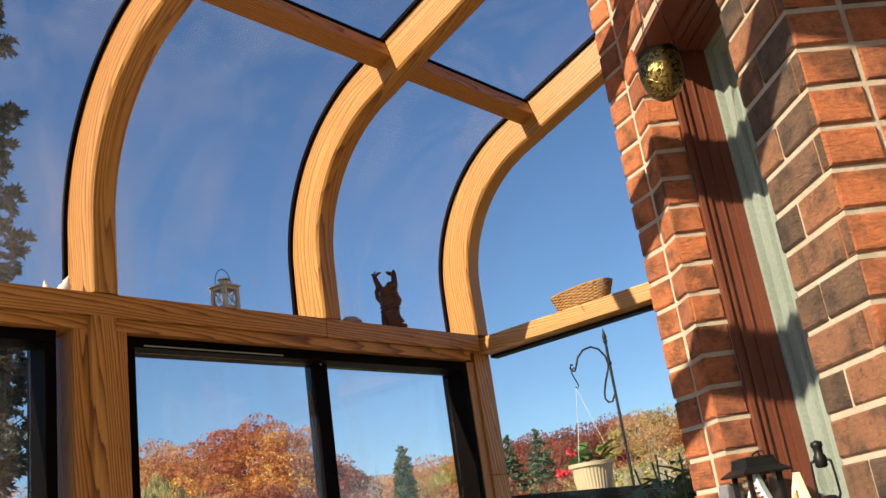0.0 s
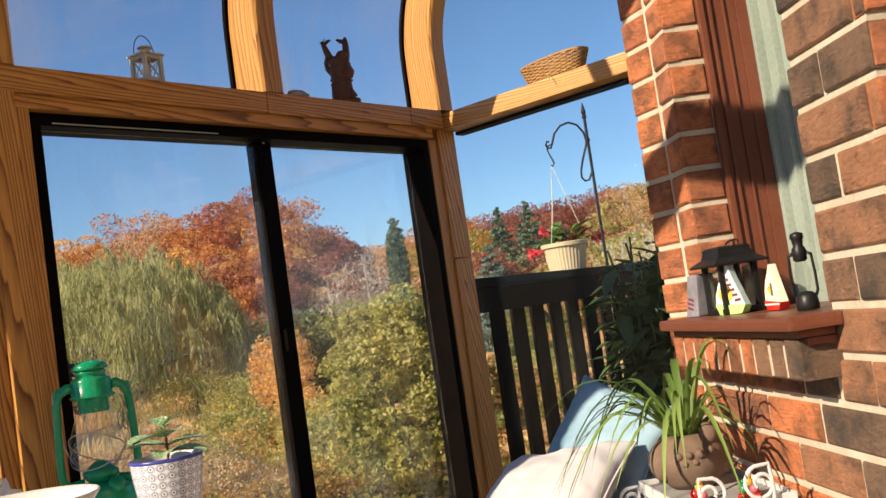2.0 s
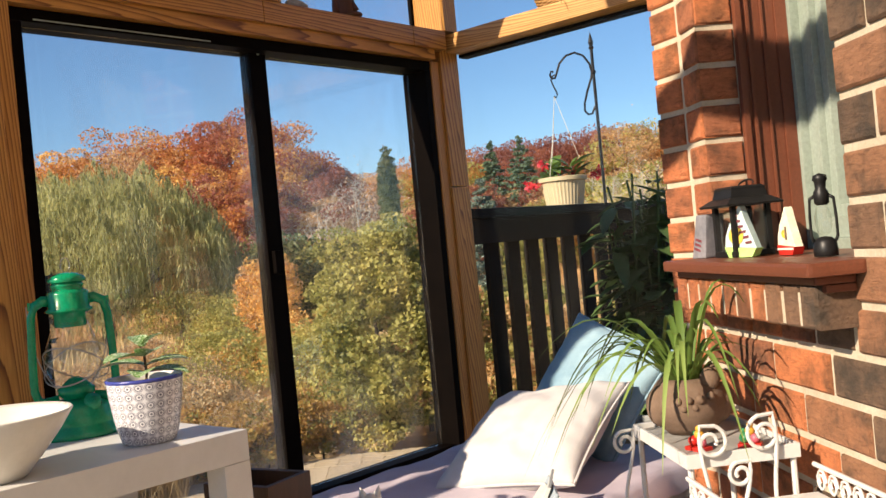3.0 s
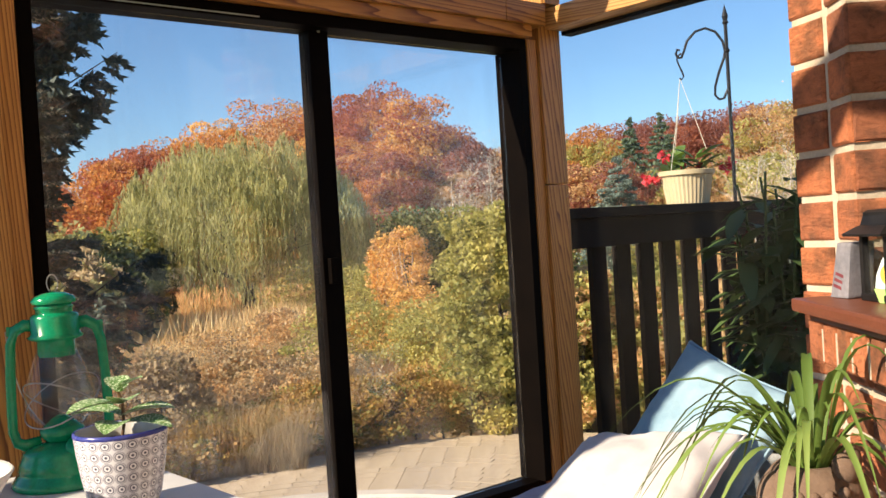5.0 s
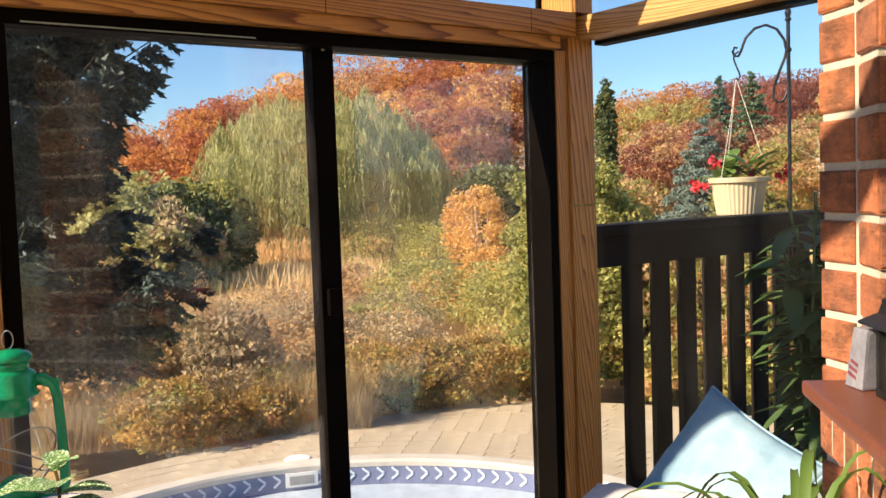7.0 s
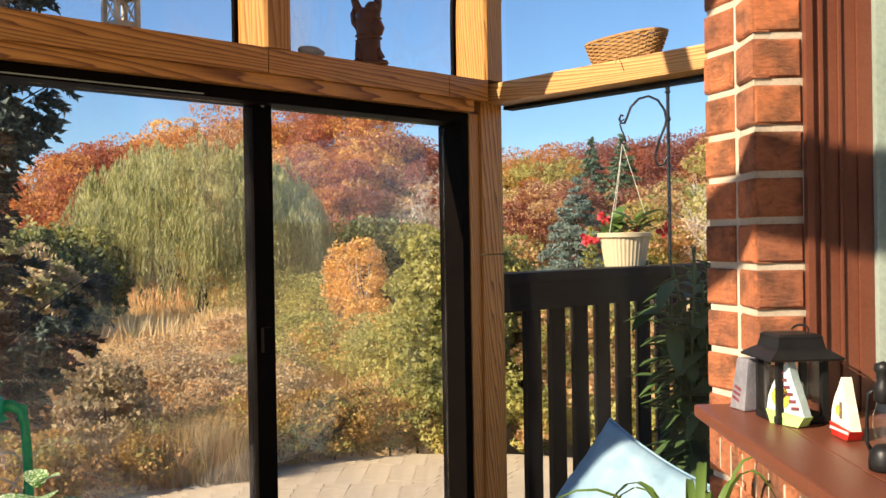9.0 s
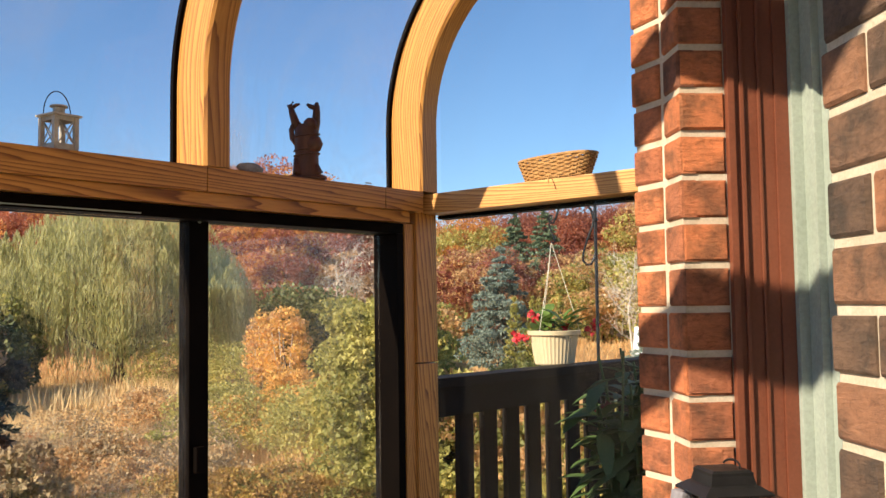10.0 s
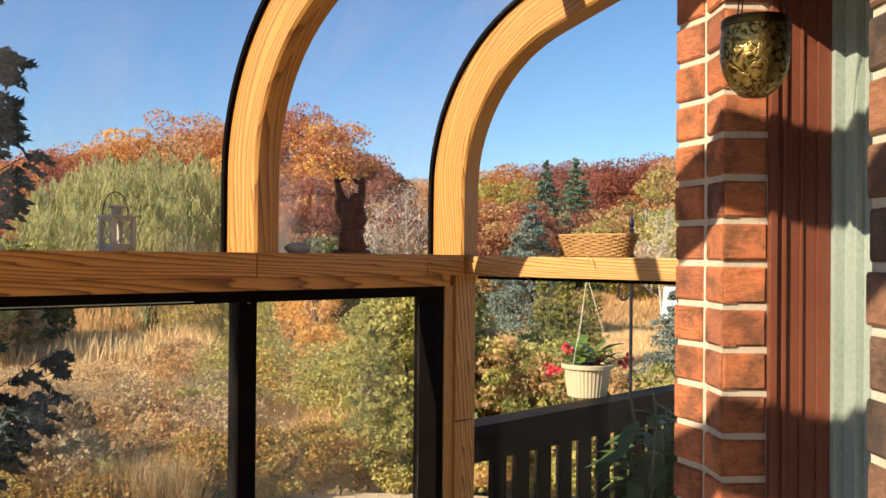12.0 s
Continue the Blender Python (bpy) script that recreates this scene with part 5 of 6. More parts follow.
begonia = empty("begonia", (PX, PY, 1.180), "trailing begonia with green leaves and red flowers", "plant")
r3 = random.Random(11)
for i in range(34):
    a, ln = r3.uniform(0, 6.28), r3.uniform(0.05, 0.11)
    part("leaf", oval_leaf((0.05 * math.cos(a * 1.7), 0.05 * math.sin(a * 1.7), r3.uniform(0, 0.05)), a, ln, r3.uniform(-0.1, 1.0), r3.uniform(0.016, 0.028)), PLANT_GREEN if i % 3 else PLANT_DARK, begonia, smooth=True)
for k, (dx, dz) in enumerate(((-0.075, 0.070), (-0.065, 0.052), (-0.125, -0.018), (-0.100, -0.020), (-0.140, -0.012), (0.130, 0.010), (0.150, 0.018), (0.05, 0.02), (-0.02, 0.04))):
    c = np.array([dx * 0.72, dx * 0.70, dz + 0.0]) + rng.normal(size=(14, 3)) * 0.009
    quads_mesh("flower", leaf_quads(c, 0.022, 0.9, 1.2), PETAL_RED, begonia)
    if abs(dx) > 0.06:
        part("stem", tube([(dx * 0.3, dx * 0.3, 0.0), (dx * 0.6, dx * 0.55, 0.02 + dz * 0.4), (dx * 0.72, dx * 0.70, dz)], 0.0014, 5), PLANT_GREEN, begonia)

# tall lily in a tub on the deck
tub = mesh_ob("plant_tub", lathe([(0.001, 0.0), (0.12, 0.0), (0.15, 0.26), (0.16, 0.27), (0.16, 0.29), (0.145, 0.29), (0.14, 0.25), (0.001, 0.25)], 30), SLATE, smooth=True)
tub.location = (0.14, 0.95, 0.05)
tagged(tub, "grey tub with a tall plant on the deck", "plant tub")
lily = empty("lily_plant", (0.14, 0.95, 0.30), "tall dark leafy lily with red flowers on the deck", "plant")
for i in range(26):
    a = i * 2.4
    bx, by = 0.07 * math.cos(a), 0.07 * math.sin(a)
    h = r3.uniform(0.48, 0.86)
    tx, ty = bx + r3.uniform(-0.15, 0.14), by + r3.uniform(-0.12, 0.12)
    stalk = part("stem", tube([(bx, by, 0), ((bx + tx) / 2, (by + ty) / 2, h * 0.5), (tx, ty, h)], 0.004, 6), PLANT_DARK, lily)
    for j in range(20):
        t = 0.06 + 0.94 * j / 20
        q = (bx + (tx - bx) * t, by + (ty - by) * t, h * t)
        part("leaf", oval_leaf(q, r3.uniform(0, 6.28), r3.uniform(0.09, 0.17), r3.uniform(-0.6, 0.5), r3.uniform(0.018, 0.034)), PLANT_DARK, stalk, smooth=True)
for x, y, z in ((-0.10, -0.02, 0.65), (0.04, -0.05, 0.40)):
    quads_mesh("flower", leaf_quads(np.array([x, y, z]) + rng.normal(size=(12, 3)) * 0.010, 0.030, 0.7, 0.6), PETAL_DARK, lily)

# ---------------- outside ----------------
EYE_X, EYE_Y, GZ = 1.6, -1.55, -2.2


def out_at(az, d, z=None):
    x, y = EYE_X + d * math.cos(radians(az)), EYE_Y + d * math.sin(radians(az))
    return Vector((x, y, ground_z(x, y) if z is None else z))


def ground_z(x, y):
    d = math.hypot(x - EYE_X, y - EYE_Y)
    t = min(max((d - 62) / 80, 0), 1)
    dip = -0.25 * min(max((d - 17) / 12, 0), 1)
    return GZ + dip + 7.0 * t * t * (3 - 2 * t) + (0.12 * math.sin(x * 0.31) * math.cos(y * 0.27) if 19 < d < 400 else 0)


GROUND = surf("meadow_ground", (0.38, 0.26, 0.12), (0.62, 0.45, 0.22), 0.6, 0.95, 0, 0.8, 7, 0.05)
PAVER = surf("concrete_paver", (0.41, 0.33, 0.23), (0.54, 0.445, 0.325), 1.2, 0.9, 0, 0.5, 60, 0.003)
SAND = surf("paver_joint", (0.40, 0.33, 0.24), (0.48, 0.40, 0.30), 5, 0.95)
CONCRETE = surf("pool_coping", (0.52, 0.47, 0.40), (0.62, 0.57, 0.50), 3, 0.8)
LINER_B = surf("pool_liner_blue", (0.14, 0.165, 0.28), (0.19, 0.22, 0.35), 3, 0.4)
LINER_W = surf("pool_liner_white", (0.55, 0.62, 0.72), (0.66, 0.72, 0.80), 3, 0.4)
COVER = surf("pool_winter_cover", (0.42, 0.50, 0.60), (0.52, 0.60, 0.70), 1.5, 0.35, 0, 0.2, 6, 0.02)
WHITE_OUT = surf("white_vinyl", (0.72, 0.72, 0.70), (0.80, 0.80, 0.78), 4, 0.5)

bm = bmesh.new()
POOL_C, POOL_R = Vector((-5.5, 2.5, 0)), 3.55
rings = [0, 8, 14, 18, 22, 28, 36, 46, 58, 70, 85, 100, 120, 145, 200, 400, 1000, 3000]
prev = None
for r in rings:
    if r == 0:
        ring = None
        continue
    ring = []
    for k in range(72):
        a = 2 * math.pi * k / 72
        x, y = EYE_X + r * math.cos(a), EYE_Y + r * math.sin(a)
        ring.append(bm.verts.new((x, y, ground_z(x, y) - (0.06 if r < 18.5 else 0) - (1.2 if r <= 14 else 0))))
    if prev:
        for k in range(72):
            bm.faces.new((prev[k], prev[(k + 1) % 72], ring[(k + 1) % 72], ring[k]))
    else:
        bm.faces.new(ring)
    prev = ring
ground = mesh_ob("ground", bm, GROUND, smooth=True)
tagged(ground, kind="structure")

# paved terrace with a round hole for the pool
def terrace_edge(a):
    """How far the paving reaches from the pool's middle, by the angle."""
    return 4.85 + 2.6 * max(0, math.cos(a - radians(100))) ** 2.2


pavement = empty("pavement", kind="structure", label="pale concrete paver terrace round the pool")
bm = bmesh.new()
for k in range(96):
    a0, a1 = 2 * math.pi * k / 96, 2 * math.pi * (k + 1) / 96
    q = []
    for a, r in ((a0, POOL_R), (a1, POOL_R), (a1, None), (a0, None)):
        r = terrace_edge(a) if r is None else r
        q.append((POOL_C.x + r * math.cos(a), POOL_C.y + r * math.sin(a)))
    top = [bm.verts.new((x, y, GZ + 0.002)) for x, y in q]
    bot = [bm.verts.new((x, y, GZ - 1.5)) for x, y in q]
    bm.faces.new(top)
    for i in range(4):
        bm.faces.new((top[i], bot[i], bot[(i + 1) % 4], top[(i + 1) % 4]))
part("bed", bm, SAND, pavement)
# pavers, in rings, each with its own joint
n_single = 0
paver_bm = {}


def paver_mesh(w, d):
    key = (round(w, 2), round(d, 2))
    if key not in paver_bm:
        b = box((-w / 2 + 0.003, -d / 2 + 0.003, 0), (w / 2 - 0.003, d / 2 - 0.003, 0.010))
        me = bpy.data.meshes.new("paver")
        b.to_mesh(me)
        b.free()
        me.materials.append(PAVER)
        paver_bm[key] = me
    return paver_bm[key]


for ring in range(18):
    r = POOL_R + 0.36 + ring * 0.24
    n = int(2 * math.pi * r / 0.36)
    for k in range(n):
        a = 2 * math.pi * (k + 0.5 * (ring % 2)) / n
        if r + 0.13 > terrace_edge(a):
            continue
        if not radians(108) < a < radians(185):
            continue
        if n_single < 300:
            ob = new("paver", paver_mesh(0.24, 0.36))
            ob.parent = pavement
            ob.matrix_world = Matrix.Translation((POOL_C.x + r * math.cos(a), POOL_C.y + r * math.sin(a), GZ + 0.002 + 0.003 * math.sin(k * 7.1))) @ Matrix.Rotation(a, 4, "Z")
            n_single += 1
# the rest of the paving round the pool
bm = bmesh.new()
for ring in range(18):
    r = POOL_R + 0.36 + ring * 0.24
    n = int(2 * math.pi * r / 0.36)
    for k in range(n):
        a = 2 * math.pi * (k + 0.5 * (ring % 2)) / n
        if r + 0.13 > terrace_edge(a) or radians(108) < a < radians(185):
            continue
        m = Matrix.Translation((POOL_C.x + r * math.cos(a), POOL_C.y + r * math.sin(a), GZ + 0.002)) @ Matrix.Rotation(a, 4, "Z")
        vs = [bm.verts.new(m @ Vector((sx * 0.117, sy * 0.177, z))) for z in (0, 0.010) for sx, sy in ((-1, -1), (1, -1), (1, 1), (-1, 1))]
        bm.faces.new(vs[4:])
        for i in range(4):
            bm.faces.new((vs[i], vs[(i + 1) % 4], vs[4 + (i + 1) % 4], vs[4 + i]))
tagged(part("pavers", bm, PAVER, pavement), kind="stuff")

# the pool
pool = empty("swimming_pool", (POOL_C.x, POOL_C.y, GZ - 1.3), "round in-ground pool with a blue patterned liner under a pale cover", "pool")
prof = [(POOL_R - 0.02, -0.04), (POOL_R - 0.03, 0.02), (POOL_R - 0.01, 0.05), (POOL_R + 0.20, 0.05), (POOL_R + 0.22, 0.03), (POOL_R + 0.22, 0.0)]
PM = Matrix.Translation((0, 0, 1.3))
part("coping", lathe(prof, 96, PM), CONCRETE, pool, "pale concrete coping")
part("liner_band", lathe([(POOL_R - 0.012, -0.30), (POOL_R - 0.012, -0.02)], 96, PM), LINER_B, pool, "blue liner band")
for k in range(120):
    a = 2 * math.pi * k / 120
    if not (radians(60) < a < radians(215)):
        continue
    for dz, sl in ((-0.09, 1), (-0.17, -1)):
        m = PM @ Matrix.Rotation(a, 4, "Z") @ Matrix.Translation((POOL_R - 0.022, 0, dz)) @ Matrix.Rotation(sl * 0.7, 4, "X")
        part("liner_mark", box((-0.003, -0.055, -0.014), (0.003, 0.055, 0.014), 0, m), LINER_W, pool)
part("cover", lathe([(0.001, -0.27), (POOL_R * 0.5, -0.28), (POOL_R - 0.015, -0.27)], 64, PM), COVER, pool, "pale blue pool cover")
m = PM @ Matrix.Rotation(radians(160), 4, "Z") @ Matrix.Translation((POOL_R - 0.03, 0, -0.13))
part("skimmer", box((-0.02, -0.2, -0.09), (0.0, 0.2, 0.09), 0.004, m), WHITE_OUT, pool, "white skimmer mouth")
part("skimmer_mouth", box((-0.024, -0.15, -0.06), (-0.018, 0.15, 0.05), 0.0, m), surf("skimmer_shade", (0.25, 0.25, 0.24), (0.3, 0.3, 0.29)), pool)
lid = mesh_ob("skimmer_lid", lathe([(0.001, 0.012), (0.16, 0.012), (0.17, 0.0)], 24, Matrix.Translation((POOL_C.x + 3.93 * math.cos(radians(160)), POOL_C.y + 3.93 * math.sin(radians(160)), GZ + 0.017))), WHITE_OUT)
tagged(lid, "round white plastic skimmer lid set in the paving", "lid")

# foliage palettes
GREEN = leafy("leaf_green", [(0.10, (0.137, 0.158, 0.048)), (0.50, (0.307, 0.309, 0.087)), (0.90, (0.579, 0.480, 0.140))], 0.5)
YGREEN = leafy("leaf_yellow_green", [(0.05, (0.253, 0.249, 0.070)), (0.50, (0.487, 0.458, 0.139)), (0.95, (0.721, 0.614, 0.210))], 0.5)
ORANGE = leafy("leaf_orange", [(0.05, (0.385, 0.167, 0.055)), (0.50, (0.631, 0.288, 0.089)), (0.95, (0.792, 0.418, 0.128))], 0.6)
RED = leafy("leaf_red", [(0.05, (0.292, 0.096, 0.061)), (0.50, (0.473, 0.164, 0.087)), (0.95, (0.600, 0.252, 0.114))], 0.6)
MAROON = leafy("leaf_maroon", [(0.05, (0.228, 0.085, 0.066)), (0.50, (0.383, 0.147, 0.102)), (0.95, (0.502, 0.229, 0.139))], 0.6)
TAN = leafy("leaf_tan", [(0.05, (0.456, 0.288, 0.143)), (0.50, (0.672, 0.444, 0.213)), (0.95, (0.888, 0.599, 0.296))], 0.6)
WILLOW = leafy("leaf_willow", [(0.05, (0.265, 0.266, 0.121)), (0.50, (0.442, 0.436, 0.190)), (0.95, (0.620, 0.585, 0.289))], 0.6)
SPRUCE = leafy("needles_dark", [(0.10, (0.020, 0.035, 0.030)), (0.90, (0.070, 0.102, 0.085))], 0.08)
FIRGREEN = leafy("needles_green", [(0.1, (0.048, 0.088, 0.048)), (0.9, (0.158, 0.216, 0.118))], 0.1)
BLUEFIR = leafy("needles_blue", [(0.1, (0.078, 0.114, 0.092)), (0.9, (0.235, 0.296, 0.248))], 0.15)
GOLD = leafy("leaf_gold", [(0.05, (0.525, 0.290, 0.085)), (0.5, (0.756, 0.450, 0.130)), (0.95, (0.903, 0.620, 0.200))], 0.45)
BRUSH = leafy("brush", [(0.05, (0.247, 0.184, 0.101)), (0.50, (0.454, 0.347, 0.198)), (0.95, (0.633, 0.501, 0.298))], 0.4)
STRAW = leafy("straw", [(0.05, (0.570, 0.420, 0.205)), (0.5, (0.791, 0.590, 0.313)), (0.95, (0.874, 0.731, 0.440))], 0.5)
TWIG = leafy("twigs", [(0.05, (0.374, 0.275, 0.198)), (0.5, (0.594, 0.451, 0.330)), (0.95, (0.770, 0.616, 0.462))], 0.25)
DEEPGREEN = leafy("leaf_deep_green", [(0.10, (0.052, 0.071, 0.029)), (0.50, (0.109, 0.136, 0.050)), (0.90, (0.218, 0.230, 0.088))], 0.3)
HEDGE = leafy("hedge_leaf", [(0.05, (0.281, 0.175, 0.064)), (0.40, (0.484, 0.290, 0.096)), (0.70, (0.536, 0.388, 0.106)), (0.95, (0.816, 0.508, 0.139))], 0.5)


def leaf_tris(c, size):
    """Small pointed leaves, one facet each."""
    n = len(c)
    d = rng.normal(size=(n, 3))
    d /= np.linalg.norm(d, axis=1, keepdims=True)
    o = rng.normal(size=(n, 3))
    o[:, 2] += 0.8
    t = np.cross(d, o)
    t /= np.linalg.norm(t, axis=1, keepdims=True) + 1e-9
    sz = (size * rng.uniform(0.6, 1.35, n))[:, None]
    return np.stack([c - d * sz * 0.4 - t * sz * 0.45, c - d * sz * 0.4 + t * sz * 0.45, c + d * sz * 0.6], axis=1)


def branches(bm, p, h, r, n, spread, r0, rise=0.45, sub=3):
    """A tapered trunk and its limbs, with forks."""
    add_tube(bm, [p, p + Vector((0.03 * h * rng.normal(), 0.03 * h * rng.normal(), h * 0.5)), p + Vector((0.04 * h * rng.normal(), 0.04 * h * rng.normal(), h))], [r0, r0 * 0.65, r0 * 0.12], 7)
    for i in range(n):
        t = 0.22 + 0.7 * (i + rng.uniform()) / n
        a = rng.uniform(0, 2 * math.pi)
        q = p + Vector((0, 0, h * t))
        ln = spread * (1.05 - 0.6 * t) * rng.uniform(0.7, 1.1)
        e = q + Vector((math.cos(a) * ln, math.sin(a) * ln, ln * rise * rng.uniform(0.6, 1.5)))
        mid = (q + e) / 2 + Vector((0, 0, -0.08 * ln))
        add_tube(bm, [q, mid, e], [r0 * 0.4 * (1.1 - t), r0 * 0.25 * (1.1 - t), r0 * 0.06], 5)
        for j in range(sub):
            f = q.lerp(e, rng.uniform(0.35, 0.95))
            g = f + Vector((rng.normal() * ln * 0.3, rng.normal() * ln * 0.3, abs(rng.normal()) * ln * 0.35))
            add_tube(bm, [f, (f + g) / 2 + Vector((0, 0, 0.02 * ln)), g], [r0 * 0.12, r0 * 0.08, r0 * 0.03], 4)


def broadleaf(name, p, h, w, leaf, mats, n=5000, label="", low=0.25, clumps=60, category="tree", group="", fine=False):
    t = empty(name, p, label, category, group)
    bm = bmesh.new()
    branches(bm, Vector((0, 0, -0.2)), h * 0.86, w, 9, w * 0.42, max(h * 0.017, 0.02))
    part("trunk", bm, BARK, t)
    # clumps on an uneven dome
    d = rng.normal(size=(clumps, 3))
    d /= np.linalg.norm(d, axis=1, keepdims=True)
    rad = rng.uniform(0.45, 1.0, clumps) ** 0.6
    c = d * rad[:, None] * np.array([w / 2, w / 2, h * (1 - low) / 2])
    c[:, 2] += h * (1 + low) / 2
    cs = w * rng.uniform(0.075, 0.155, clumps)
    k = rng.integers(0, clumps, n)
    dd = rng.normal(size=(n, 3))
    dd *= (rng.uniform(0.3, 1.0, n) ** 0.33 / np.linalg.norm(dd, axis=1))[:, None]
    pos = c[k] + dd * cs[k][:, None] * np.array([1.25, 1.25, 0.8])
    ms = mats if isinstance(mats, (list, tuple)) else [mats]
    which = k % len(ms)
    for i, m in enumerate(ms):
        if fine:
            quads_mesh("crown", leaf_tris(pos[which == i], leaf), m, t, per=3)
        else:
            quads_mesh("crown", leaf_quads(pos[which == i], leaf, 0.75, 0.8), m, t)
    return t


def conifer(name, p, h, w, leaf, mat, n=6000, label="", droop=0.25, tiers=16, category="tree", group="", bare=0.03, tip=1.0, slim=0.42):
    """Whorls of boughs that thin towards the tip, with needles along each bough."""
    t = empty(name, p, label, category, group)
    bm = bmesh.new()
    add_tube(bm, [(0, 0, -0.2), (0, 0, h * 0.5), (0, 0, h)], [h * 0.016, h * 0.010, 0.01], 7)
    pts = []
    per = max(n // (tiers * 8), 10)
    for i in range(tiers):
        f = i / (tiers - 0.4)
        z0 = h * (bare + (1 - bare) * f)
        nb = max(5, int(10 * (1 - f * 0.5)))
        for b in range(nb):
            a = 2 * math.pi * (b + rng.uniform(-0.3, 0.3)) / nb + i * 0.7
            z = z0 + rng.normal() * h / tiers * 0.3
            ln = w / 2 * ((1 - f) ** 0.85 * tip + 0.02) * rng.uniform(0.75, 1.12)
            e = Vector((math.cos(a) * ln, math.sin(a) * ln, z - ln * droop * rng.uniform(0.5, 1.4)))
            up = e + Vector((math.cos(a) * ln * 0.12, math.sin(a) * ln * 0.12, ln * 0.10))
            add_tube(bm, [(0, 0, z), (e * 0.55) + Vector((0, 0, z * 0.45 + ln * 0.02)), up], [max(h * 0.004, 0.006), max(h * 0.0025, 0.004), 0.002], 4)
            u = rng.uniform(0.12, 1.0, per) ** 0.75
            q = np.outer(1 - u, (0, 0, z)) + np.outer(u, up)
            side = np.array([-math.sin(a), math.cos(a), 0])
            wid = ln * 0.26 * (1.15 - u) + 0.02
            q += np.outer(rng.normal(size=per) * wid, side)
            q[:, 2] -= np.abs(rng.normal(size=per)) * ln * 0.10 + 0.0
            pts.append(q)
    part("trunk", bm, BARK, t)
    quads_mesh("crown", leaf_quads(np.concatenate(pts), leaf, slim, 0.2, 0.35), mat, t)
    return t


def willow(name, p, h, w, label):
    t = empty(name, p, label, "tree")
    bm = bmesh.new()
    branches(bm, Vector((0, 0, -0.2)), h * 0.62, w, 12, w * 0.34, 0.42, 0.7, 4)
    part("trunk", bm, BARK, t)
    out = []
    drapes = 205
    for i in range(drapes):
        # each bough ends in a mop of strands that fall together, with gaps between the mops
        a = i * 2.39996 + rng.uniform(-0.25, 0.25)
        r = math.sqrt((i + 0.5) / drapes) * w / 2 * rng.uniform(0.92, 1.04)
        edge = r / (w / 2)
        top = h * (0.99 - 0.36 * edge ** 2.6) * rng.uniform(0.82, 1.05)
        cx, cy = r * math.cos(a), r * math.sin(a)
        fall = top * (rng.uniform(0.62, 0.99) if i % 4 else rng.uniform(0.30, 0.6)) if edge > 0.58 else top * rng.uniform(0.18, 0.36)
        spread = rng.uniform(0.34, 0.62)
        for k0 in range(23):
            b = rng.uniform(0, 2 * math.pi)
            q = spread * math.sqrt(rng.uniform(0, 1))
            ln = fall * rng.uniform(0.55, 1.0)
            k = max(int(ln / 0.16), 4)
            u = np.linspace(0, 1, k)
            bow = (0.25 + q) * np.sin(np.minimum(u * 5, 1.57))
            z = top - 0.35 * q / spread - u * ln + rng.normal(size=k) * 0.04
            out.append(np.stack([cx + math.cos(b) * bow + math.cos(a) * 0.3 * u + rng.normal(size=k) * 0.035, cy + math.sin(b) * bow + math.sin(a) * 0.3 * u + rng.normal(size=k) * 0.035, z], axis=1))
    c = np.concatenate(out)
    quads_mesh("crown", leaf_quads(c, 0.28, 0.20, 0.2, 0.80), WILLOW, t)
    return t


# the wooded slope behind
rows = [  # bearing, distance, top's elevation, width, leaves
    (166, 78, 4.6, 11, ORANGE), (162.5, 84, 4.8, 10, ORANGE), (159.5, 74, 5.0, 9, [ORANGE, RED]), (157, 86, 6.4, 10, RED), (154.6, 88, 6.6, 9, [ORANGE, GOLD]), (152.4, 92, 7.4, 10, [ORANGE, GOLD]),
    (150.2, 90, 8.5, 10, [ORANGE, TAN]), (147.8, 94, 8.3, 11, [ORANGE, RED]), (145.6, 88, 8.7, 10, [RED, ORANGE]), (143.6, 90, 9.0, 10, RED), (141.6, 86, 8.3, 10, [ORANGE, GOLD, RED]),
    (140.0, 84, 7.0, 9, [ORANGE, MAROON]), (138.7, 82, 5.4, 8, MAROON), (137.0, 120, 4.7, 12, [TAN, ORANGE]), (134.8, 120, 4.8, 12, [TAN, MAROON]), (132.4, 105, 5.2, 11, [TAN, ORANGE]), (130.8, 98, 5.5, 10, [YGREEN, ORANGE]),
    (129.4, 110, 5.6, 12, [MAROON, RED]), (127.0, 108, 5.7, 11, MAROON), (125.2, 104, 6.0, 11, [MAROON, RED]), (123.2, 106, 6.1, 11, MAROON), (121.4, 104, 6.0, 10, [MAROON, RED]), (119.6, 100, 6.2, 11, [TAN, YGREEN]), (117.4, 98, 5.8, 11, TAN), (115.0, 100, 5.6, 12, [TAN, ORANGE]),
    (112, 96, 5.4, 12, TAN), (170, 80, 5.0, 12, [ORANGE, TAN]), (174, 82, 5.2, 12, RED),
    (144.8, 72, 5.6, 8, [MAROON, TAN]), (142.6, 70, 5.2, 8, [ORANGE, MAROON]), (140.4, 70, 4.6, 8, [MAROON, TAN]), (146.6, 76, 6.2, 8, [ORANGE, GOLD]),
    (126.0, 84, 3.4, 8, [MAROON, TAN]), (122.8, 78, 3.0, 8, [TAN, GREEN]), (118.6, 74, 3.4, 8, YGREEN), (130.4, 80, 3.6, 8, [MAROON, TAN]),
]
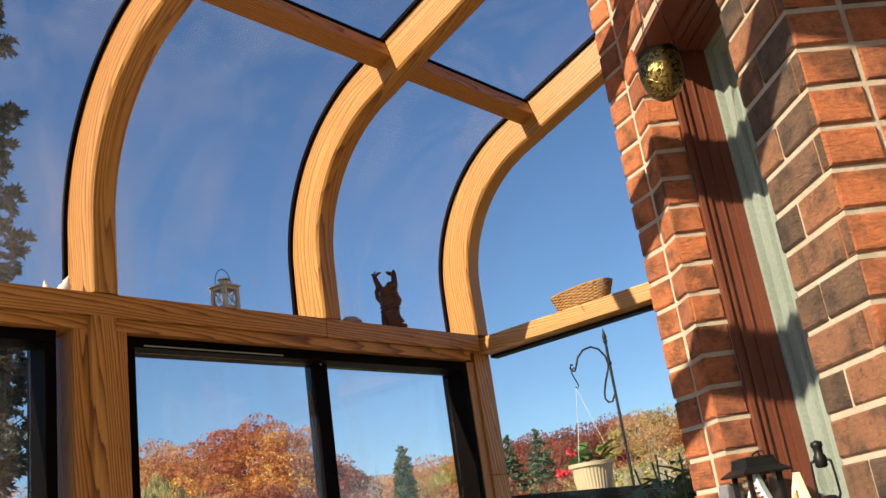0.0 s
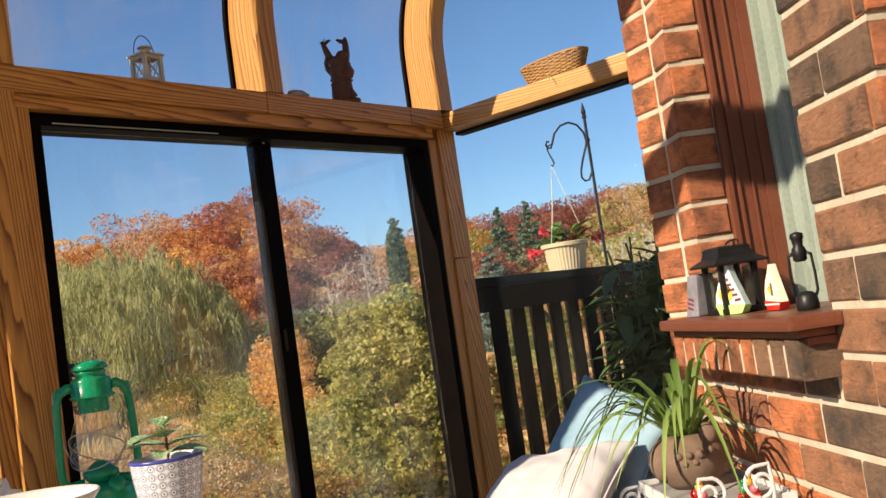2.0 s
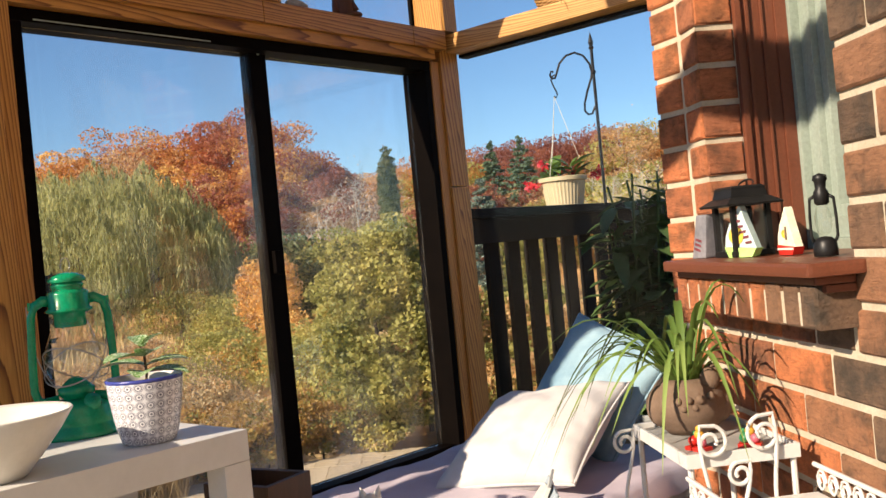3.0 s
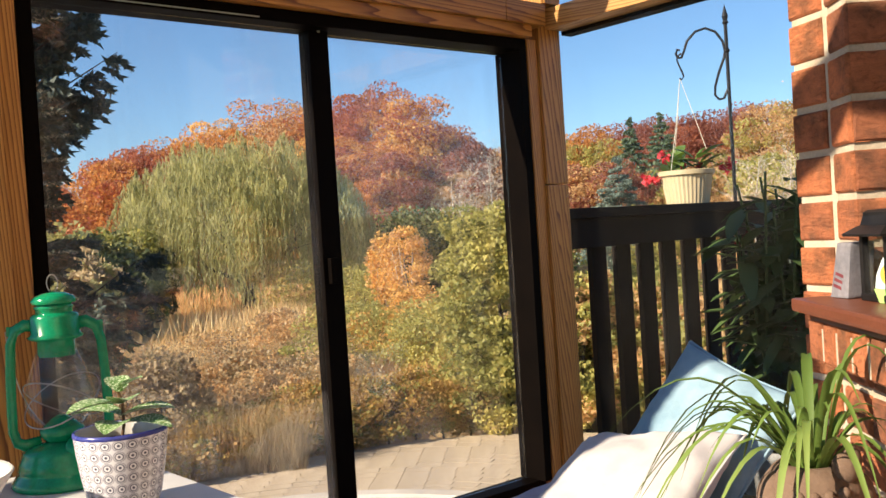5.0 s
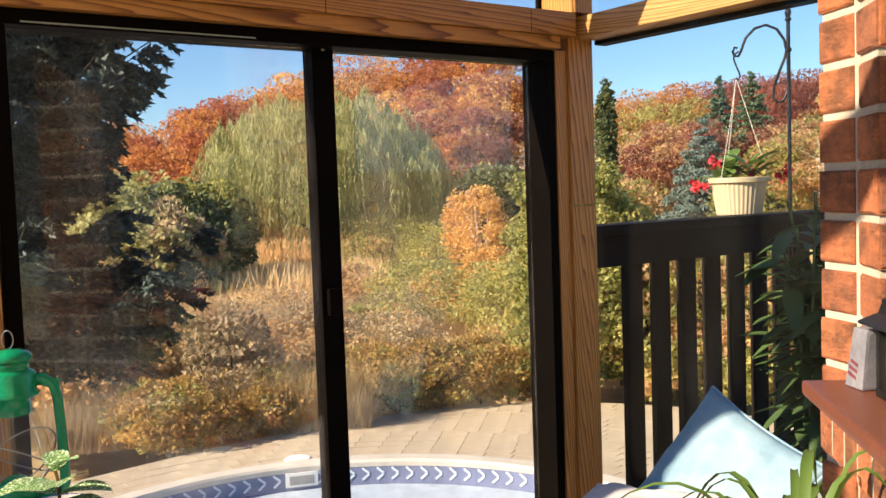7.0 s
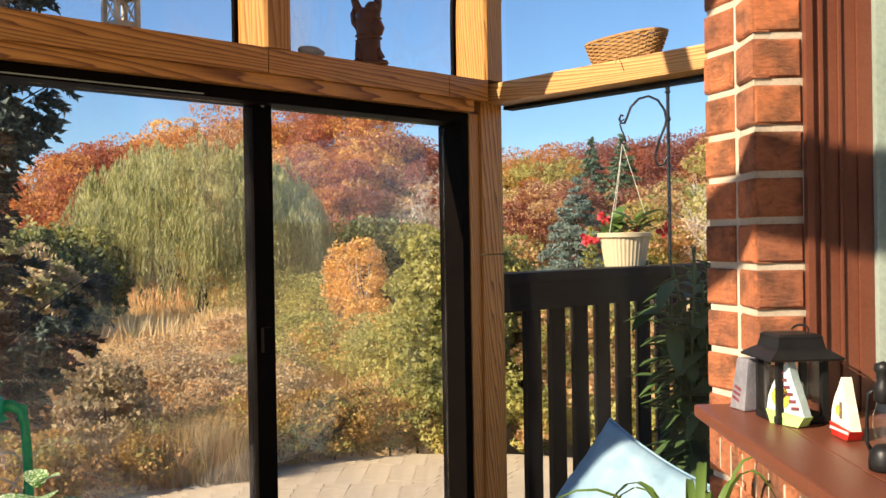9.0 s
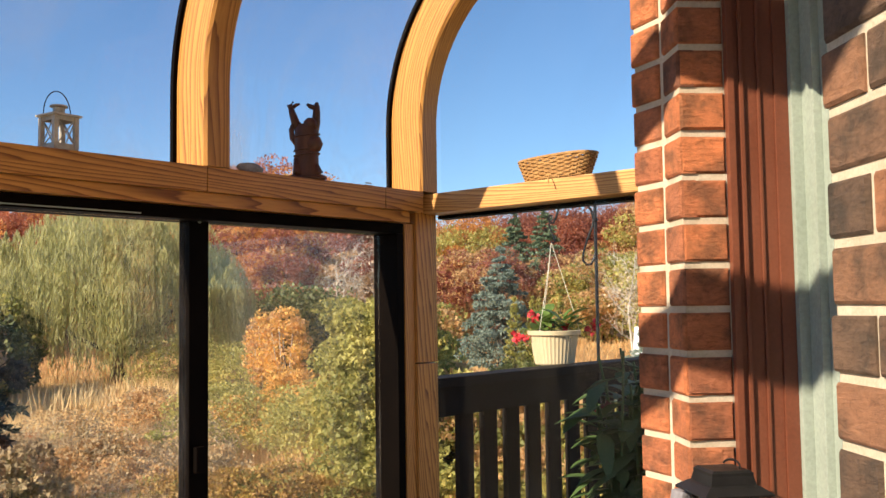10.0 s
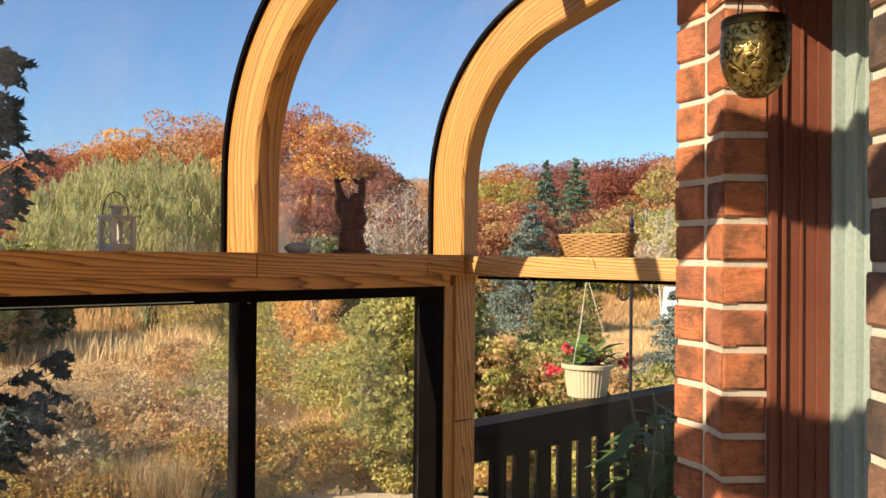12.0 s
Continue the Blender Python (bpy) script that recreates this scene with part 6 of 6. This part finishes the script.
for az, d, el, w, lf in rows:
    p = out_at(az, d)
    h = (1.1 + d * math.tan(radians(el))) - p.z
    kinds = lf if isinstance(lf, list) else [lf]
    word = {ORANGE: "orange", RED: "red", MAROON: "dark red", TAN: "tan", YGREEN: "yellow-green"}[kinds[0]]
    broadleaf("maple_tree", p, h, w * 1.12, 0.215, lf, 25000, "tall autumn tree with %s leaves on the wooded slope" % word, 0.08, 90, "tree", "autumn trees on the slope", fine=True)
# bare grey trees in the dip of the wood, and dark underwood below them
for i, (az, d, el) in enumerate([(137.6, 70, 4.2), (136.6, 66, 4.6), (135.6, 72, 4.4), (138.6, 64, 3.4), (134.4, 70, 4.2), (119.0, 60, 3.6), (117.6, 58, 3.8), (121.0, 62, 3.0)]):
    p = out_at(az, d)
    h = 1.1 + d * math.tan(radians(el)) - p.z
    t = empty("bare_tree", p, "bare grey tree with fine leafless branches", "tree", "bare trees")
    bm = bmesh.new()
    branches(bm, Vector((0, 0, -0.2)), h, h * 0.5, 26, h * 0.34, 0.10, 1.1, 9)
    part("trunk", bm, PALEBARK if i % 2 else BARK, t)
    quads_mesh("crown", leaf_quads(rng.normal(size=(500, 3)) * np.array([h * 0.13, h * 0.13, h * 0.2]) + np.array([0, 0, h * 0.62]), 0.22, 0.4), TWIG, t)
for az, d, h, w, lf in [(160.5, 40, 4.1, 5.5, DEEPGREEN), (158.6, 44, 4.6, 4.5, [DEEPGREEN, GREEN]), (163, 42, 4.8, 6, [YGREEN, WILLOW]), (166, 38, 5.2, 6, WILLOW), (161.8, 36, 3.6, 4.5, [BRUSH, WILLOW]),
                        (141.0, 56, 5.0, 7, DEEPGREEN), (138.6, 52, 4.2, 6, [GREEN, DEEPGREEN]), (143.4, 58, 5.0, 6, [MAROON, GREEN]), (136.2, 50, 3.6, 6, DEEPGREEN), (134, 52, 4.0, 6, [GREEN, TAN]), (145.6, 54, 4.4, 5, TAN)]:
    broadleaf("shrub_tree", out_at(az, d), h, w, 0.22, lf, 9000, "rounded leafy shrub tree at the edge of the meadow", 0.05, 130, "tree", "shrub trees by the meadow", fine=True)
willow("willow_tree", out_at(151.6, 48), 9.2, 12.6, "broad weeping willow with hanging yellow-green strands")
# conifers
for az, d, el, w in [(128.0, 86, 6.3, 5.6), (126.2, 84, 6.3, 7.4)]:
    p = out_at(az, d)
    conifer("spruce_tree", p, 1.1 + d * math.tan(radians(el)) - p.z, w, 0.34, FIRGREEN, 13000, "slim dark green spruce rising over the wood", 0.2, 22, "tree", "spruces on the slope")
p = out_at(128.9, 46)
conifer("blue_spruce", p, 1.1 + 46 * math.tan(radians(4.0)) - p.z, 5.6, 0.17, BLUEFIR, 26000, "blue-grey spruce with dense frosted boughs", 0.2, 16)
p = out_at(119.6, 27)
conifer("blue_spruce", p, 1.1 + 27 * math.tan(radians(0.6)) - p.z, 3.4, 0.13, BLUEFIR, 12000, "blue-grey spruce with dense frosted boughs", 0.2, 16)
for az in (128.1, 127.0, 126.6, 125.3):
    p = out_at(az, 33)
    conifer("cedar_column", p, 1.1 + 33 * math.tan(radians(0.9)) - p.z, 1.1, 0.15, GREEN, 2600, "narrow upright green cedar in a row", -0.5, 20, "tree", "row of cedars", tip=1.3)
p = out_at(134.5, 62)
broadleaf("poplar", p, 1.1 + 62 * math.tan(radians(6.4)) - p.z, 1.3, 0.17, DEEPGREEN, 15000, "slim dark green poplar over the wood", 0.30, 600, fine=True)


def near_spruce(p, h, reach, low, label):
    """A spruce seen close by: tiers of boughs, side twigs on each, short needles all along the twigs."""
    t = empty("spruce_tree", p, label, "tree")
    bm = bmesh.new()
    add_tube(bm, [(0, 0, -0.2), (0, 0, h * 0.5), (0, 0, h)], [0.15, 0.10, 0.01], 9)
    pts, dirs = [], []
    tiers = 38
    for i in range(tiers):
        f = i / tiers
        z0 = low + (h - low) * f
        nb = 15 if f < 0.5 else 7
        for b in range(nb):
            a = 2 * math.pi * (b + rng.uniform(-0.25, 0.25)) / nb + i * 0.9
            ln = reach * (1 - f) ** 0.8 * rng.uniform(0.72, 1.08) * (0.66 if i in (3, 4) else 0.86 if i < 1 else 1.0) + 0.05
            z = z0 + rng.normal() * 0.05
            d = np.array([math.cos(a), math.sin(a), 0.0])
            side = np.array([-math.sin(a), math.cos(a), 0.0])
            u = np.linspace(0, 1, 12)
            spine = np.outer(u * ln, d)
            spine[:, 2] = z - ln * 0.34 * np.sin(u * 2.1) + ln * 0.22 * u ** 3
            add_tube(bm, [Vector(spine[k]) for k in (0, 4, 8, 11)], [0.013, 0.009, 0.005, 0.002], 5)
            for s in range(36 if f < 0.5 else 16):
                k = 0.10 + 0.90 * rng.uniform() ** 0.8
                root = np.array([np.interp(k, u, spine[:, c]) for c in range(3)])
                tl = ln * 0.34 * (1.12 - k) * rng.uniform(0.6, 1.2) + 0.07
                td = d * rng.uniform(0.5, 1.0) + side * rng.choice((-1, 1)) * rng.uniform(0.35, 1.0) + np.array([0, 0, rng.uniform(-0.45, 0.16)])
                td /= np.linalg.norm(td)
                m = int(20 + tl * 86)
                v = rng.uniform(0, 1, m)
                q = root + np.outer(v * tl, td)
                q[:, 2] -= 0.18 * tl * v * v
                pts.append(q)
                dirs.append(np.tile(td, (m, 1)))
    c, d = np.concatenate(pts), np.concatenate(dirs)
    n = len(c)
    nd = d * 0.8 + rng.normal(size=(n, 3)) * 0.5
    nd /= np.linalg.norm(nd, axis=1, keepdims=True)
    s = np.cross(nd, rng.normal(size=(n, 3)))
    s /= np.linalg.norm(s, axis=1, keepdims=True)
    e = nd * (0.046 * rng.uniform(0.7, 1.3, n))[:, None]
    part("trunk", bm, BARK, t)
    quads_mesh("crown", np.stack([c - s * 0.0165, c + s * 0.0165, c + e], axis=1), SPRUCE, t, per=3)
    return t


near_spruce(out_at(170.4, 5.6, GZ), 12.5, 1.20, 2.85, "tall dark spruce with drooping boughs near the house")
# the leafy shrub by the terrace, the birch clump, far bushes
broadleaf("hazel_shrub", out_at(136.4, 15.2), 3.75, 2.3, 0.072, [YGREEN, GREEN, GREEN], 38000, "tall yellow-green shrub beside the paved terrace", 0.02, 130, "shrub", fine=True)
for az, d, h, w in [(131.6, 15.2, 2.7, 2.2), (129.2, 16, 2.5, 2.4), (126.6, 15, 2.35, 2.2), (124.2, 14.5, 2.2, 2.0), (121.8, 15, 2.1, 2.2), (119.4, 14, 1.9, 2.0), (133.6, 17, 2.8, 2.0)]:
    broadleaf("garden_shrub", out_at(az, d), h, w, 0.074, [YGREEN, GREEN, TAN], 17000, "dense yellow-green garden shrub turning for autumn", 0.02, 90, "shrub", "shrubs beyond the deck", fine=True)
for az, d, el, w in [(142.1, 31, 0.5, 1.6), (143.3, 33, 0.2, 1.3)]:
    p = out_at(az, d)
    t = broadleaf("birch_tree", p, 1.1 + d * math.tan(radians(el)) - p.z, w, 0.085, [GOLD, GOLD, TAN], 5200, "young birch with pale stems and orange leaves", 0.25, 220, "tree", "birches in the meadow", fine=True)
    bm = bmesh.new()
    for k in range(5):
        a = k * 1.3
        add_tube(bm, [(0, 0, -0.1), (0.15 * math.cos(a), 0.15 * math.sin(a), 1.2), (0.45 * math.cos(a), 0.45 * math.sin(a), 3.2)], [0.035, 0.028, 0.01], 5)
    part("stem", bm, PALEBARK, t)
for az, d, h, w, lf in [(146.0, 25, 1.8, 2.6, YGREEN), (143.8, 24, 1.7, 2.2, [YGREEN, GOLD]), (140.4, 22, 1.9, 2.4, YGREEN), (141.8, 27, 2.0, 2.0, GOLD), (149.6, 27, 1.5, 2.2, [TAN, BRUSH]), (138.4, 24, 2.0, 2.2, YGREEN),
                        (147.6, 42, 2.6, 5.0, [YGREEN, GREEN]), (144.6, 40, 2.2, 4.0, YGREEN), (151.8, 18, 1.2, 1.6, [BRUSH, TAN]), (148.6, 19, 1.2, 1.4, YGREEN), (162.4, 15.2, 1.6, 1.8, [BRUSH, TAN]), (166, 14.8, 1.7, 1.8, [BRUSH, TAN]), (157.2, 14.2, 1.7, 1.3, BRUSH)]:
    broadleaf("meadow_bush", out_at(az, d), h, w, 0.07, lf, 8000, "low bush in the meadow with autumn leaves", 0.02, 130, "shrub", "bushes in the meadow", fine=True)
for az, d in [(137.0, 16.0), (138.8, 15.7), (140.5, 15.4), (142.2, 15.2), (143.9, 15.0), (145.6, 14.9), (147.3, 14.8), (149.0, 14.6), (150.7, 14.4), (152.4, 14.3), (154.2, 14.1), (156.0, 13.9), (159, 13.6), (161.2, 13.4)]:
    broadleaf("hedge_bush", out_at(az, d), 1.0 if az < 150 else 0.85, 1.45, 0.052, [HEDGE, HEDGE, HEDGE, GREEN], 10000, "clipped brown and green hedge bush behind the terrace", 0.0, 120, "shrub", "hedge behind the terrace", fine=True)


r5 = random.Random(23)
for i in range(34):
    az, d = r5.uniform(147, 169), r5.uniform(14.6, 23.5)
    lf = ([BRUSH, TAN], [BRUSH, BRUSH, GREEN], [BRUSH, TAN, YGREEN], [BRUSH, BRUSH, TAN])[i % 4]
    broadleaf("brush_bush", out_at(az, d), r5.uniform(0.9, 1.55), r5.uniform(1.2, 2.1), 0.050, lf, 6200, "grey-brown half-bare bush at the meadow's edge", 0.02, 120, "shrub", "brush at the meadow's edge", fine=True)


def blades(name, n, d0, d1, a0, a1, h, w, mat, lean=0.25, label=""):
    """Upright stalks scattered over a stretch of the ground."""
    d = np.sqrt(rng.uniform(d0 * d0, d1 * d1, n))
    a = np.radians(rng.uniform(a0, a1, n))
    x, y = EYE_X + d * np.cos(a), EYE_Y + d * np.sin(a)
    patch = np.sin(x * 0.9 + 1.3 * np.sin(y * 0.5)) * np.sin(y * 0.8 + np.sin(x * 0.4)) * 0.35 + 0.8
    z = np.array([ground_z(p, q) for p, q in zip(x, y)])
    hh = h * rng.uniform(0.5, 1.15, n) * patch
    ww = w * (0.5 + d / d1)
    t = rng.uniform(0, 2 * math.pi, n)
    p = np.stack([x, y, z], axis=1)
    s = np.stack([np.cos(t) * ww, np.sin(t) * ww, np.zeros(n)], axis=1)
    top = p + np.stack([rng.normal(size=n) * lean * hh, rng.normal(size=n) * lean * hh, hh], axis=1)
    ob = quads_mesh(name, np.stack([p - s, p + s, top], axis=1), mat, per=3)
    return tagged(ob, label, "grass", kind="stuff")


blades("meadow_grass", 210000, 17, 56, 112, 172, 0.50, 0.014, STRAW, 0.34, "tall golden dry meadow grass")
blades("meadow_grass_far", 22000, 48, 78, 112, 172, 0.9, 0.06, TAN, 0.45, "brown dry grass before the wood")
blades("brush_twigs", 62000, 14.6, 23, 148, 172, 1.1, 0.007, BRUSH, 0.34, "grey-brown leafless brush behind the hedge")
blades("brush_thicket", 34000, 13.4, 16.0, 149, 168, 0.95, 0.0038, BRUSH, 0.26, "grey-brown thicket of bare upright twigs by the paving")
blades("brush_stalks", 15000, 17, 27, 112, 147, 0.8, 0.012, TAN, 0.3, "dry stalks and weeds by the meadow")
blades("cattails", 7000, 34, 44, 148, 166, 1.1, 0.035, STRAW, 0.3, "green-yellow cattails at the wet edge")


def far_house(at, yaw, w, d, h, wall_m, roof_m, label):
    t = empty("house", pose(at.x, at.y, at.z - 0.3, 0, 0, yaw), label, "house")
    part("wall", box((-w / 2, -d / 2, 0), (w / 2, d / 2, h), 0.02), wall_m, t)
    bm = bmesh.new()
    a = [bm.verts.new((x, y, z)) for x in (-w / 2 - 0.4, w / 2 + 0.4) for y, z in ((-d / 2 - 0.4, h + 0.002), (d / 2 + 0.4, h + 0.002), (0, h + d * 0.34))]
    bm.faces.new((a[0], a[1], a[2]))
    bm.faces.new((a[3], a[5], a[4]))
    for i, j in ((0, 1), (1, 2), (2, 0)):
        bm.faces.new((a[i], a[3 + i], a[3 + j], a[j]))
    part("roof", bm, roof_m, t)
    for k in range(3):
        x = -w / 3 + k * w / 3
        win = part("window", box((x - 0.5, -d / 2 - 0.05, h * 0.45), (x + 0.5, -d / 2 - 0.003, h * 0.45 + 1.2)), WHITE_OUT, t, "white window frame")
        part("pane", box((x - 0.42, -d / 2 - 0.07, h * 0.45 + 0.08), (x + 0.42, -d / 2 - 0.053, h * 0.45 + 1.12)), DARK, win)


CLAY = surf("far_brick", (0.30, 0.15, 0.10), (0.38, 0.20, 0.13), 2, 0.9)
SHINGLE = surf("far_shingle", (0.16, 0.14, 0.13), (0.24, 0.21, 0.19), 3, 0.9)
SIDING = surf("far_siding", (0.60, 0.52, 0.42), (0.68, 0.60, 0.50), 3, 0.8)
far_house(out_at(131.3, 92), 40, 5, 4, 3.4, CLAY, SHINGLE, "distant brick house half hidden by autumn trees")
far_house(out_at(117.8, 44), 28, 4, 4, 1.7, SIDING, WHITE_OUT, "distant cream sided house with a pale roof")
wb = empty("garden_bench", pose(*out_at(141.5, 34), 0, 0, 50), "small white wooden bench far off in the meadow", "bench")
part("seat", box((-0.6, -0.2, 0.42), (0.6, 0.2, 0.48), 0.01), WHITE_OUT, wb)
part("backrest", box((-0.6, 0.18, 0.6), (0.6, 0.24, 0.9), 0.01), WHITE_OUT, wb)
for x in (-0.55, 0.47):
    for y in (-0.19, 0.17):
        part("leg", box((x, y, -0.1), (x + 0.08, y + 0.06, 0.9 if y > 0 else 0.42)), WHITE_OUT, wb)

# ---------------- brick house wall: pieces ----------------
COURSE, BL = 0.075, 0.203
Z0 = 0.065                                  # middle of a bed joint
wall_brick = empty("wall_brick", kind="structure", label="rough red-brown brick house wall with pale mortar")
OPEN = [(0.0, 0.51, 0.80, 2.075), (0.745, 1.40, 0.80, 2.075)]    # s0, s1, z0, z1 of the window openings
bm = bmesh.new()
RE = 0.006                                  # how far the joints lie back
DEPTH = 0.24
for s0, s1, z0, z1 in ((-0.085, 3.3, -0.05, 0.80), (-0.085, 0.0 - RE, 0.80, 2.075), (0.51 + RE, 0.745 - RE, 0.80, 2.075), (1.40 + RE, 3.3, 0.80, 2.075), (-0.085, 3.3, 2.075, 3.4)):
    add_box(bm, (s0, -DEPTH, z0), (s1, -RE, z1), 0, WALL)
part("mortar", bm, MORTAR, wall_brick)
brick_meshes = {}


def brick_mesh(w, h, d, mat):
    """One brick, its front face at n = 0 with worn edges; shared by all of that size."""
    key = (round(w, 3), round(h, 3), round(d, 3), mat.name)
    if key not in brick_meshes:
        b = bmesh.new()
        c = 0.004
        f = [b.verts.new((sx * (w / 2 - c), 0, sz * (h / 2 - c))) for sx, sz in ((-1, -1), (1, -1), (1, 1), (-1, 1))]
        g = [b.verts.new((sx * w / 2, -c, sz * h / 2)) for sx, sz in ((-1, -1), (1, -1), (1, 1), (-1, 1))]
        k = [b.verts.new((sx * w / 2, -d, sz * h / 2)) for sx, sz in ((-1, -1), (1, -1), (1, 1), (-1, 1))]
        b.faces.new(f)
        for i in range(4):
            j = (i + 1) % 4
            b.faces.new((f[i], g[i], g[j], f[j]))
            b.faces.new((g[i], k[i], k[j], g[j]))
        bmesh.ops.recalc_face_normals(b, faces=b.faces)
        me = bpy.data.meshes.new("brick")
        b.to_mesh(me)
        b.free()
        me.materials.append(mat)
        brick_meshes[key] = me
    return brick_meshes[key]


def lay(m, s, z, w, h, n=0.0, d=0.03):
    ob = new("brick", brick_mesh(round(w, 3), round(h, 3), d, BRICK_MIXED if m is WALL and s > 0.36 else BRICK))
    ob.parent = wall_brick
    r = random.Random(int(s * 7919) * 31 + int(z * 1009))
    ob.matrix_world = m @ Matrix.Translation((s, n + r.uniform(-0.0015, 0.002), z)) @ Matrix.Rotation(r.uniform(-0.006, 0.006), 4, "Y")
    return ob


def run(m, a, b, z, h, shift, n=0.0, bl=BL, d=0.03):
    """A course of stretchers from a to b, with cut bricks at the ends."""
    k = math.floor((a - shift) / bl)
    s = shift + k * bl
    while s < b - 0.012:
        lo, hi = max(s + 0.0054, a), min(s + bl - 0.0054, b)
        if hi - lo > 0.018:
            lay(m, (lo + hi) / 2, z, hi - lo, h, n, d)
        s += bl


for k in range(0, 42):
    z = Z0 + COURSE * (k + 0.5)
    lo, hi = z - COURSE / 2 + 0.0060, z + COURSE / 2 - 0.0060
    sh = (k % 2) * BL / 2 + 0.02
    if hi <= 0.79:
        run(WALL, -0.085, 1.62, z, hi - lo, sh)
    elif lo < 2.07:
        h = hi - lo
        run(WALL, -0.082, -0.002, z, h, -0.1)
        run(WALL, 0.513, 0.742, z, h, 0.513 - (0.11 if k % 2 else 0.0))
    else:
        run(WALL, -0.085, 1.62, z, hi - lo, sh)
# cut course under the sill bricks
for i in range(5):
    lay(WALL, -0.03 + i * 0.118, 0.7645, 0.106, 0.034)
# sill of bricks on edge, standing proud
for i in range(10):
    lay(WALL, -0.032 + i * 0.0590, 0.817, 0.049, 0.064, 0.060, 0.083)
part("mortar", box((-0.055, -0.05, 0.788), (0.521, 0.0575, 0.8375), 0, WALL), MORTAR, wall_brick)


# reveals: the far side of each opening, turned towards the room's length
for s, dep in ((0.0, 0.082), (0.745, 0.225)):
    o = on_wall(s, 0, 0)
    jm = Matrix(((-HN.x, HU.x, 0, o.x), (-HN.y, HU.y, 0, o.y), (0, 0, 1, 0), (0, 0, 0, 1)))   # along the reveal into the wall, facing along the wall
    for k in range(9, 27):
        z = Z0 + COURSE * (k + 0.5)
        if s == 0.0:
            lay(jm, dep / 2 + 0.002, z, dep - 0.004, 0.0630, 0.0, 0.03)
        else:
            lay(jm, 0.052, z, 0.098, 0.0630, 0.0, 0.03)
            lay(jm, 0.168, z, 0.110, 0.0630, 0.0, 0.03)
# the canted corner beyond
CORNER = on_wall(-0.085, 0, 0)
ca = radians(-24)
CU = Vector((math.cos(ca), math.sin(ca), 0))
CN = Vector((CU.y, -CU.x, 0))
CM = Matrix(((CU.x, CN.x, 0, CORNER.x), (CU.y, CN.y, 0, CORNER.y), (0, 0, 1, 0), (0, 0, 0, 1)))
bm = bmesh.new()
add_box(bm, (-0.088, -0.30, -0.05), (0.004, -RE, 3.4), 0, CM)
part("mortar", bm, MORTAR, wall_brick)
for k in range(0, 44):
    z = Z0 + COURSE * (k + 0.5)
    lay(CM, -0.052, z, 0.082, 0.0630, 0.0, 0.04)

# the house window in the first opening, and the trim of the second
def house_window(name, s0, s1, dep):
    w = empty(name, kind="structure", label="brown trimmed house window with a sage sash")
    z0, z1 = 0.88, 2.075
    steps = [(0.082, 0.094, 0.016), (0.094, 0.104, 0.009), (0.104, 0.111, 0.013), (0.111, 0.136, 0.006), (0.136, 0.141, 0.011), (0.141, 0.166, 0.006), (0.166, 0.190, 0.010)]
    for a, b, t in steps:
        a, b = a + dep, b + dep
        part("casing", box((s0, -b, z0), (s0 + t, -a, z1), 0.0012, WALL), BROWN, w)
        part("casing", box((s1 - t, -b, z0), (s1, -a, z1), 0.0012, WALL), BROWN, w)
        part("casing", box((s0 + 0.017, -b, z1 - 0.012 - t), (s1 - 0.017, -a, z1 - 0.0125), 0.0012, WALL), BROWN, w)
    part("head", box((s0 + 0.001, -dep - 0.19, z1 - 0.012), (s1 - 0.001, -0.008, z1 - 0.0005), 0.001, WALL), BROWN, w)
    n = dep + 0.190
    for a, b, t, m in ((0.0, 0.022, 0.012, SAGE), (0.022, 0.062, 0.030, SAGE), (0.062, 0.085, 0.044, SAGE)):
        part("sash", box((s0 + a, -n - t - 0.02, z0), (s0 + b, -n - t + 0.012, z1 - a), 0.002, WALL), m, w)
        part("sash", box((s1 - b, -n - t - 0.02, z0), (s1 - a, -n - t + 0.012, z1 - a), 0.002, WALL), m, w)
        part("sash", box((s0 + b, -n - t - 0.02, z1 - b), (s1 - b, -n - t + 0.012, z1 - a), 0.002, WALL), m, w)
        part("sash", box((s0 + b, -n - t - 0.02, z0 + a), (s1 - b, -n - t + 0.012, z0 + b), 0.002, WALL), m, w)
    g = part("pane", box((s0 + 0.085, -n - 0.055, z0 + 0.085), (s1 - 0.085, -n - 0.050, z1 - 0.085), 0, WALL), PANE, w)
    part("blind", box((s0, -n - 0.22, z0), (s1, -n - 0.20, z1), 0, WALL), surf("curtain_" + name, (0.30, 0.29, 0.26), (0.36, 0.35, 0.31), 5, 0.8), w)
    part("box", box((s0, -n - 0.24, z1), (s1, -DEPTH, z1 + 0.02), 0, WALL), BROWN, w)


house_window("window_3", 0.0, 0.51, 0.0)
house_window("window_4", 0.745, 1.40, 0.145)
